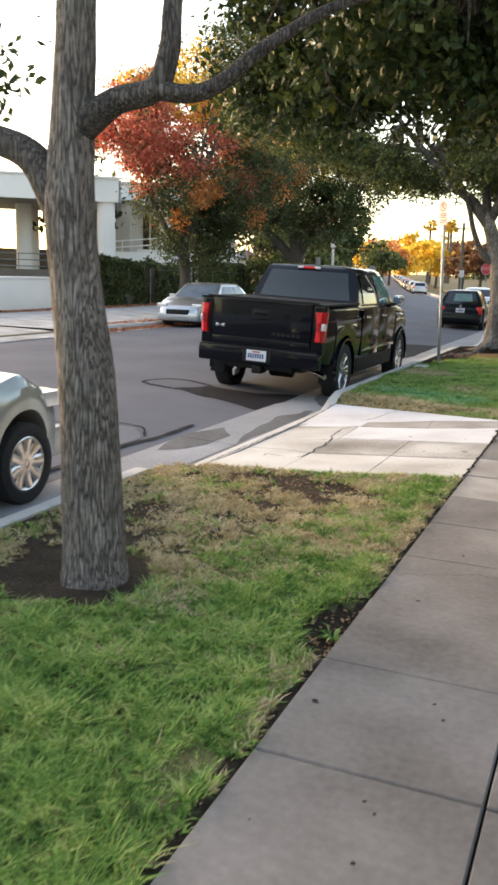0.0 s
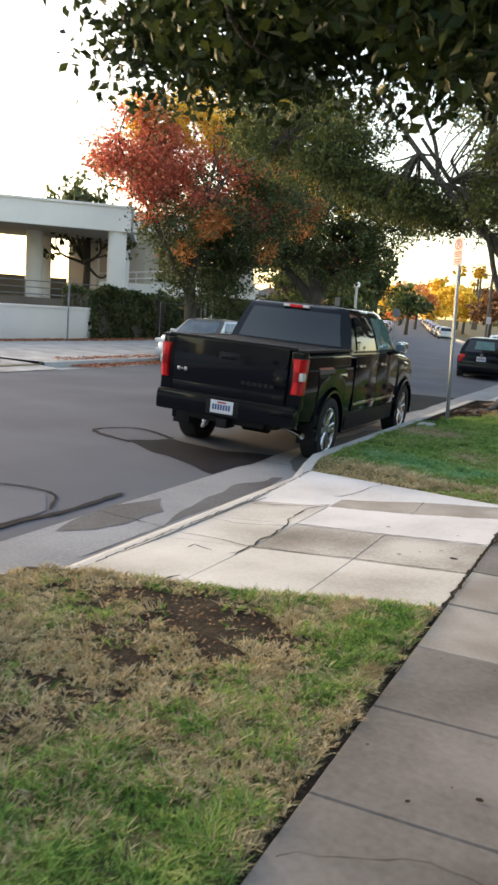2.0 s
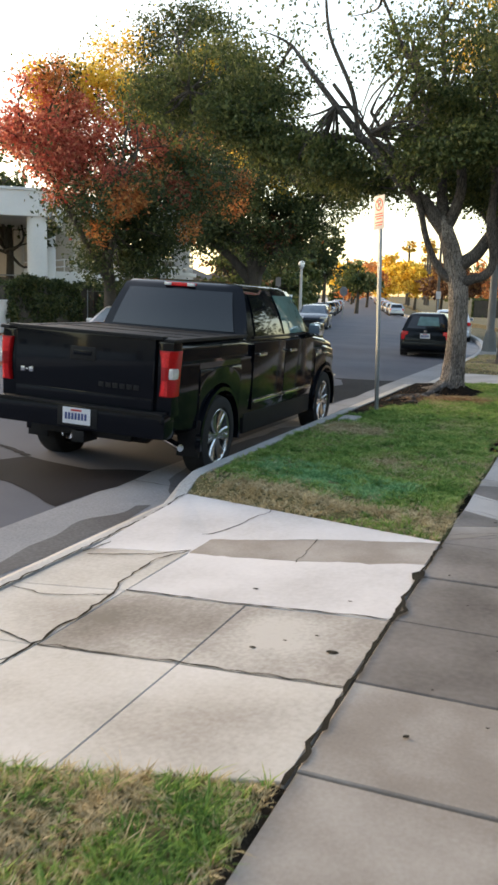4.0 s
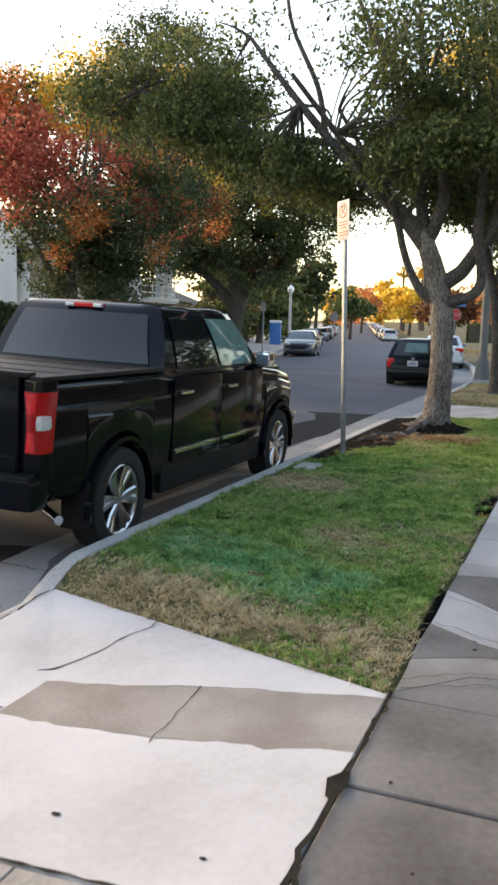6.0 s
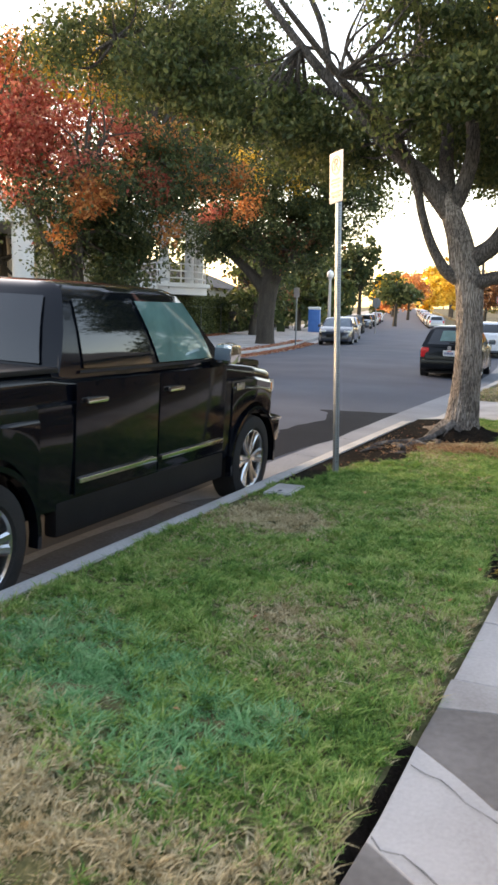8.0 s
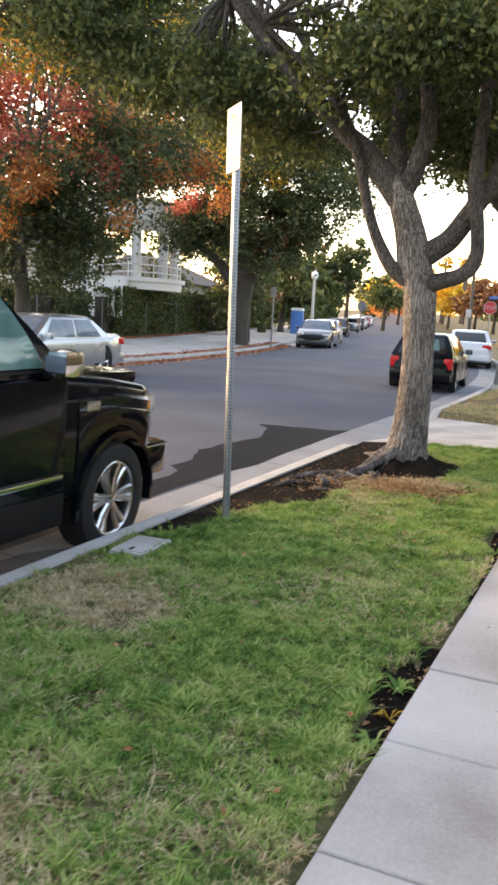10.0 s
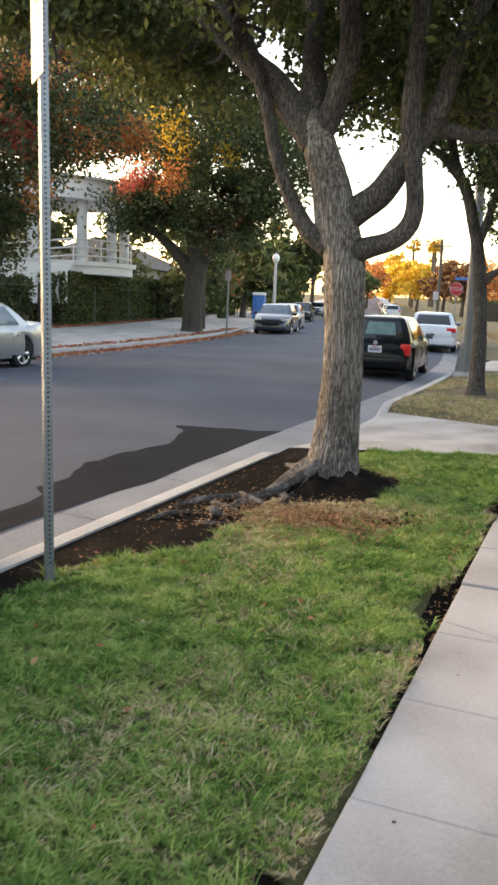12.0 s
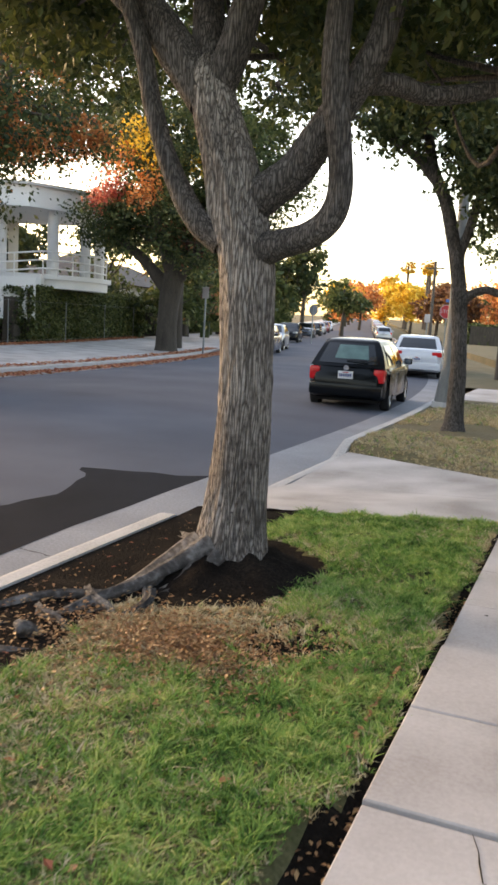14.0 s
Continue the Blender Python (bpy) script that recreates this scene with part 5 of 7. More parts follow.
street_tree("old broad tree with a thick dark trunk and dense crown",
    [(-17.0, 46.4, -0.15, 0.62), (-17.0, 46.4, 0.1, 0.46), (-16.98, 46.4, 1.2, 0.41), (-16.85, 46.4, 2.6, 0.44), (-16.7, 46.4, 3.4, 0.32), (-16.5, 46.5, 5.0, 0.22)],
    [[(-16.9, 46.3, 2.4, 0.3), (-18.0, 46.0, 3.6, 0.22), (-19.2, 45.6, 4.6, 0.12)], [(-16.8, 46.4, 2.6, 0.28), (-15.8, 46.6, 4.0, 0.2), (-14.4, 46.8, 5.2, 0.1)], [(-16.8, 46.4, 2.8, 0.28), (-17.2, 46.0, 4.6, 0.2), (-17.6, 45.6, 6.4, 0.1)]],
    [(-17.0, 46.0, 5.6, 3.0, 2.4, 1.6, 15600), (-19.2, 45.6, 5.2, 1.6, 1.8, 1.2, 7200), (-14.4, 46.4, 5.4, 1.8, 1.8, 1.3, 8160), (-16.4, 46.0, 8.0, 3.2, 2.6, 1.6, 12000), (-12.6, 46.4, 6.6, 1.6, 1.6, 1.2, 5280), (-15.2, 45.4, 4.0, 1.2, 1.0, 0.6, 3120)],
    LEAF_OAK, 0.095, 22, bark=BARK_DARK, seg=24, ridge=0.0, spread=0.4, bough=0.08, grain=0.7,
    tints=[(LEAF_ORANGE, "orange leaves", [(-18.0, 44.0, 6.8, 1.1), (-16.9, 43.8, 6.2, 0.8)]), (LEAF_YELLOW_SUN, "yellow leaves", [(-17.2, 44.0, 7.9, 1.0), (-15.0, 45.4, 7.2, 0.6)]), (LEAF_RED, "red leaves", [(-19.2, 44.6, 6.4, 0.9)])])
street_tree("tall green street tree behind the autumn tree",
    [(-18.2, 49.6, -0.1, 0.4), (-18.2, 49.6, 0.2, 0.28), (-18.2, 49.6, 3.0, 0.24), (-18.0, 49.4, 7.0, 0.18), (-17.6, 49.0, 10.5, 0.1)],
    [[(-18.1, 49.5, 3.4, 0.14), (-16.6, 48.6, 6.6, 0.1), (-15.0, 48.0, 8.6, 0.05)], [(-18.1, 49.5, 3.6, 0.14), (-19.4, 49.0, 7.0, 0.1), (-20.4, 48.6, 9.6, 0.05)]],
    [(-18.2, 48.6, 11.4, 2.7, 2.2, 2.6, 11160), (-15.6, 49.4, 9.2, 1.8, 2.0, 1.0, 4200), (-18.2, 48.6, 7.8, 2.6, 2.0, 1.6, 8280), (-14.2, 48.6, 8.2, 1.8, 1.6, 1.3, 5400), (-20.6, 48.2, 9.2, 1.6, 1.5, 1.6, 4320), (-17.6, 48.0, 12.6, 1.2, 1.6, 1.0, 1400), (-20.0, 48.0, 14.4, 2.4, 2.0, 2.2, 6500), (-21.8, 47.5, 11.6, 1.8, 1.8, 2.4, 4800)],
    LEAF_GREEN, 0.12, 23, bark=BARK_DARK, seg=16, ridge=0.0, spread=0.45, bough=0.06, grain=0.6,
    extra=[([(-15.4, 46.0, 4.6, 1.2, 0.9, 0.8, 700)], LEAF_RUST, "rust-brown leaves")])


# ---- far trees, hedges, palms ----
def far_tree(x, y, h, w, mat, seed, label, low=0.25, size=0.35, n=2600, trunk=0.25):
    r = np.random.default_rng(seed)
    t = thing("tree", on_street(x - bend(y), y), label, "tree", "far trees")
    joined("trunk", [tube([(0, 0, -0.3, trunk * 1.4), (0, 0, 0.4, trunk), (0.1, 0, h * 0.4, trunk * 0.7), (0, 0.1, h * 0.75, trunk * 0.3)], seg=10, n=5)], BARK_DARK, t)
    bl = []
    for _ in range(7):
        a = r.uniform(0, 6.28)
        rr = r.uniform(0.15, 0.6) * w
        bl.append((rr * math.cos(a), rr * math.sin(a), h * r.uniform(low + 0.15, 0.86), w * r.uniform(0.35, 0.55), w * r.uniform(0.35, 0.55), h * r.uniform(0.12, 0.2), int(n / 7)))
    tagged(joined("bough", boughs([(0, 0, h * 0.4)], bl, r, trunk * 0.35), BARK_DARK, t), kind="stuff")
    crown("crown", bl, size, mat, t, r, spread=0.12 * w, grain=2.5 / w)
    return t


# yellow ones carry the gold of low sun in their leaf colour
for i, (x, y, h, w, mat, lab) in enumerate([
        (-31, 94, 9.5, 3.2, LEAF_OAK, "tall dark green tree behind a hedge"), (-28.2, 96, 9.0, 3.0, LEAF_OAK, "tall dark green tree behind a hedge"), (-34.5, 88, 8.5, 3.4, LEAF_OAK, "tall dark green tree behind a hedge"),
        (-27.5, 108, 7.0, 3.4, LEAF_GREEN, "round green street tree in the distance"), (-36.8, 150, 8.0, 4.5, LEAF_ORANGE, "distant orange autumn tree"), (-45, 170, 8, 4.5, LEAF_YELLOW_SUN, "distant autumn tree coloured a sunlit yellow"),
        (-20.5, 128, 7.2, 3.6, LEAF_RUST, "dark rust-brown tree in the distance"), (-17.4, 124, 6.4, 3.6, LEAF_RUST, "dark rust-brown tree in the distance"), (-28.5, 150, 7.0, 3.6, LEAF_YELLOW_SUN, "autumn tree in the distance coloured a bright sunlit yellow"), (-34, 172, 9.0, 4.5, LEAF_YELLOW_SUN, "autumn tree in the distance coloured a bright sunlit yellow"),
        (-10.5, 120, 6.8, 4.2, LEAF_ORANGE, "orange autumn tree behind a clipped hedge"), (-5.5, 122, 7.4, 4.4, LEAF_ORANGE, "orange autumn tree behind a clipped hedge"), (0.5, 118, 8.0, 4.4, LEAF_YELLOW_SUN, "autumn tree coloured a sunlit yellow behind a clipped hedge"),
        (-52, 230, 12, 6, LEAF_YELLOW_SUN, "distant autumn tree coloured a sunlit yellow"), (-76, 300, 13, 8, LEAF_ORANGE, "distant orange autumn tree"), (-92, 330, 15, 8, LEAF_GREEN, "distant broad green street tree"), (-60, 300, 13, 8, LEAF_YELLOW_SUN, "distant autumn tree coloured a sunlit yellow"), (-66, 250, 11, 6, LEAF_ORANGE, "distant orange autumn tree"),
        (-27.5, 40, 8.5, 3.4, LEAF_OAK, "dark tree beside a raised building"), (-30, 52, 8, 3.4, LEAF_OAK, "dark tree behind a raised porch"), (-23.0, 58, 6.5, 3.0, LEAF_GREEN, "green garden tree behind a hedge"), (-26, 66, 7.0, 3.2, LEAF_RUST, "rust-coloured garden tree behind a hedge"), (-40, 60, 9, 5, LEAF_GREEN, "green garden tree behind a house"), (-48, 46, 9, 5, LEAF_GREEN, "green tree behind a raised building"), (-44, 34, 8, 5, LEAF_GREEN, "green tree behind a raised building"),
        (-24.5, 62, 6.0, 3.4, LEAF_OAK, "dark garden tree behind a hedge"), (-27.5, 57, 5.0, 3.2, LEAF_OAK, "dark garden tree behind a hedge"), (-25.5, 72, 6.5, 3.6, LEAF_GREEN, "green garden tree behind a hedge"), (-29, 78, 7.0, 3.8, LEAF_OAK, "dark garden tree behind a hedge"), (-31.5, 64, 7.0, 4.2, LEAF_GREEN, "green garden tree behind a hedge"), (-27.0, 84, 5.5, 2.8, LEAF_GREEN, "green garden tree beside the street"),
        (-100, 390, 15, 10, LEAF_OAK, "dark distant street tree"), (-118, 400, 16, 10, LEAF_GREEN, "green distant street tree"), (-84, 395, 13, 9, LEAF_YELLOW_SUN, "yellow distant street tree"), (-140, 380, 16, 12, LEAF_OAK, "dark distant street tree"), (-66, 360, 14, 10, LEAF_OAK, "dark distant street tree"), (-48, 300, 13, 9, LEAF_RUST, "rust-brown distant garden tree"), (-36, 260, 12, 8, LEAF_OAK, "dark distant garden tree"), (-24, 230, 12, 8, LEAF_ORANGE, "orange distant garden tree"), (-12, 220, 12, 8, LEAF_OAK, "dark distant garden tree"), (-50, 190, 8, 5, LEAF_ORANGE, "orange distant street tree"), (-58, 205, 9, 5, LEAF_OAK, "dark distant street tree"), (-46, 140, 8, 4.5, LEAF_OAK, "dark distant garden tree"), (-40, 122, 8, 4.5, LEAF_GREEN, "green distant garden tree"), (-15, 150, 8, 5, LEAF_OAK, "dark distant garden tree"), (-3, 150, 9, 6, LEAF_YELLOW_SUN, "yellow distant garden tree"),
        (0.8, 46, 6.5, 3.0, LEAF_GREEN, "green garden tree beside the pavement"), (3.5, 58, 7.0, 3.4, LEAF_YELLOW_SUN, "yellow garden tree beyond the pavement"), (6, 34, 7.5, 3.6, LEAF_GREEN, "green garden tree beyond the pavement")]):
    far_tree(x, y, h, w, mat, 100 + i, lab, size=0.22 if y < 70 else (0.35 if y < 160 else 0.6), low=0.0 if (mat is LEAF_OAK and y > 50) or (x < -22 and 55 < y < 85) or y > 180 else 0.28)


def palm(x, y, h, seed):
    r = np.random.default_rng(seed)
    t = thing("palm_tree", on_street(x - bend(y), y), "tall distant fan palm coloured a sunlit gold", "palm tree", "far palms")
    joined("trunk", [tube([(0, 0, -0.2, 0.35), (0.1, 0, h * 0.5, 0.26), (0, 0, h, 0.22)], seg=10, n=6)], BARK, t)
    verts, faces = [], []
    for k in range(44):
        a, up = r.uniform(0, 6.28), r.uniform(-0.9, 0.9)
        d = Vector((math.cos(a), math.sin(a), up)).normalized()
        s = Vector((-d.y, d.x, 0)).normalized()
        o = Vector((0, 0, h))
        for j in range(-4, 5):
            q = o + d * 1.1
            e = q + (d + s * j * 0.22).normalized() * r.uniform(0.9, 1.3) + Vector((0, 0, -0.25 - 0.04 * j * j))
            b = len(verts)
            w = s * 0.19
            verts += [q - w * 0.4, q + w * 0.4, (q + e) / 2 + w, e, (q + e) / 2 - w]
            faces += [(b, b + 1, b + 2, b + 4), (b + 4, b + 2, b + 3, b + 3)]
    faces = [f for f in faces if len(set(f)) == 4]
    # golden evening light is painted into the frond colour
    mesh_object("fronds", [tuple(v) for v in verts], faces, LEAF_YELLOW_SUN, t)


palm(-36.5, 182, 12.0, 1)
palm(-33.4, 186, 12.6, 2)
palm(-31.8, 180, 11.6, 3)
palm(-55, 300, 14, 4)


def hedge(name, x0, x1, y0, y1, h, mat, seed, label, n, size=0.09, along=True, lump=0.1):
    """A clipped hedge: a twiggy core wrapped in leaves."""
    r = np.random.default_rng(seed)
    t = thing(name, pose(0, 0, 0), label, "hedge", "hedges")
    bm = bmesh.new()
    off = (lambda y: bend(y)) if along else (lambda y: bend((y0 + y1) / 2))
    m = max(3, int((y1 - y0) / 2))
    ys = np.linspace(y0, y1, m)
    rows = [[bm.verts.new((x + off(y), y, z + rise(y))) for x, z in ((x0 + 0.12, -0.15), (x0 + 0.12, h - 0.12), (x1 - 0.12, h - 0.12), (x1 - 0.12, -0.15))] for y in ys]
    for a, b in zip(rows, rows[1:]):
        for k in range(3):
            bm.faces.new((a[k], a[k + 1], b[k + 1], b[k]))
    bm.faces.new(rows[0])
    bm.faces.new(rows[-1])
    part("core", bm, BARK_DARK, t, smooth=0)
    side = r.random(n)
    y = r.uniform(y0, y1, n)
    u, z = r.uniform(0, 1, n), r.uniform(-0.05, h, n)
    top = side < 0.35
    x = np.where(top, x0 + u * (x1 - x0), np.where(side < 0.85, x1, x0))
    z = np.where(top, h, z)
    ends = side > 0.93
    y = np.where(ends, np.where(u > 0.5, y0, y1), y)
    x = np.where(ends, r.uniform(x0, x1, n), x)
    c = np.column_stack([x + np.array([off(v) for v in y]), y, z + np.array([rise(v) for v in y])])
    c += r.normal(size=c.shape) * 0.05
    c[:, 2] += np.array([lump * noise.noise((p[0] * 0.9, p[1] * 0.9, seed)) for p in c]) * (z / h)
    c[:, 0] += np.array([lump * noise.noise((p[2] * 1.1, p[1] * 0.7, seed + 4)) for p in c])
    v, f = leaf_cloud(c, size, r, 1.5)
    mesh_object("leaves", v, f, mat, t)
    return t


hedge("hedge", -21.6, -20.5, 44.0, 60, 2.2, HEDGE, 31, "long clipped green hedge behind leaf litter", 26000, 0.1)
hedge("hedge", -22.0, -20.6, 31.0, 36.5, 1.9, LEAF_OAK, 32, "dark overgrown hedge below a raised building", 9000, 0.11, lump=0.5)
hedge("bush", -21.9, -20.7, 38.2, 41.4, 1.9, LEAF_OAK, 33, "dark shaggy bush beside a white ramp", 3600, 0.11, lump=0.5)
hedge("bush", -21.7, -20.9, 43.4, 45.6, 1.9, LEAF_OAK, 38, "dark leafy bush before a white ramp", 2600, 0.11, lump=0.5)
hedge("hedge", -23.2, -21.8, 62, 90, 1.7, HEDGE, 34, "clipped hedge along the far pavement", 12000, 0.16)
hedge("hedge", 4.5, 30, 106, 108, 2.0, HEDGE, 35, "dark clipped hedge with a sunlit top", 9000, 0.22, along=False)
# out of view; added so that the pickup's flank mirrors something dark
hedge("hedge", 2.6, 3.4, -14, 62, 1.9, LEAF_OAK, 36, "added unseen dark hedge that dims reflections on the pickup", 9000, 0.2, along=False)
hedge("bush", -21.8, -20.7, 64.6, 66.6, 1.5, HEDGE, 37, "small yellow-green bush beside the far pavement", 1600, 0.14, lump=0.4)

# ---- vehicles; each stands at its rear end, nose along +y ----
def lerp(table, y):
    """A value read off a table of (place, value)."""
    return float(np.interp(y, [a for a, _ in table], [b for _, b in table]))


def hull(length, half, low, top, plan, axles, arch, base=0.0, crown_h=0.02, crease=0.0):
    """The lower body: cross sections along the length, hollowed over the wheels."""
    ys = set(np.linspace(0, length, 44))
    for a in axles:
        ys |= {a + arch * math.cos(t) for t in np.linspace(0.001, math.pi - 0.001, 17)} | {a - arch - 0.002, a + arch + 0.002}
    ys = sorted(y for y in ys if 0 <= y <= length)
    bm = bmesh.new()
    rows = []
    for y in ys:
        w, zs, zb = half * lerp(plan, y), lerp(top, y), lerp(low, y)
        over = 0.0
        for a in axles:
            if abs(y - a) < arch:
                over = math.sqrt(arch * arch - (y - a) ** 2)
                zb = max(zb, base + over)
        h = zs - zb
        # fuller over the wheels, a crease under the shoulder
        flare = 0.012 if over else 0.0
        sec = [(0, zb), (w * 0.90, zb), (w * 0.985 + flare, zb + 0.02 + 0.1 * min(h, 0.3)), (w + flare, zb + 0.45 * h), (w * 0.995, zb + 0.72 * h), (w * 0.975, zs - 0.07), (w * 0.955, zs - 0.025), (w * 0.92, zs), (w * 0.5, zs + crown_h * 0.8), (0, zs + crown_h)]
        if crease:
            # two folds that catch the sky along the flank
            c = min(crease, zs - 0.10)
            sec[4:6] = [(w * 0.998 + flare, c - 0.095), (w * 0.990 + flare * 0.5, c - 0.075), (w * 0.992 + flare * 0.5, c - 0.02), (w * 0.972, c + 0.004), (w * 0.968, zs - 0.06)]
        rows.append([bm.verts.new((x, y, z)) for x, z in sec] + [bm.verts.new((-x, y, z)) for x, z in sec[-2:0:-1]])
    n = len(rows[0])
    for a, b in zip(rows, rows[1:]):
        for k in range(n):
            bm.faces.new((a[k], a[(k + 1) % n], b[(k + 1) % n], b[k]))
    bm.faces.new(rows[0])
    bm.faces.new(rows[-1][::-1])
    return bm


def cabin(belt, roof, zb, zr, half_b, half_r, crown_h=0.03):
    """The greenhouse between belt (y0, y1) and roof (y0, y1); returns its mesh and its eight corners."""
    b = [(-half_b, belt[0], zb), (half_b, belt[0], zb), (half_b, belt[1], zb), (-half_b, belt[1], zb)]
    t = [(-half_r, roof[0], zr), (half_r, roof[0], zr), (half_r, roof[1], zr), (-half_r, roof[1], zr)]
    bm = bmesh.new()
    n = 8
    rows = []
    # sides rise in five steps and bow slightly outwards
    for u in (0, 0.25, 0.5, 0.75, 0.93, 1.0):
        row = []
        bow = 0.03 * math.sin(math.pi * u)
        for i in range(4):
            p, q = Vector(b[i]).lerp(Vector(t[i]), u), Vector(b[(i + 1) % 4]).lerp(Vector(t[(i + 1) % 4]), u)
            for k in range(n):
                s = k / n
                v = p.lerp(q, s)
                c = Vector((0, (p.y + q.y) / 2, 0))
                out = (0.06 if i in (0, 2) else 0.025) * math.sin(math.pi * s)
                side = {0: Vector((0, -1, 0)), 1: Vector((1, 0, 0)), 2: Vector((0, 1, 0)), 3: Vector((-1, 0, 0))}[i]
                v = v + side * (out + bow) if u < 0.99 else v + side * out
                if u == 1.0:
                    v = Vector((v.x * 0.93, v.y + (0.05 if i == 0 else 0) - (0.05 if i == 2 else 0), v.z))
                if u == 0.93:
                    v.z -= 0.0
                row.append(bm.verts.new(v))
        rows.append(row)
    m = 4 * n
    for a, c in zip(rows, rows[1:]):
        for k in range(m):
            bm.faces.new((a[k], a[(k + 1) % m], c[(k + 1) % m], c[k]))
    top = rows[-1]
    mid = bm.verts.new((0, (roof[0] + roof[1]) / 2, zr + crown_h))
    ring = []
    for v in top:
        ring.append(bm.verts.new(v.co.lerp(mid.co, 0.4) + Vector((0, 0, crown_h * 0.45))))
    for k in range(m):
        bm.faces.new((top[k], top[(k + 1) % m], ring[(k + 1) % m], ring[k]))
        bm.faces.new((ring[k], ring[(k + 1) % m], mid))
    return bm, b, t


def pane(b, t, i, s0, s1, u0, u1, s2=None, s3=None, out=0.012):
    """A curved pane on side i of a cabin, between shares of its width and height."""
    s2, s3 = s0 if s2 is None else s2, s1 if s3 is None else s3
    bm = bmesh.new()
    side = {0: Vector((0, -1, 0)), 1: Vector((1, 0, 0)), 2: Vector((0, 1, 0)), 3: Vector((-1, 0, 0))}[i]
    rows = []
    for u in np.linspace(u0, u1, 5):
        k = (u - u0) / (u1 - u0)
        a, c = s0 + (s2 - s0) * k, s1 + (s3 - s1) * k
        p, q = Vector(b[i]).lerp(Vector(t[i]), u), Vector(b[(i + 1) % 4]).lerp(Vector(t[(i + 1) % 4]), u)
        rows.append([])
        for s in np.linspace(a, c, 9):
            v = p.lerp(q, s) + side * ((0.06 if i in (0, 2) else 0.025) * math.sin(math.pi * s) + 0.03 * math.sin(math.pi * u) + out)
            rows[-1].append(bm.verts.new(v))
    for a, c in zip(rows, rows[1:]):
        for k in range(8):
            bm.faces.new((a[k], a[k + 1], c[k + 1], c[k]))
    return bm


def lathe(profile, seg=40, axis="x"):
    """A ring turned round the x axis from (x, radius) corners."""
    bm = bmesh.new()
    rows = [[bm.verts.new((x, r * math.cos(2 * math.pi * k / seg), r * math.sin(2 * math.pi * k / seg))) for k in range(seg)] for x, r in profile]
    for a, b in zip(rows, rows[1:]):
        for k in range(seg):
            bm.faces.new((a[k], a[(k + 1) % seg], b[(k + 1) % seg], b[k]))
    return bm


def wheel(parent, x, y, r, rim, width, out, spokes, rim_mat=ALLOY, split=True):
    """A wheel at (x, y), its face towards out (+1 or -1): tyre, rim, spokes and hub."""
    w = new("wheel")
    w.parent, w.matrix_basis = parent, pose(x, y, r, 0, 0, 0 if out > 0 else 180)
    h = width / 2
    part("tyre", lathe([(-h * 0.7, rim), (-h * 0.95, rim + 0.02), (-h, (r + rim) / 2), (-h * 0.85, r - 0.012), (-h * 0.5, r), (0, r), (h * 0.5, r), (h * 0.85, r - 0.012), (h, (r + rim) / 2), (h * 0.95, rim + 0.015), (h * 0.8, rim)]), RUBBER, w)
    part("rim", lathe([(h * 0.82, rim + 0.004), (h * 0.86, rim - 0.006), (h * 0.78, rim - 0.022), (h * 0.3, rim - 0.035), (-h * 0.6, rim - 0.03)]), rim_mat, w)
    part("brake_disc", lathe([(0.0, rim * 0.66), (0.012, rim * 0.66), (0.012, 0.02)]), PLASTIC, w)
    for k in range(spokes):
        a = 2 * math.pi * k / spokes
        for d in ((-0.16, 0.16) if split else (0.0,)):
            a0, a1 = a + d * 0.6, a + d
            r0, r1 = rim * 0.16, rim - 0.015
            wd = 0.03 if split else 0.045
            bm = bmesh.new()
            p0, p1 = Vector((0, math.cos(a0) * r0, math.sin(a0) * r0)), Vector((0, math.cos(a1) * r1, math.sin(a1) * r1))
            s = Vector((0, -(p1 - p0).z, (p1 - p0).y)).normalized()
            q = [(p0, h * 0.66, wd * 0.8), (p0.lerp(p1, 0.5), h * 0.62, wd), (p1, h * 0.74, wd * 1.15)]
            rows = [[bm.verts.new((xx, *(c + s * ww)[1:])), bm.verts.new((xx + 0.012, *(c + s * ww * 0.5)[1:])), bm.verts.new((xx + 0.012, *(c - s * ww * 0.5)[1:])), bm.verts.new((xx, *(c - s * ww)[1:])), bm.verts.new((xx - 0.04, *(c - s * ww)[1:])), bm.verts.new((xx - 0.04, *(c + s * ww)[1:]))] for c, xx, ww in q]
            for e, f in zip(rows, rows[1:]):
                for m in range(6):
                    bm.faces.new((e[m], e[(m + 1) % 6], f[(m + 1) % 6], f[m]))
            part("spoke", bm, rim_mat, w, smooth=30)
    part("hub", lathe([(h * 0.5, rim * 0.24), (h * 0.70, rim * 0.22), (h * 0.76, rim * 0.12), (h * 0.77, 0.001)], 20), rim_mat, w)
    return w


def plate(parent, y, z, front=False, x=0.0):
    """A number plate with its writing as plain bars."""
    s = 1 if front else -1
    p = part("number_plate", box(x - 0.152, x + 0.152, y - 0.006, y + 0.006, z - 0.076, z + 0.076, 0.004), PLATE, parent, "white number plate")
    bm = bmesh.new()
    for k in range(7):
        a = x - 0.125 + k * 0.036
        box(a, a + 0.024, y + s * 0.008 - 0.001, y + s * 0.008 + 0.001, z - 0.035, z + 0.028, bm=bm)
    part("characters", bm, INK_BLUE, p)
    part("heading", box(x - 0.06, x + 0.06, y + s * 0.008 - 0.001, y + s * 0.008 + 0.001, z + 0.043, z + 0.062), SIGN_RED, p)
    return p


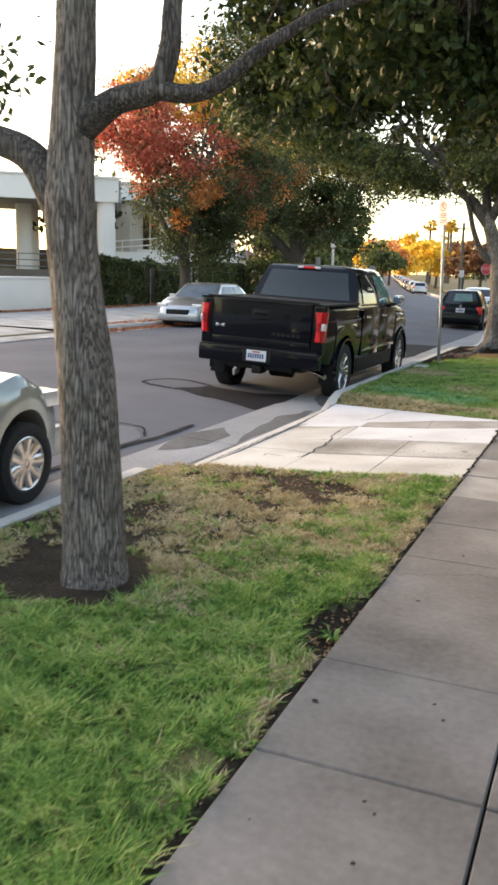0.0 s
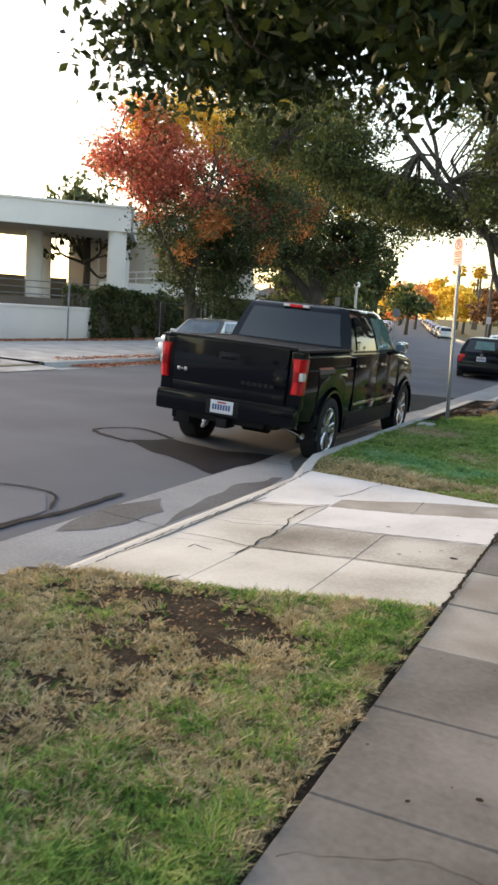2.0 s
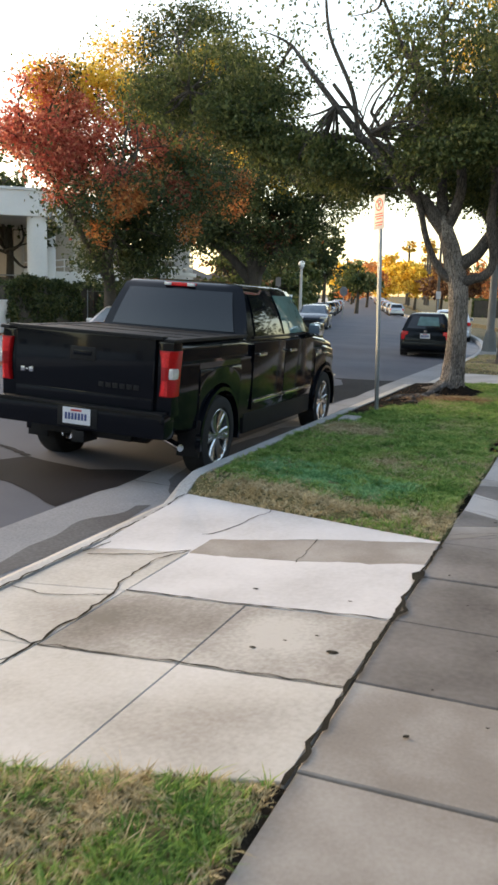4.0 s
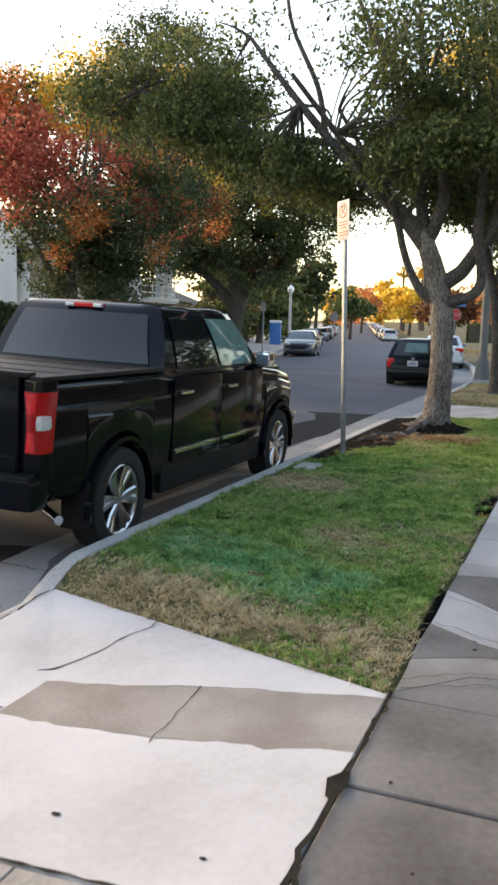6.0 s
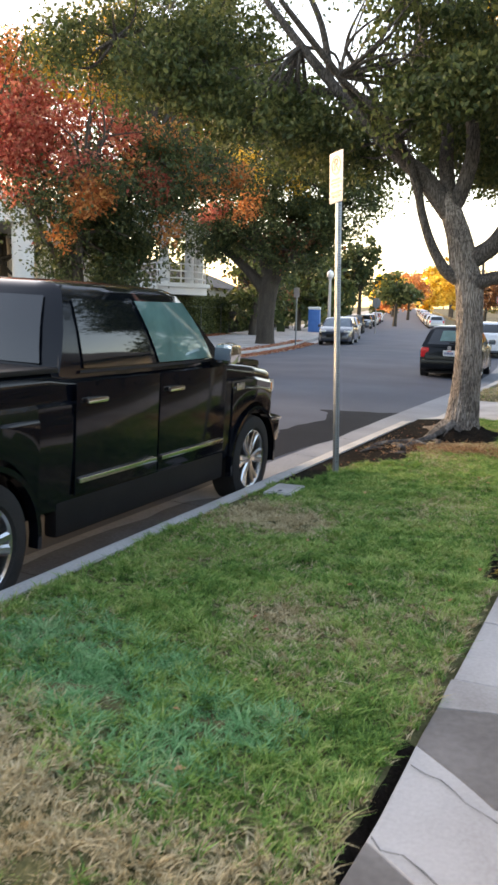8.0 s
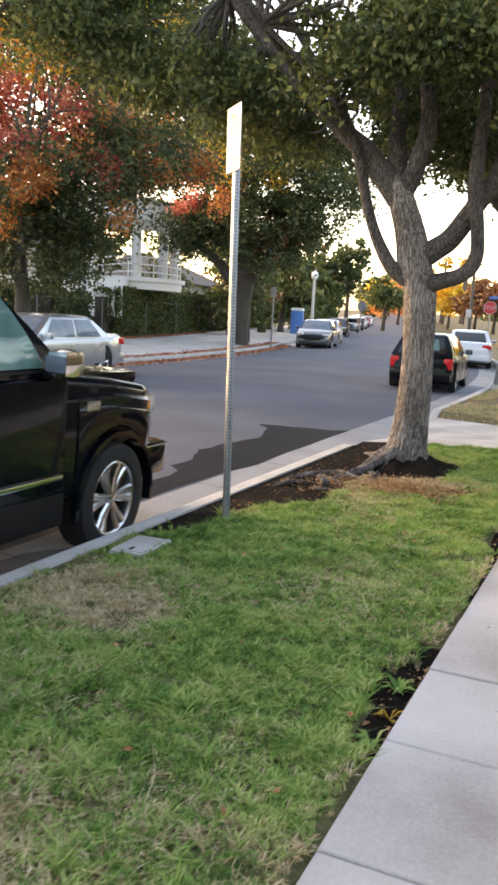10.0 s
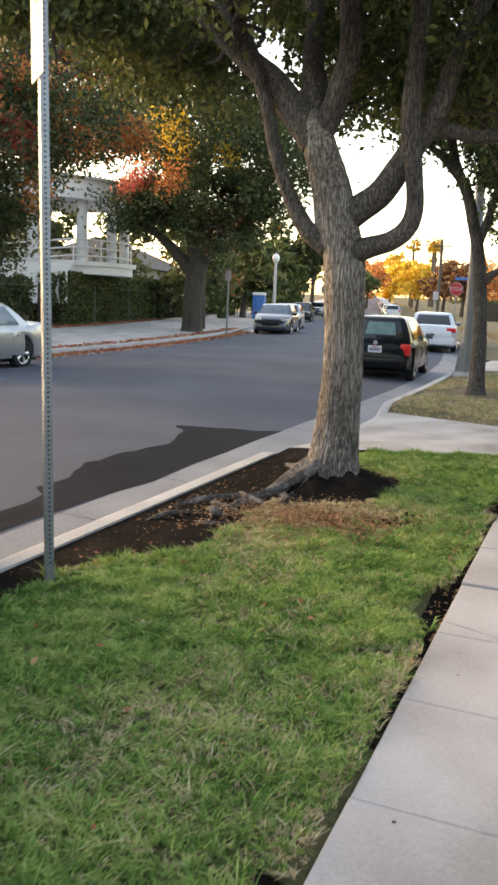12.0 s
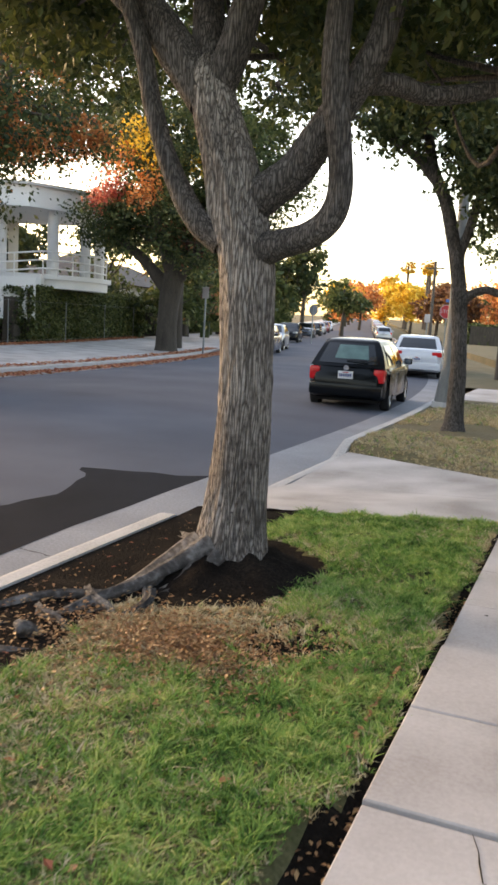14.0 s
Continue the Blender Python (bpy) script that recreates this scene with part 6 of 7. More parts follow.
# ---- the pickup ----
def tail_shell(s, z0, z1, y0, inset):
    """A tail lamp that is narrower at its foot, bows out and wraps round the corner."""
    bm = bmesh.new()
    rows = []
    for z in np.linspace(z0, z1, 7):
        u = (z - 0.89) / 0.41
        inner = 0.812 - 0.012 * u + 0.022 * math.sin(math.pi * u) + inset
        outer = 0.944 - 0.012 * (1 - u) - inset * 0.6 + 0.006
        bow = 0.018 * math.sin(math.pi * u)
        ring_ = [(inner, y0 + 0.06), (inner + 0.012, y0 - bow * 0.5), ((inner + outer) / 2, y0 - 0.012 - bow), (outer - 0.03, y0 - 0.004 - bow), (outer, y0 + 0.03), (outer + 0.014, y0 + 0.12 - inset), (outer + 0.008, y0 + 0.20 - 2 * inset + 0.03 * u), (inner + 0.05, y0 + 0.18)]
        rows.append([bm.verts.new((s * x, y, z)) for x, y in ring_])
    for p, q in zip(rows, rows[1:]):
        for k in range(8):
            bm.faces.new((p[k], p[(k + 1) % 8], q[(k + 1) % 8], q[k]))
    bm.faces.new(rows[0])
    bm.faces.new(rows[-1][::-1])
    return bm


def pickup():
    t = thing("pickup_truck", pose(-4.65, 11.12, -0.21, -0.2, 2.2, 0.3) @ Matrix.Diagonal((1, 1, 1.027, 1)), "glossy black crew-cab pickup truck parked at the kerb", "truck")
    half, ra, fa, wr = 1.0, 1.25, 4.95, 0.41
    low = [(0, 0.62), (0.3, 0.52), (1.0, 0.50), (2.0, 0.46), (4.2, 0.46), (5.3, 0.42), (5.81, 0.55)]
    top = [(0.0, 0.70), (0.075, 0.72), (0.08, 1.36), (0.2, 1.372), (1.95, 1.375), (2.1, 1.34), (4.2, 1.335), (4.35, 1.33), (5.0, 1.27), (5.5, 1.20), (5.68, 1.10), (5.8, 0.92)]
    plan = [(0.08, 0.915), (0.16, 0.935), (0.5, 0.965), (1.25, 0.995), (2.0, 0.985), (4.2, 0.985), (4.95, 1.0), (5.4, 0.96), (5.65, 0.86), (5.8, 0.72)]
    body = hull(5.81, half, low, [(a, b) for a, b in top], plan, (ra, fa), 0.50, 0.40, crease=1.19)
    # keep the rear of the body behind the tailgate's plane
    for v in body.verts:
        if v.co.y < 0.1:
            v.co.y = 0.1
    bmesh.ops.remove_doubles(body, verts=body.verts, dist=0.0005)
    body = part("body", body, BLACK_PAINT, t)
    # bed: rails, cover
    for s in (-1, 1):
        part("bed_rail", box(s * 0.90 - 0.055, s * 0.90 + 0.055, 0.06, 1.98, 1.372, 1.405, 0.012), PLASTIC, t, "black plastic bed rail cap")
    part("bed_cover", box(-0.875, 0.875, 0.16, 1.97, 1.37, 1.397, 0.006), PLASTIC, t, "flat black soft bed cover")
    for y in (0.62, 1.08, 1.54):
        part("cover_seam", box(-0.87, 0.87, y - 0.012, y + 0.012, 1.396, 1.402, 0.003), PLASTIC, t)
    # tailgate
    gate = part("tailgate", box(-0.765, 0.765, 0.055, 0.13, 0.72, 1.40, 0.02), BLACK_PAINT, t)
    part("top_cap", box(-0.84, 0.84, 0.04, 0.17, 1.39, 1.425, 0.012), PLASTIC, gate)
    part("handle_recess", box(-0.14, 0.14, 0.045, 0.07, 1.14, 1.27, 0.015), PLASTIC, gate)
    part("handle", box(-0.10, 0.10, 0.035, 0.06, 1.19, 1.235, 0.008), BLACK_PAINT, gate)
    part("lower_step", box(-0.755, 0.755, 0.046, 0.07, 0.74, 0.86, 0.012), BLACK_PAINT, gate)
    for k in range(6):
        part("badge_letter", box(0.18 + k * 0.075, 0.235 + k * 0.075, 0.048, 0.058, 0.92, 0.965, 0.002), PLASTIC, gate)
    for x0, x1, z0, z1 in ((-0.70, -0.655, 0.985, 1.03), (-0.645, -0.615, 1.0, 1.015), (-0.605, -0.56, 0.985, 1.03)):
        part("drive_badge", box(x0, x1, 0.046, 0.058, z0, z1, 0.003), CHROME, gate, "small chrome badge")
    # corner posts and lamps
    for s in (-1, 1):
        lampbase = part("tail_light", tail_shell(s, 0.89, 1.30, 0.050, 0.0), LAMP_DARK, t, "tall red tail light")
        part("brake_lens", tail_shell(s, 1.155, 1.29, 0.043, 0.012), LAMP_RED, lampbase, "bright red upper lens")
        part("turn_lens", tail_shell(s, 0.90, 1.035, 0.043, 0.012), LAMP_RED, lampbase, "bright red lower lens")
        part("reversing_lamp", box(s * 0.905 - 0.052, s * 0.905 + 0.060, 0.036, 0.20, 1.045, 1.15, 0.035), LAMP_CLEAR, lampbase, "clear reversing lens")
        part("corner_post", box(s * 0.86 - 0.08, s * 0.86 + 0.08, 0.09, 0.32, 0.70, 1.378, 0.025), BLACK_PAINT, t)
    # bumper
    bump = part("rear_bumper", box(-0.93, 0.93, -0.04, 0.24, 0.50, 0.735, 0.05), BLACK_PAINT, t)
    part("step_pad", box(-0.90, 0.90, -0.05, 0.10, 0.725, 0.745, 0.006), PLASTIC, bump)
    part("plate_recess", box(-0.22, 0.22, -0.048, 0.0, 0.53, 0.71, 0.01), PLASTIC, bump)
    plate(bump, -0.055, 0.63)
    part("tow_hitch", box(-0.07, 0.07, -0.02, 0.3, 0.38, 0.49, 0.01), PLASTIC, t)
    part("tow_bar", box(-0.5, 0.5, 0.16, 0.26, 0.42, 0.5, 0.02), PLASTIC, t)
    part("exhaust_pipe", rod((0.95, 0.36, 0.40), (0.62, 0.62, 0.45), 0.036, seg=16), CHROME, t, "chrome exhaust tip")
    # underbody
    part("chassis", box(-0.62, 0.62, 0.3, 5.4, 0.42, 0.62, 0.03), PLASTIC, t)
    part("rear_axle", rod((-0.8, ra, 0.42), (0.8, ra, 0.42), 0.06), PLASTIC, t)
    part("differential", rod((-0.17, ra, 0.40), (0.17, ra, 0.40), 0.17, seg=20), PLASTIC, t)
    # cab
    bm, b, tt = cabin((2.02, 4.42), (2.28, 3.72), 1.325, 1.915, 0.925, 0.73, 0.03)
    cab = part("cab", bm, BLACK_PAINT, t)
    part("rear_window", pane(b, tt, 0, 0.07, 0.93, 0.15, 0.86), GLASS, cab, "tinted rear window")
    part("windscreen", pane(b, tt, 2, 0.06, 0.94, 0.08, 0.90), GLASS_BLUE, cab)
    for i in (1, 3):
        f = (lambda s: s) if i == 1 else (lambda s: 1 - s)
        part("rear_side_window", pane(b, tt, i, f(0.10), f(0.47), 0.10, 0.84, f(0.05), f(0.47)), GLASS, cab)
        part("front_side_window", pane(b, tt, i, f(0.51), f(0.90), 0.10, 0.84, f(0.51), f(0.99)), GLASS_PALE_REFLECT if i == 1 else GLASS, cab, "door window coloured with a pale green reflection" if i == 1 else "")
        part("window_trim", pane(b, tt, i, f(0.08), f(0.92), 0.05, 0.085, out=0.016), PLASTIC, cab)
    third = part("brake_light", box(-0.19, 0.19, 2.175, 2.25, 1.865, 1.905, 0.012), LAMP_RED, cab, "red high brake light")
    for s in (-1, 1):
        part("cargo_lens", box(s * 0.145 - 0.045, s * 0.145 + 0.045, 2.168, 2.22, 1.868, 1.902, 0.008), LAMP_CLEAR, third)
    for s in (-1, 1):
        # roof drip rail catching the light
        part("roof_rail", rod((s * 0.90, 2.06, 1.40), (s * 0.715, 2.30, 1.90), 0.012), BLACK_PAINT, cab)
        x = s * 0.985
        for y0, y1 in ((2.12, 3.16), (3.18, 4.30)):
            d = part("door", box(min(x, x + s * 0.012), max(x, x + s * 0.012), y0, y1, 0.58, 1.31, 0.006), BLACK_PAINT, t)
            hx = x + s * 0.022
            part("handle", box(min(hx, hx + s * 0.035), max(hx, hx + s * 0.035), y0 + 0.08, y0 + 0.30, 1.17, 1.205, 0.012), CHROME, d, "chrome door handle")
            part("sill_trim", box(min(hx - s * 0.012, hx + s * 0.01), max(hx - s * 0.012, hx + s * 0.01), y0 + 0.03, y1 - 0.03, 0.658, 0.692, 0.006), CHROME, d, "thin chrome side moulding")
        part("sill", box(s * 0.93 - 0.05, s * 0.93 + 0.05, 1.95, 4.35, 0.33, 0.56, 0.03), PLASTIC, t)
        part("fuel_or_badge", box(min(x, x + s * 0.02), max(x, x + s * 0.02), 4.52, 4.68, 1.085, 1.15, 0.004), ALLOY, t, "small grey fender badge")
        for a in (ra, fa):
            bm = bmesh.new()
            arc = [(a + 0.51 * math.cos(k), 0.40 + 0.51 * math.sin(k)) for k in np.linspace(-0.15, math.pi + 0.15, 24)]
            inn = [(a + 0.475 * math.cos(k), 0.40 + 0.475 * math.sin(k)) for k in np.linspace(-0.15, math.pi + 0.15, 24)]
            xx = s * 1.005
            rows = [[bm.verts.new((xx + s * 0.014, *p)), bm.verts.new((xx + s * 0.014, *q)), bm.verts.new((xx - s * 0.06, *q)), bm.verts.new((xx - s * 0.04, *p))] for p, q in zip(arc, inn)]
            for e, g in zip(rows, rows[1:]):
                for k in range(4):
                    bm.faces.new((e[k], e[(k + 1) % 4], g[(k + 1) % 4], g[k]))
            part("wheel_arch", bm, BLACK_PAINT, t)
            wheel(t, s * 0.875, a, wr, 0.275, 0.27, s, 6)
        part("mud_flap", box(s * 0.88 - 0.12, s * 0.88 + 0.12, ra - 0.50, ra - 0.47, 0.26, 0.62, 0.006), PLASTIC, t)
        m = part("mirror", box(s * 1.07 - 0.09, s * 1.07 + 0.09, 4.05, 4.27, 1.335, 1.515, 0.085), CHROME, t, "chrome door mirror")
        part("mirror_arm", box(s * 0.97 - 0.06, s * 0.97 + 0.06, 4.10, 4.20, 1.32, 1.38, 0.015), PLASTIC, m)
        part("mirror_glass", box(s * 1.07 - 0.07, s * 1.07 + 0.07, 4.044, 4.054, 1.375, 1.475, 0.003), GLASS_BLUE, m)
        hl = part("headlight", box(s * 0.755 - 0.165, s * 0.755 + 0.165, 5.25, 5.60, 0.98, 1.125, 0.06), LAMP_CLEAR, t, "clear headlight")
        part("indicator", box(s * 0.915 - 0.04, s * 0.915 + 0.04, 5.27, 5.46, 1.0, 1.10, 0.035), LAMP_AMBER, hl, "amber corner lens")
        part("bumper_trim", box(s * 0.785 - 0.12, s * 0.785 + 0.12, 5.5, 5.868, 0.69, 0.712, 0.01), CHROME, t, "thin chrome bumper strip")
    part("grille", box(-0.58, 0.58, 5.62, 5.80, 0.80, 1.08, 0.03), CHROME, t)
    part("front_bumper", box(-0.90, 0.90, 5.42, 5.86, 0.46, 0.74, 0.07), BLACK_PAINT, t)
    part("bonnet", box(-0.78, 0.78, 4.45, 5.5, 1.20, 1.30, 0.05), BLACK_PAINT, t)
    # the tail overhangs the rear wheels by little
    for ob in t.children_recursive:
        if ob.type == "MESH" and ob.name.split(".")[0] not in ("tyre", "rim", "spoke", "hub", "brake_disc"):
            for v in ob.data.vertices:
                if v.co.y < 0.75:
                    v.co.y += 0.16 * (1 - v.co.y / 0.75)
    return t


pickup()


# ---- passenger cars ----
def car(name, m, label, paint, length, width, height, belt, hood, deck, cab, roof, axles, r, glass=GLASS, group="parked cars", spokes=5, tail=LAMP_RED, rear_glass=None, tall_lamps=False, taper=0.72):
    """A car from its main lengths: cab and roof are (rear, front) of the glass house at belt and roof."""
    t = thing(name, m, label, "car", group)
    h = width / 2
    low = [(0, 0.34), (0.25, 0.22), (length - 0.3, 0.20), (length, 0.32)]
    top = [(0, deck - 0.22), (0.06, deck - 0.06), (0.2, deck), (cab[0] + 0.2, belt), (cab[1] - 0.1, belt), (cab[1] + 0.2, hood + 0.05), (length - 0.45, hood - 0.07), (length - 0.12, hood - 0.22), (length, 0.48)]
    plan = [(0, 0.78), (0.12, 0.90), (0.5, 0.98), (axles[0], 1.0), (axles[1], 1.0), (length - 0.5, 0.94), (length - 0.15, 0.82), (length, 0.66)]
    part("body", hull(length, h, low, top, plan, axles, r + 0.055, r), paint, t)
    bm, b, tt = cabin(cab, roof, belt - 0.02, height - 0.03, h * 0.92, h * taper, 0.03)
    g = part("cabin", bm, paint, t)
    part("rear_window", pane(b, tt, 0, 0.09, 0.91, 0.12, 0.86), glass, g)
    if rear_glass:
        # a paler pane paints the light showing in the rear window
        part("window_reflection", pane(b, tt, 0, 0.30, 0.80, 0.30, 0.80, out=0.016), rear_glass, g, "pane coloured as pale green light seen through the glass")
    part("windscreen", pane(b, tt, 2, 0.06, 0.94, 0.08, 0.90), glass, g)
    for i in (1, 3):
        f = (lambda s: s) if i == 1 else (lambda s: 1 - s)
        part("rear_side_window", pane(b, tt, i, f(0.13), f(0.47), 0.10, 0.84, f(0.10), f(0.47)), glass, g)
        part("front_side_window", pane(b, tt, i, f(0.51), f(0.88), 0.10, 0.84, f(0.51), f(0.94)), glass, g)
    part("underside", box(-h * 0.8, h * 0.8, 0.3, length - 0.3, 0.16, 0.34, 0.02), PLASTIC, t)
    for s in (-1, 1):
        if tall_lamps:
            part("tail_light", box(s * h * 0.79 - 0.11, s * h * 0.79 + 0.11, 0.015, 0.36, deck - 0.34, deck - 0.07, 0.05), tail, t, "red tail light")
        else:
            part("tail_light", box(s * h * 0.74 - 0.17, s * h * 0.74 + 0.17, 0.01, 0.26, deck - 0.25, deck - 0.09, 0.04), tail, t, "red tail light")
        part("headlight", box(s * h * 0.70 - 0.17, s * h * 0.70 + 0.17, length - 0.46, length - 0.10, hood - 0.26, hood - 0.13, 0.045), LAMP_CLEAR, t, "clear headlight")
        mr = part("mirror", box(s * (h + 0.06) - 0.09, s * (h + 0.06) + 0.09, cab[1] - 0.42, cab[1] - 0.30, belt, belt + 0.14, 0.035), paint, t)
        part("mirror_glass", box(s * (h + 0.06) - 0.07, s * (h + 0.06) + 0.07, cab[1] - 0.426, cab[1] - 0.418, belt + 0.02, belt + 0.12, 0.01), GLASS_BLUE, mr)
        for y0, y1 in ((cab[0] + 0.32, (cab[0] + cab[1]) / 2 - 0.02), ((cab[0] + cab[1]) / 2, cab[1] - 0.25)):
            x = s * h * 0.985
            d = part("door", box(min(x, x + s * 0.016), max(x, x + s * 0.016), y0, y1, 0.32, belt - 0.12, 0.008), paint, t)
            part("handle", box(min(x + s * 0.012, x + s * 0.04), max(x + s * 0.012, x + s * 0.04), y0 + 0.06, y0 + 0.24, belt - 0.19, belt - 0.16, 0.01), paint, d)
        for a in axles:
            wheel(t, s * (h - 0.10), a, r, r * 0.66, 0.2, s, spokes, split=False)
    part("rear_bumper", box(-h * 0.9, h * 0.9, -0.05, 0.24, 0.30, 0.54, 0.06), paint, t)
    part("front_bumper", box(-h * 0.80, h * 0.80, length - 0.26, length + 0.02, 0.24, 0.50, 0.07), paint, t)
    part("grille", box(-h * 0.45, h * 0.45, length - 0.14, length + 0.03, 0.44, 0.60, 0.03), PLASTIC, t)
    plate(t, -0.06, 0.72 if tall_lamps else 0.66)
    return t


def small_hatch(m, label, paint, glass=GLASS, **k):
    return car("hatchback", m, label, paint, 3.8, 1.66, 1.45, 0.90, 0.92, 0.93, (0.10, 2.95), (0.50, 2.2), (0.70, 3.1), 0.30, glass=glass, tall_lamps=True, taper=0.64, **k)


def hatchback(m, label, paint, glass=GLASS, **k):
    return car("hatchback", m, label, paint, 3.95, 1.78, 1.45, 0.93, 0.95, 0.98, (0.14, 3.0), (0.66, 2.2), (0.72, 3.22), 0.315, glass=glass, tall_lamps=True, **k)


def saloon(m, label, paint, glass=GLASS, **k):
    return car("saloon_car", m, label, paint, 4.65, 1.80, 1.45, 0.92, 0.92, 1.0, (0.62, 3.55), (1.35, 2.75), (0.98, 3.72), 0.325, glass=glass, **k)


# the tail of the silver car by the first tree; a black hatchback and a white saloon further on
hatchback(pose(-4.84, 1.92, -0.20), "pale silver hatchback with steel wheel covers at the kerb", PALE_PAINT, spokes=9)
HATCH = (-5.05, 31.6)
hb = small_hatch(pose(HATCH[0], HATCH[1], -0.20, 0, 0, 4.6), "black hatchback with red tail lights parked at the kerb", DARK_PAINT, rear_glass=GLASS_PALE_REFLECT)
part("rear_badge", rod((0, -0.035, 0.86), (0, 0.0, 0.86), 0.055, seg=20), CHROME, hb, "round chrome badge")
part("rear_wiper", box(-0.02, 0.42, 0.06, 0.08, 1.0, 1.02, 0.004), PLASTIC, hb)
saloon(pose(-6.1, 43.9, -0.19, 0, 0, 9.5), "white saloon car with red tail lights at the kerb", WHITE_PAINT)
# across the road, noses towards the walk
saloon(pose(-12.85, 29.1, -0.20, 0, 0, 180), "silver saloon car parked at the far kerb", SILVER_PAINT, GLASS_BLUE)
saloon(pose(-15.9, 54.9, -0.20, 0, 0, 180 + 13), "dark slate-blue saloon car parked at the far kerb", BLUE_PAINT, GLASS_BLUE)
hatchback(pose(-17.6, 60.6, -0.20, 0, 0, 180 + 15), "grey hatchback parked behind a dark saloon", SILVER_PAINT, GLASS)
PAINTS = [(SILVER_PAINT, "silver"), (DARK_PAINT, "black"), (WHITE_PAINT, "white"), (BLUE_PAINT, "slate-blue"), (DARK_PAINT, "black"), (SILVER_PAINT, "silver"), (RED_PAINT, "red"), (WHITE_PAINT, "white")]
made = {}


def far_car(x, y, turn, kind, k):
    """A parked car far down the street; alike ones share their meshes."""
    paint, word = PAINTS[k % len(PAINTS)]
    m = on_street(x, y, -0.18, turn)
    if (kind, word) in made:
        copy_thing(made[kind, word], m)
    else:
        made[kind, word] = (hatchback if kind else saloon)(m, word + (" hatchback" if kind else " saloon car") + " parked in a row down the street", paint, group="cars down the street")


for k in range(16):
    far_car(-4.75, 103 + k * 6.3 + (k % 3) * 0.4, 0, (k * 5) % 3 == 0, k)
far_car(-12.6, 77, 180, True, 1)
for k in range(5):
    far_car(-12.7, 96 + k * 11.0, 180, k % 2, k + 3)

# ---- signs, posts, lamps ----
def perforated_post(parent, h, w=0.045):
    """A square steel post with a row of holes on each face."""
    part("post", box(-w / 2, w / 2, -w / 2, w / 2, -0.3, h, 0.004), GALV, parent)
    bm = bmesh.new()
    for k in range(int(h / 0.0254)):
        z = 0.05 + k * 0.0254
        if z > h - 0.03:
            break
        for a in range(4):
            m = pose(0, 0, z, 0, 0, 90 * a) @ pose(0, -w / 2 - 0.0008, 0, 90)
            bmesh.ops.create_circle(bm, cap_ends=True, segments=8, radius=0.0062, matrix=m)
    tagged(part("perforation", bm, INK, parent, smooth=0), kind="stuff")


def ring(r0, r1, y, seg=40, bm=None, cx=0.0, cz=0.0):
    bm = bm or bmesh.new()
    for k in range(seg):
        a, b = 2 * math.pi * k / seg, 2 * math.pi * (k + 1) / seg
        quad(bm, [(cx + r0 * math.cos(a), y, cz + r0 * math.sin(a)), (cx + r1 * math.cos(a), y, cz + r1 * math.sin(a)), (cx + r1 * math.cos(b), y, cz + r1 * math.sin(b)), (cx + r0 * math.cos(b), y, cz + r0 * math.sin(b))])
    return bm


def letters(name, text, size, m, mat, parent):
    c = bpy.data.curves.new(name, "FONT")
    c.body, c.size, c.align_x, c.align_y, c.extrude = text, size, "CENTER", "CENTER", 0.0008
    c.materials.append(mat)
    ob = new(name, c)
    ob.parent, ob.matrix_basis = parent, m
    return ob


sign = thing("parking_sign", pose(-3.0, 16.62, 0.06, 0, -2.9, -41), "white no-parking sign on a perforated steel post", "sign")
perforated_post(sign, 2.98)
board = part("board", box(-0.125, 0.125, -0.031, -0.0265, 2.54, 3.01, 0.0015), SIGN_WHITE, sign)
letters("letter", "P", 0.16, pose(0, -0.0325, 2.885, 90), INK, board)
part("red_ring", ring(0.070, 0.090, -0.0345, cz=2.885), SIGN_RED, board, smooth=0)
bm = bmesh.new()
quad(bm, [(-0.062, -0.0350, 2.939), (-0.050, -0.0350, 2.952), (0.062, -0.0350, 2.831), (0.050, -0.0350, 2.818)])
part("red_slash", bm, SIGN_RED, board, smooth=0)
bm = bmesh.new()
for z, w in ((2.755, 0.085), (2.722, 0.095), (2.688, 0.066), (2.635, 0.09), (2.60, 0.075)):
    box(-w, w, -0.0335, -0.031, z - 0.009, z + 0.009, bm=bm)
part("writing", bm, SIGN_RED, board)
for z in (2.57, 2.985):
    part("bolt", rod((0, -0.036, z), (0, -0.026, z), 0.007, seg=8), GALV, board)

cover = thing("meter_cover", pose(-3.1, 15.55, 0.016, 0, 0, 4), "pale concrete water meter cover in the grass", "utility cover")
part("lid", box(-0.10, 0.10, -0.18, 0.18, -0.06, 0.012, 0.008), CONCRETE_LIGHT, cover)
part("collar", box(-0.125, 0.125, -0.205, 0.205, -0.08, 0.004, 0.008), KERB, cover)
part("lifting_slot", box(-0.015, 0.015, -0.16, -0.10, 0.0, 0.0135), INK, cover)

lamp = thing("street_lamp", pose(-3.14, 32.3, 0), "tall grey concrete street lamp post on the verge", "street lamp")
part("base", rod((0, 0, -0.1), (0, 0, 0.10), 0.30, 0.28, 8), GREY_WALL, lamp)
part("pedestal", rod((0, 0, 0.10), (0, 0, 0.75), 0.24, 0.15, 8), POST, lamp)
part("post", rod((0, 0, 0.75), (0, 0, 7.6), 0.125, 0.075, 16), POST, lamp)
part("arm", rod((0, 0, 7.4), (-1.8, 0, 7.9), 0.04, 0.03, 10), POST, lamp)
part("lamp_head", box(-2.4, -1.7, -0.12, 0.12, 7.82, 7.98, 0.04), POST, lamp)


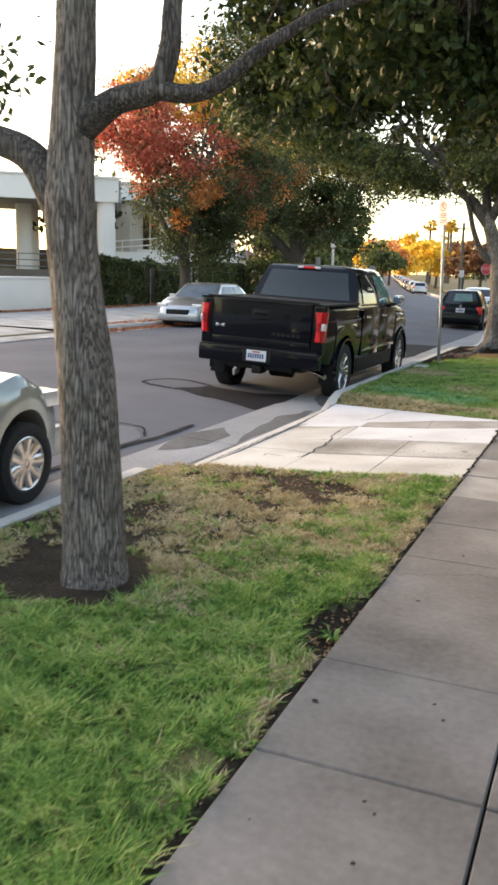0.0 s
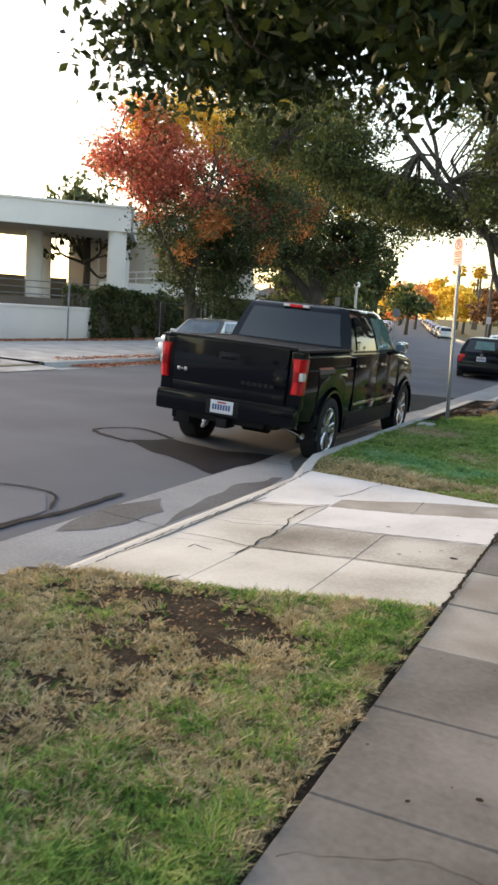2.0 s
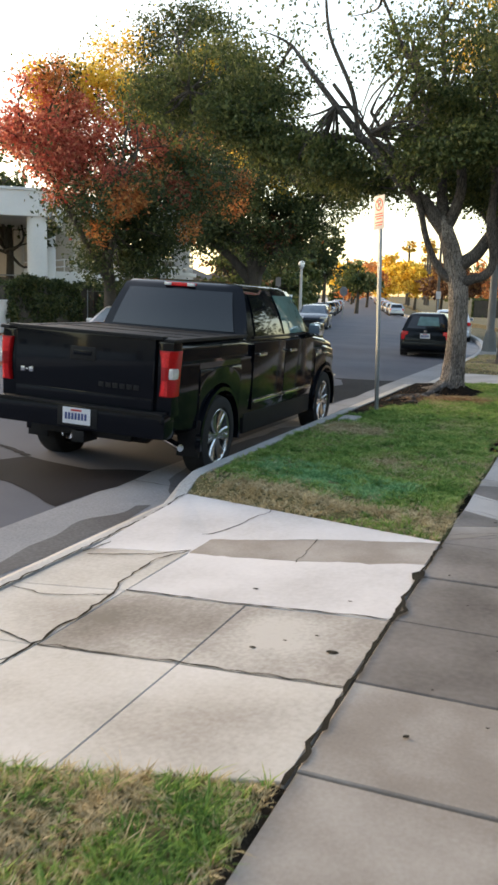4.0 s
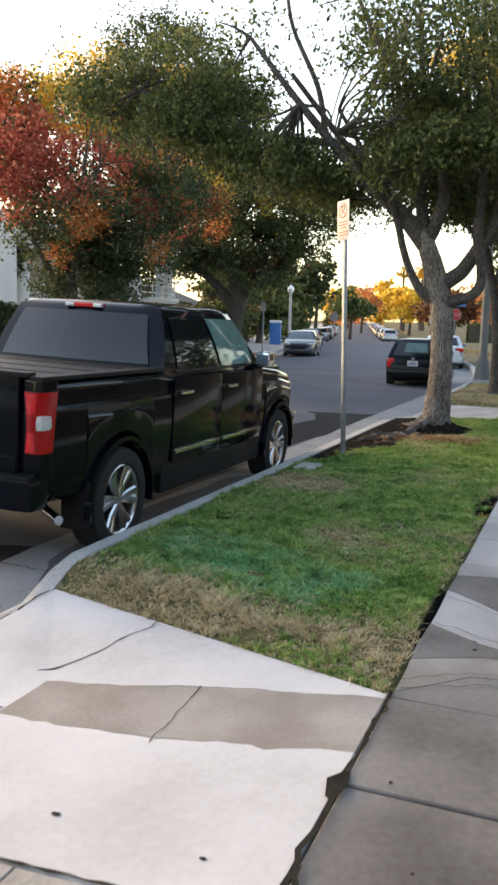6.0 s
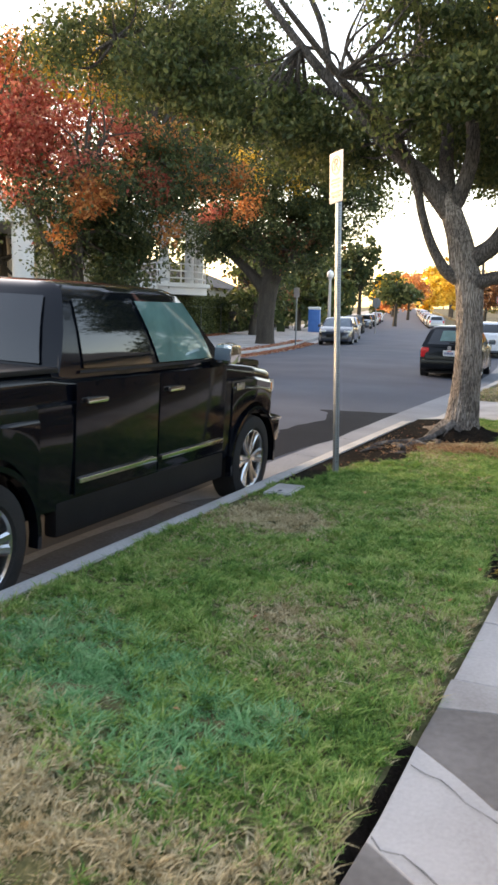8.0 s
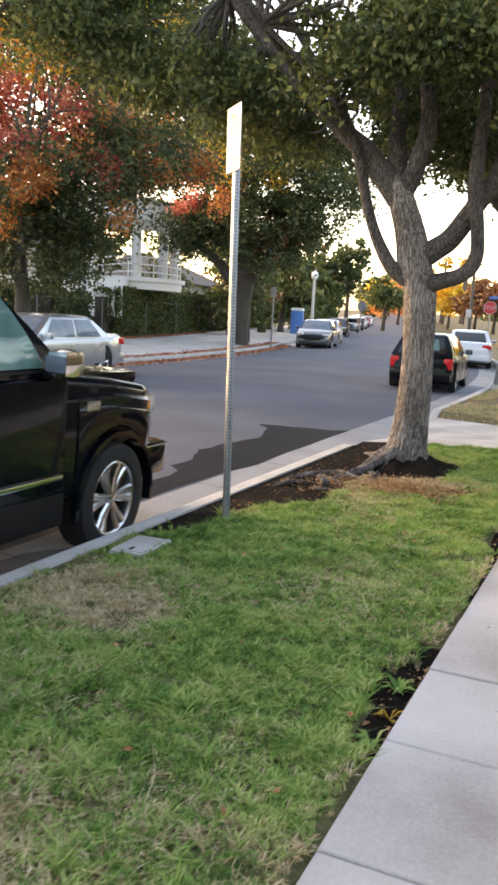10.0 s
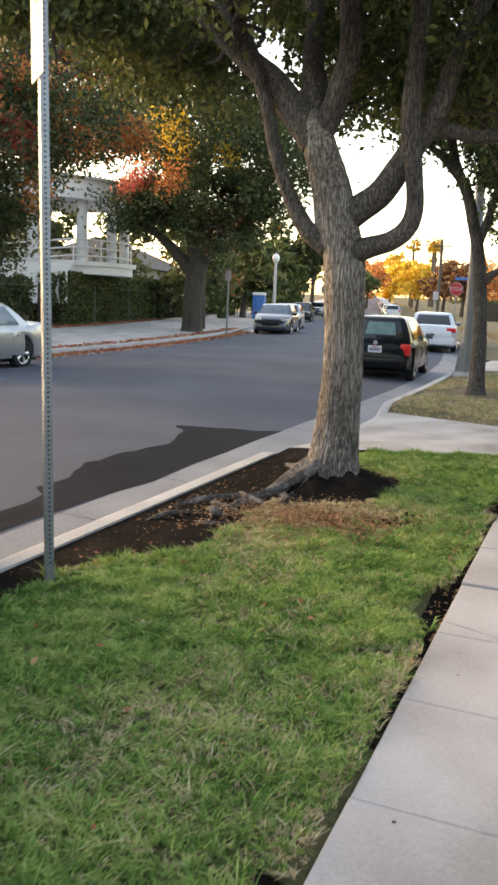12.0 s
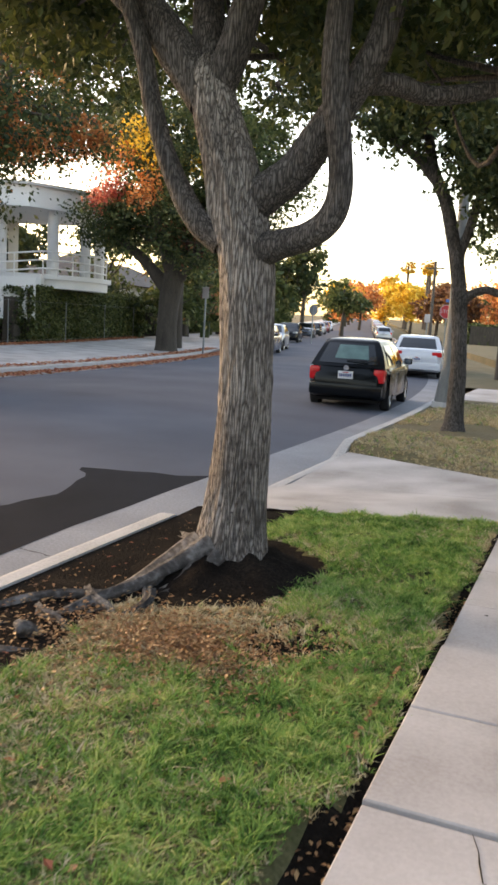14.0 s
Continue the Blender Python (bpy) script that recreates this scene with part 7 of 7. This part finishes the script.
def globe_lamp(x, y, h):
    t = thing("street_lamp", pose(x, y, 0.0), "pale street lamp with a white globe", "street lamp", "globe lamps")
    part("base", rod((0, 0, -0.2), (0, 0, 0.6), 0.22, 0.16, 10), GREY_WALL, t)
    part("post", rod((0, 0, 0.6), (0, 0, h - 0.55), 0.12, 0.09, 14), GREY_WALL, t)
    part("collar", rod((0, 0, h - 0.55), (0, 0, h - 0.38), 0.10, 0.17, 14), GREY_WALL, t)
    bm = bmesh.new()
    bmesh.ops.create_uvsphere(bm, u_segments=20, v_segments=14, radius=0.25, matrix=pose(0, 0, h - 0.18) @ Matrix.Diagonal((1, 1, 1.15, 1)))
    part("globe", bm, GLOBE, t, "white glass globe")
    part("finial", rod((0, 0, h + 0.08), (0, 0, h + 0.22), 0.06, 0.01, 10), GREY_WALL, t)


globe_lamp(-21.3, 67.5, 4.35)


def stop_sign(m, label, r=0.38, h=2.45):
    t = thing("stop_sign", m, label, "sign")
    part("post", box(-0.03, 0.03, -0.03, 0.03, -0.2, h + 0.3, 0.004), GALV, t)
    bm = bmesh.new()
    bmesh.ops.create_circle(bm, cap_ends=True, segments=8, radius=r / math.cos(math.pi / 8), matrix=pose(0, -0.036, h, 90, 0, 0) @ pose(0, 0, 0, 0, 0, 22.5))
    b = part("white_border", bm, SIGN_WHITE, t, smooth=0)
    bm = bmesh.new()
    bmesh.ops.create_circle(bm, cap_ends=True, segments=8, radius=(r - 0.025) / math.cos(math.pi / 8), matrix=pose(0, -0.040, h, 90, 0, 0) @ pose(0, 0, 0, 0, 0, 22.5))
    p = part("red_face", bm, SIGN_RED, t, smooth=0)
    letters("word", "STOP", 0.30, pose(0, -0.044, h, 90), SIGN_WHITE, p)
    return t


st = stop_sign(pose(-8.6, 64.0, 0, 0, 0, 6), "red octagonal stop sign at the corner")
part("street_name_board", box(-0.1, 0.65, -0.01, 0.01, 2.98, 3.14, 0.004), BLUE_BOX, st, "dark blue street name board")
for x, y, h, turn in ((-19.3, 72.5, 2.6, 165), (-16.0, 47.9, 2.7, 0)):
    t = thing("road_sign", pose(x, y, 0, 0, 0, turn), "grey steel road sign post with a small panel", "sign", "road signs")
    part("post", box(-0.03, 0.03, -0.03, 0.03, -0.2, h, 0.004), GALV, t)
    if y > 60:
        bm = bmesh.new()
        bmesh.ops.create_circle(bm, cap_ends=True, segments=8, radius=0.4, matrix=pose(0, -0.036, h - 0.35, 90) @ pose(0, 0, 0, 0, 0, 22.5))
        part("back_panel", bm, GALV, t, smooth=0)
    else:
        part("panel", box(-0.15, 0.15, -0.036, -0.03, h - 0.5, h - 0.04, 0.003), SIGN_WHITE, t)
t = thing("road_sign", pose(-14.2, 88, 0, 0, 0, 10), "white rectangular road sign on a post", "sign", "road signs")
part("post", box(-0.04, 0.04, -0.04, 0.04, -0.2, 2.6, 0.004), GALV, t)
part("panel", box(-0.23, 0.23, -0.05, -0.042, 1.9, 2.6, 0.003), SIGN_WHITE, t)
pole = thing("utility_pole", pose(-17.6, 108, 0), "pale timber utility pole in the distance", "utility pole")
part("pole", rod((0, 0, -0.3), (0, 0, 8.5), 0.2, 0.15, 12), BARK, pole)
part("cross_arm", box(-1.0, 1.0, -0.06, 0.06, 7.7, 7.85, 0.01), BARK, pole)
cabinet = thing("portable_toilet", pose(-22.8, 68.5, 0, 0, 0, 15), "blue plastic portable cabin with a white roof", "cabin")
part("cabin", box(-0.42, 0.42, -0.42, 0.42, 0.0, 1.65, 0.05), BLUE_BOX, cabinet)
part("roof", box(-0.45, 0.45, -0.45, 0.45, 1.65, 1.85, 0.1), GLOBE, cabinet)
part("door", box(-0.30, 0.30, -0.44, -0.415, 0.1, 1.55, 0.01), BLUE_BOX, cabinet)
bin_ = thing("wheeled_bin", pose(-23.6, 64.0, 0, 0, 0, 20), "green wheeled refuse bin by the hedge", "bin")
part("tub", box(-0.28, 0.28, -0.32, 0.32, 0.06, 0.98, 0.04), LEAF_OAK, bin_)
part("lid", box(-0.31, 0.31, -0.36, 0.35, 0.98, 1.06, 0.02), LEAF_OAK, bin_)

# ---- raised building across the road ----
deck = thing("raised_deck_building", pose(0, 0, 0), "grey concrete raised deck on round white columns", "building")
C = Vector((-22.6, 35.6, 0))        # the nearer corner
AX = Vector((-0.80, -0.60, 0))      # along the front, away from the street
BK = Vector((-0.52, 0.85, 0))       # away behind


def plan_prism(corners, z0, z1):
    return prism([(p.x, p.y) for p in corners], z0, z1)


a, b = C - AX * 0.6 - BK * 0.4, C + AX * 30
part("deck_slab", plan_prism([a, b - BK * 0.4, b + BK * 9, C - AX * 0.6 + BK * 9], 4.75, 5.0), GREY_WALL, deck)
part("fascia", plan_prism([a - BK * 0.12, b - BK * 0.52, b, C - AX * 0.5], 4.7, 5.75), WHITE, deck, "pale concrete parapet band")
part("fascia", plan_prism([a - AX * 0.12, C - AX * 0.5, C - AX * 0.5 + BK * 9, a - AX * 0.12 + BK * 9.4], 4.7, 5.75), WHITE, deck, "pale concrete parapet band")
part("coping", plan_prism([a - BK * 0.2 - AX * 0.2, b - BK * 0.6, b + BK * 0.1, C - AX * 0.35 + BK * 0.1], 5.75, 5.85), WHITE, deck)
for i, j in ((0, 0), (0, 6.5), (4.2, 4.0), (4.2, 7.5), (8.5, 0), (8.5, 6.5), (13, 0), (13, 6.5), (18, 0), (18, 6.5), (24, 0)):
    p = C + AX * i + BK * j
    part("column", rod((p.x, p.y, -0.2), (p.x, p.y, 4.76), 0.42, seg=24), WHITE, deck, "round white column")
p, q = C + AX * 0.0 + BK * 1.2, C + AX * 30 + BK * 1.2
part("ramp_wall", plan_prism([p - BK * 0.1, q - BK * 0.1, q + BK * 0.1, p + BK * 0.1], -0.2, 1.5), BROWN_WALL, deck, "brown ramp wall")
p, q = C + AX * 3 + BK * 8, C + AX * 34 + BK * 6
part("back_wall", plan_prism([p, q, q + BK * 0.3, p + BK * 0.3], -0.2, 2.6), BROWN_WALL, deck, "brown ramp wall")
for z in (1.75, 2.05, 2.35):
    p, q = C + AX * 0.3 + BK * 1.2, C + AX * 26 + BK * 1.2
    part("rail", rod((p.x, p.y, z - 0.1), (q.x, q.y, z - 0.1), 0.025, seg=8), GALV, deck)
for k in range(14):
    p = C + AX * (0.4 + 1.9 * k) + BK * 1.2
    part("rail_post", rod((p.x, p.y, 1.4), (p.x, p.y, 2.3), 0.025, seg=8), GALV, deck)

wall = thing("garden_wall", pose(0, 0, 0), "low white rendered wall behind the far pavement", "wall", kind="")
part("wall_panel", box(-20.95, -20.7, -40, 31.2, -0.2, 1.15, 0.02), WHITE, wall)
part("coping", box(-21.0, -20.65, -40, 31.25, 1.15, 1.24, 0.02), WHITE, wall)
for y in (24.5, 29.2):
    f = thing("fence_post", pose(-20.4, y, 0), "thin grey steel post beside a white wall", "post", "posts")
    part("post", rod((0, 0, -0.2), (0, 0, 2.4), 0.035, seg=10), GALV, f)
fence = thing("wire_fence", pose(0, 0, 0), "thin wire fence with steel posts before a hedge", "fence")
for y in np.arange(36.5, 60, 5.2):
    part("post", rod((-20.25 + bend(y), y, -0.2), (-20.25 + bend(y), y, 1.7), 0.02, seg=8), POST, fence)
for z in (0.1, 1.65):
    for y in np.arange(36.5, 57.5, 2.6):
        part("wire", rod((-20.25 + bend(y), y, z), (-20.25 + bend(y + 2.6), y + 2.6, z), 0.004, seg=6), POST, fence)

# ---- house with a raised porch ----
house = thing("porch_house", pose(-22.5, 48.9, 0, 0, 0, 14), "white house with a raised columned porch and railings", "house")
part("porch_floor", prism([(-9, -3.5), (-1.0, -3.4), (0.2, -2.6), (0.75, -1.2), (0.8, 0.4), (0.3, 1.8), (-1.0, 2.6), (-9, 2.6)], 2.25, 2.75), WHITE, house)
part("porch_lip", prism([(-9, -3.7), (-0.9, -3.6), (0.35, -2.7), (0.92, -1.2), (0.97, 0.4), (0.4, 1.95), (-1.0, 2.75), (-9, 2.75)], 2.62, 2.82), WHITE, house)
part("porch_roof", prism([(-9, -6.8), (-1.0, -4.5), (0.3, -2.8), (0.9, -1.2), (0.95, 0.4), (0.4, 2.0), (-1.0, 2.9), (-9, 2.9)], 5.45, 6.3), WHITE, house)
part("roof_edge", prism([(-9, -7.0), (-1.0, -4.7), (0.45, -2.9), (1.1, -1.2), (1.15, 0.4), (0.5, 2.2), (-1.0, 3.1), (-9, 3.1)], 6.3, 6.42), GREY_WALL, house)
part("house_wall", box(-9, -4.5, -5, 2.5, -0.2, 5.5, 0.02), HOUSE_WALL, house)
part("door_opening", box(-4.52, -4.45, -2.4, -1.2, 2.8, 4.9), GLASS, house)
part("window", box(-4.52, -4.45, -0.6, 1.2, 3.5, 4.8), GLASS, house)
for x, y in ((0.25, -1.2), (0.3, 0.6), (-0.6, -2.9), (-2.8, -3.2), (-5.4, -3.3)):
    part("column", rod((x, y, 2.75), (x, y, 5.5), 0.24, seg=20), WHITE, house)
rail = [(-6.9, -6.1, -0.75), (-2.8, -4.7, -0.3), (-0.7, -3.7, 0.0), (0.2, -2.6, 0.0), (0.72, -1.2, 0.0), (0.72, 0.4, 0.0), (0.3, 1.7, 0.0)]
for z in (3.05, 3.4, 3.75):
    for p, q in zip(rail, rail[1:]):
        part("rail", rod((p[0], p[1], z + p[2]), (q[0], q[1], z + q[2]), 0.035, seg=8), WHITE, house)
for p, q in zip(rail, rail[1:]):
    for u in (0, 0.5):
        x, y, z = [p[k] + (q[k] - p[k]) * u for k in range(3)]
        part("rail_post", rod((x, y, 2.75 + z), (x, y, 3.78 + z), 0.03, seg=8), WHITE, house)
part("ramp_floor", prism([(-7.0, -6.3, 2.0), (-0.7, -3.9, 2.78), (-0.9, -2.6, 2.78), (-7.2, -4.8, 2.0)], 1.4, 2.0), WHITE, house, "white sloping ramp")
part("end_post", box(-7.2, -6.8, -6.3, -5.9, 0.0, 4.6, 0.02), WHITE, house)
part("stair_wall", prism([(-6.2, -7.4), (-0.6, -4.7), (-0.7, -4.4), (-6.3, -7.1)], 0.9, 2.6), WHITE, house, "white sloping stair wall")
part("under_wall", prism([(-8.8, -6.2), (-2.8, -4.4), (-2.1, -2.3), (-1.8, -1.0), (-2.1, 1.4), (-8.8, 2.2)], -0.2, 2.26), BROWN_WALL, house, "dark brown wall under the porch")


def plain_house(x, y, turn, w, d, h, label):
    """A plain house with a hipped roof, a door and windows."""
    t = thing("house", pose(x, y, -0.1, 0, 0, turn), label, "house", "houses")
    part("wall", box(-w / 2, w / 2, -d / 2, d / 2, 0, h), HOUSE_WALL, t)
    bm = bmesh.new()
    e = 0.5
    v = [bm.verts.new(p) for p in ((-w / 2 - e, -d / 2 - e, h), (w / 2 + e, -d / 2 - e, h), (w / 2 + e, d / 2 + e, h), (-w / 2 - e, d / 2 + e, h), (-w / 2 + d / 2, 0, h + d * 0.26), (w / 2 - d / 2, 0, h + d * 0.26))]
    for f in ((0, 1, 5, 4), (1, 2, 5), (2, 3, 4, 5), (3, 0, 4), (3, 2, 1, 0)):
        bm.faces.new([v[i] for i in f])
    part("roof", bm, ROOF, t, smooth=0)
    for k in (-0.3, 0.3):
        f = part("window", box(w * k - 0.7, w * k + 0.7, -d / 2 - 0.03, -d / 2 + 0.02, 1.0, 2.2, 0.01), WHITE, t)
        part("pane", box(w * k - 0.62, w * k + 0.62, -d / 2 - 0.038, -d / 2 - 0.03, 1.08, 2.12), GLASS, f)
    part("door", box(-0.48, 0.48, -d / 2 - 0.03, -d / 2 + 0.02, 0.1, 2.15, 0.01), BROWN_WALL, t)


# most are unseen, added beside and behind the walk to darken reflections
for x, y, turn, w, d in ((9.5, 6, -90, 13, 9), (9.8, 23, -90, 12, 9), (15, 44, -90, 13, 9), (9.5, -12, -90, 13, 9), (-32, 5, 90, 14, 10), (-32, -16, 90, 14, 10), (-22, -34, 160, 16, 10), (-6, -38, 180, 16, 10), (9, -34, 200, 14, 10), (-44, 88, 100, 12, 9), (-58, 135, 105, 14, 9), (-38, 72, 105, 12, 9)):
    plain_house(x, y, turn, w, d, 3.4 if y > -20 else 5.6, "added single-storey plastered house with a dark hipped roof")

# ---- fallen leaves and litter ----
def scatter(name, n, seed, at, size, mat, label, z=0.0):
    r = np.random.default_rng(seed)
    pts = np.array([at(r) for _ in range(n)])
    m = len(pts)
    a = r.uniform(0, 2 * math.pi, m)
    s = size * r.uniform(0.6, 1.3, m)
    d = np.column_stack([np.cos(a), np.sin(a), r.normal(0, 0.25, m)]) * s[:, None]
    e = np.column_stack([-np.sin(a), np.cos(a), r.normal(0, 0.25, m)]) * s[:, None] * 0.55
    up = np.array([0, 0, 1]) * (s * 0.25)[:, None]
    v = np.stack([pts - d, pts - e + up, pts + d, pts + e + up], axis=1).reshape(-1, 3)
    tagged(mesh_object(name, v, np.arange(4 * m).reshape(-1, 4), mat), label, "leaves", kind="stuff")


def along(x0, x1, y0, y1, z):
    def at(r):
        y = r.uniform(y0, y1)
        u = r.beta(1.2, 2.2)
        return (x0 + (x1 - x0) * u + bend(y), y, z + rise(y) + r.uniform(0, 0.03))
    return at


scatter("fallen_leaves", 9000, 51, along(FAR_X - 0.35, FAR_X + 0.75, 20.5, 52, -0.185), 0.06, LITTER, "red and orange fallen leaves along the far kerb")
scatter("fallen_leaves", 1800, 56, along(FAR_X - 0.1, FAR_X - 0.8, 20.5, 52, -0.045), 0.06, LITTER, "red and orange fallen leaves on the far pavement")
scatter("fallen_leaves", 8000, 52, along(HEDGE_X + 0.1, HEDGE_X + 1.0, 22, 58, -0.02), 0.06, LITTER, "red and orange fallen leaves below the hedge")


def round_tree(r):
    a, q = r.uniform(0, 6.28), abs(r.normal(0, 0.55))
    x, y = -2.1 + 1.0 * q * math.cos(a), 18.55 + q * math.sin(a) * 0.62
    x, y = min(max(x, -3.2), -1.1), min(y, 20.5)
    return (x, y, verge_z(x, y) + r.uniform(0.0, 0.04))


scatter("fallen_leaves", 7000, 53, round_tree, 0.0135, LITTER_BROWN, "dry brown leaves heaped at the foot of the tree")


def in_holes(r):
    a, b, c, d = HOLES[r.integers(0, 4)]
    x, y = a + r.uniform(-0.8, 0.8) * c, b + r.uniform(-0.8, 0.8) * d
    x = min(x, WALK_X - 0.02)
    return (x, y, verge_z(x, y) + 0.015)


scatter("fallen_leaves", 320, 54, in_holes, 0.013, LITTER_BROWN, "dry leaves caught in the worn lawn edge")
def on_bare(r):
    while True:
        x, y = r.uniform(-3.2, -1.4), r.uniform(4.3, 6.6)
        if bare(x, y) > 0.45 and y < near_edge(x) - 0.05:
            return (x, y, verge_z(x, y) + r.uniform(0.0, 0.025))


scatter("fallen_leaves", 900, 59, on_bare, 0.012, LITTER_BROWN, "dry brown leaf scraps on worn soil")
scatter("fallen_leaves", 60, 55, lambda r: (lambda x, y: (x, y, verge_z(x, y) + 0.03))(r.uniform(-3.0, -1.1), r.uniform(11, 19)), 0.021, LITTER, "a few red leaves lying on the lawn")


def on_soil(r):
    y = r.uniform(16.6, 21.0)
    x = r.uniform(-3.28, -2.55 if y > 18 else -2.8)
    return (x, y, verge_z(x, y) + r.uniform(0.005, 0.03))


scatter("bark_chips", 300, 57, on_soil, 0.007, LITTER_BROWN, "dry brown bark chips and twigs on bare soil")
scatter("fallen_leaves", 40, 58, on_soil, 0.016, LITTER, "red-brown leaves lying on bare soil")


def weed(x, y, n, seed, mat, label):
    """A low tuft of broad blades."""
    r = np.random.default_rng(seed)
    t = thing("weed", pose(x, y, verge_z(x, y)), label, "weed", "weeds")
    verts, faces = [], []
    for _ in range(n):
        a, l, w = r.uniform(0, 6.28), r.uniform(0.05, 0.11), r.uniform(0.004, 0.009)
        d, s = Vector((math.cos(a), math.sin(a), 0)), Vector((-math.sin(a), math.cos(a), 0))
        up = r.uniform(0.4, 1.2)
        m, e = d * l * 0.5 + Vector((0, 0, l * 0.55 * up)), d * l + Vector((0, 0, l * 0.5 * up))
        b = len(verts)
        verts += [tuple(-s * w * 0.4), tuple(s * w * 0.4), tuple(m + s * w), tuple(e), tuple(m - s * w)]
        faces += [(b, b + 1, b + 2), (b, b + 2, b + 4), (b + 4, b + 2, b + 3)]
    tagged(mesh_object("leaf_tuft", verts, faces, mat, t), kind="stuff")


weed(-1.06, 14.45, 26, 61, GRASS, "green weed tuft in the worn lawn edge")
weed(-1.03, 14.2, 7, 62, LEAF_YELLOW_SUN, "small yellow weed in the worn lawn edge")
weed(-1.02, 13.9, 12, 63, GRASS, "green weed tuft in the worn lawn edge")
weed(-1.03, 3.55, 22, 64, GRASS, "green weed tuft in the worn lawn edge")
weed(-1.03, 17.1, 14, 65, GRASS, "green weed tuft in the worn lawn edge")
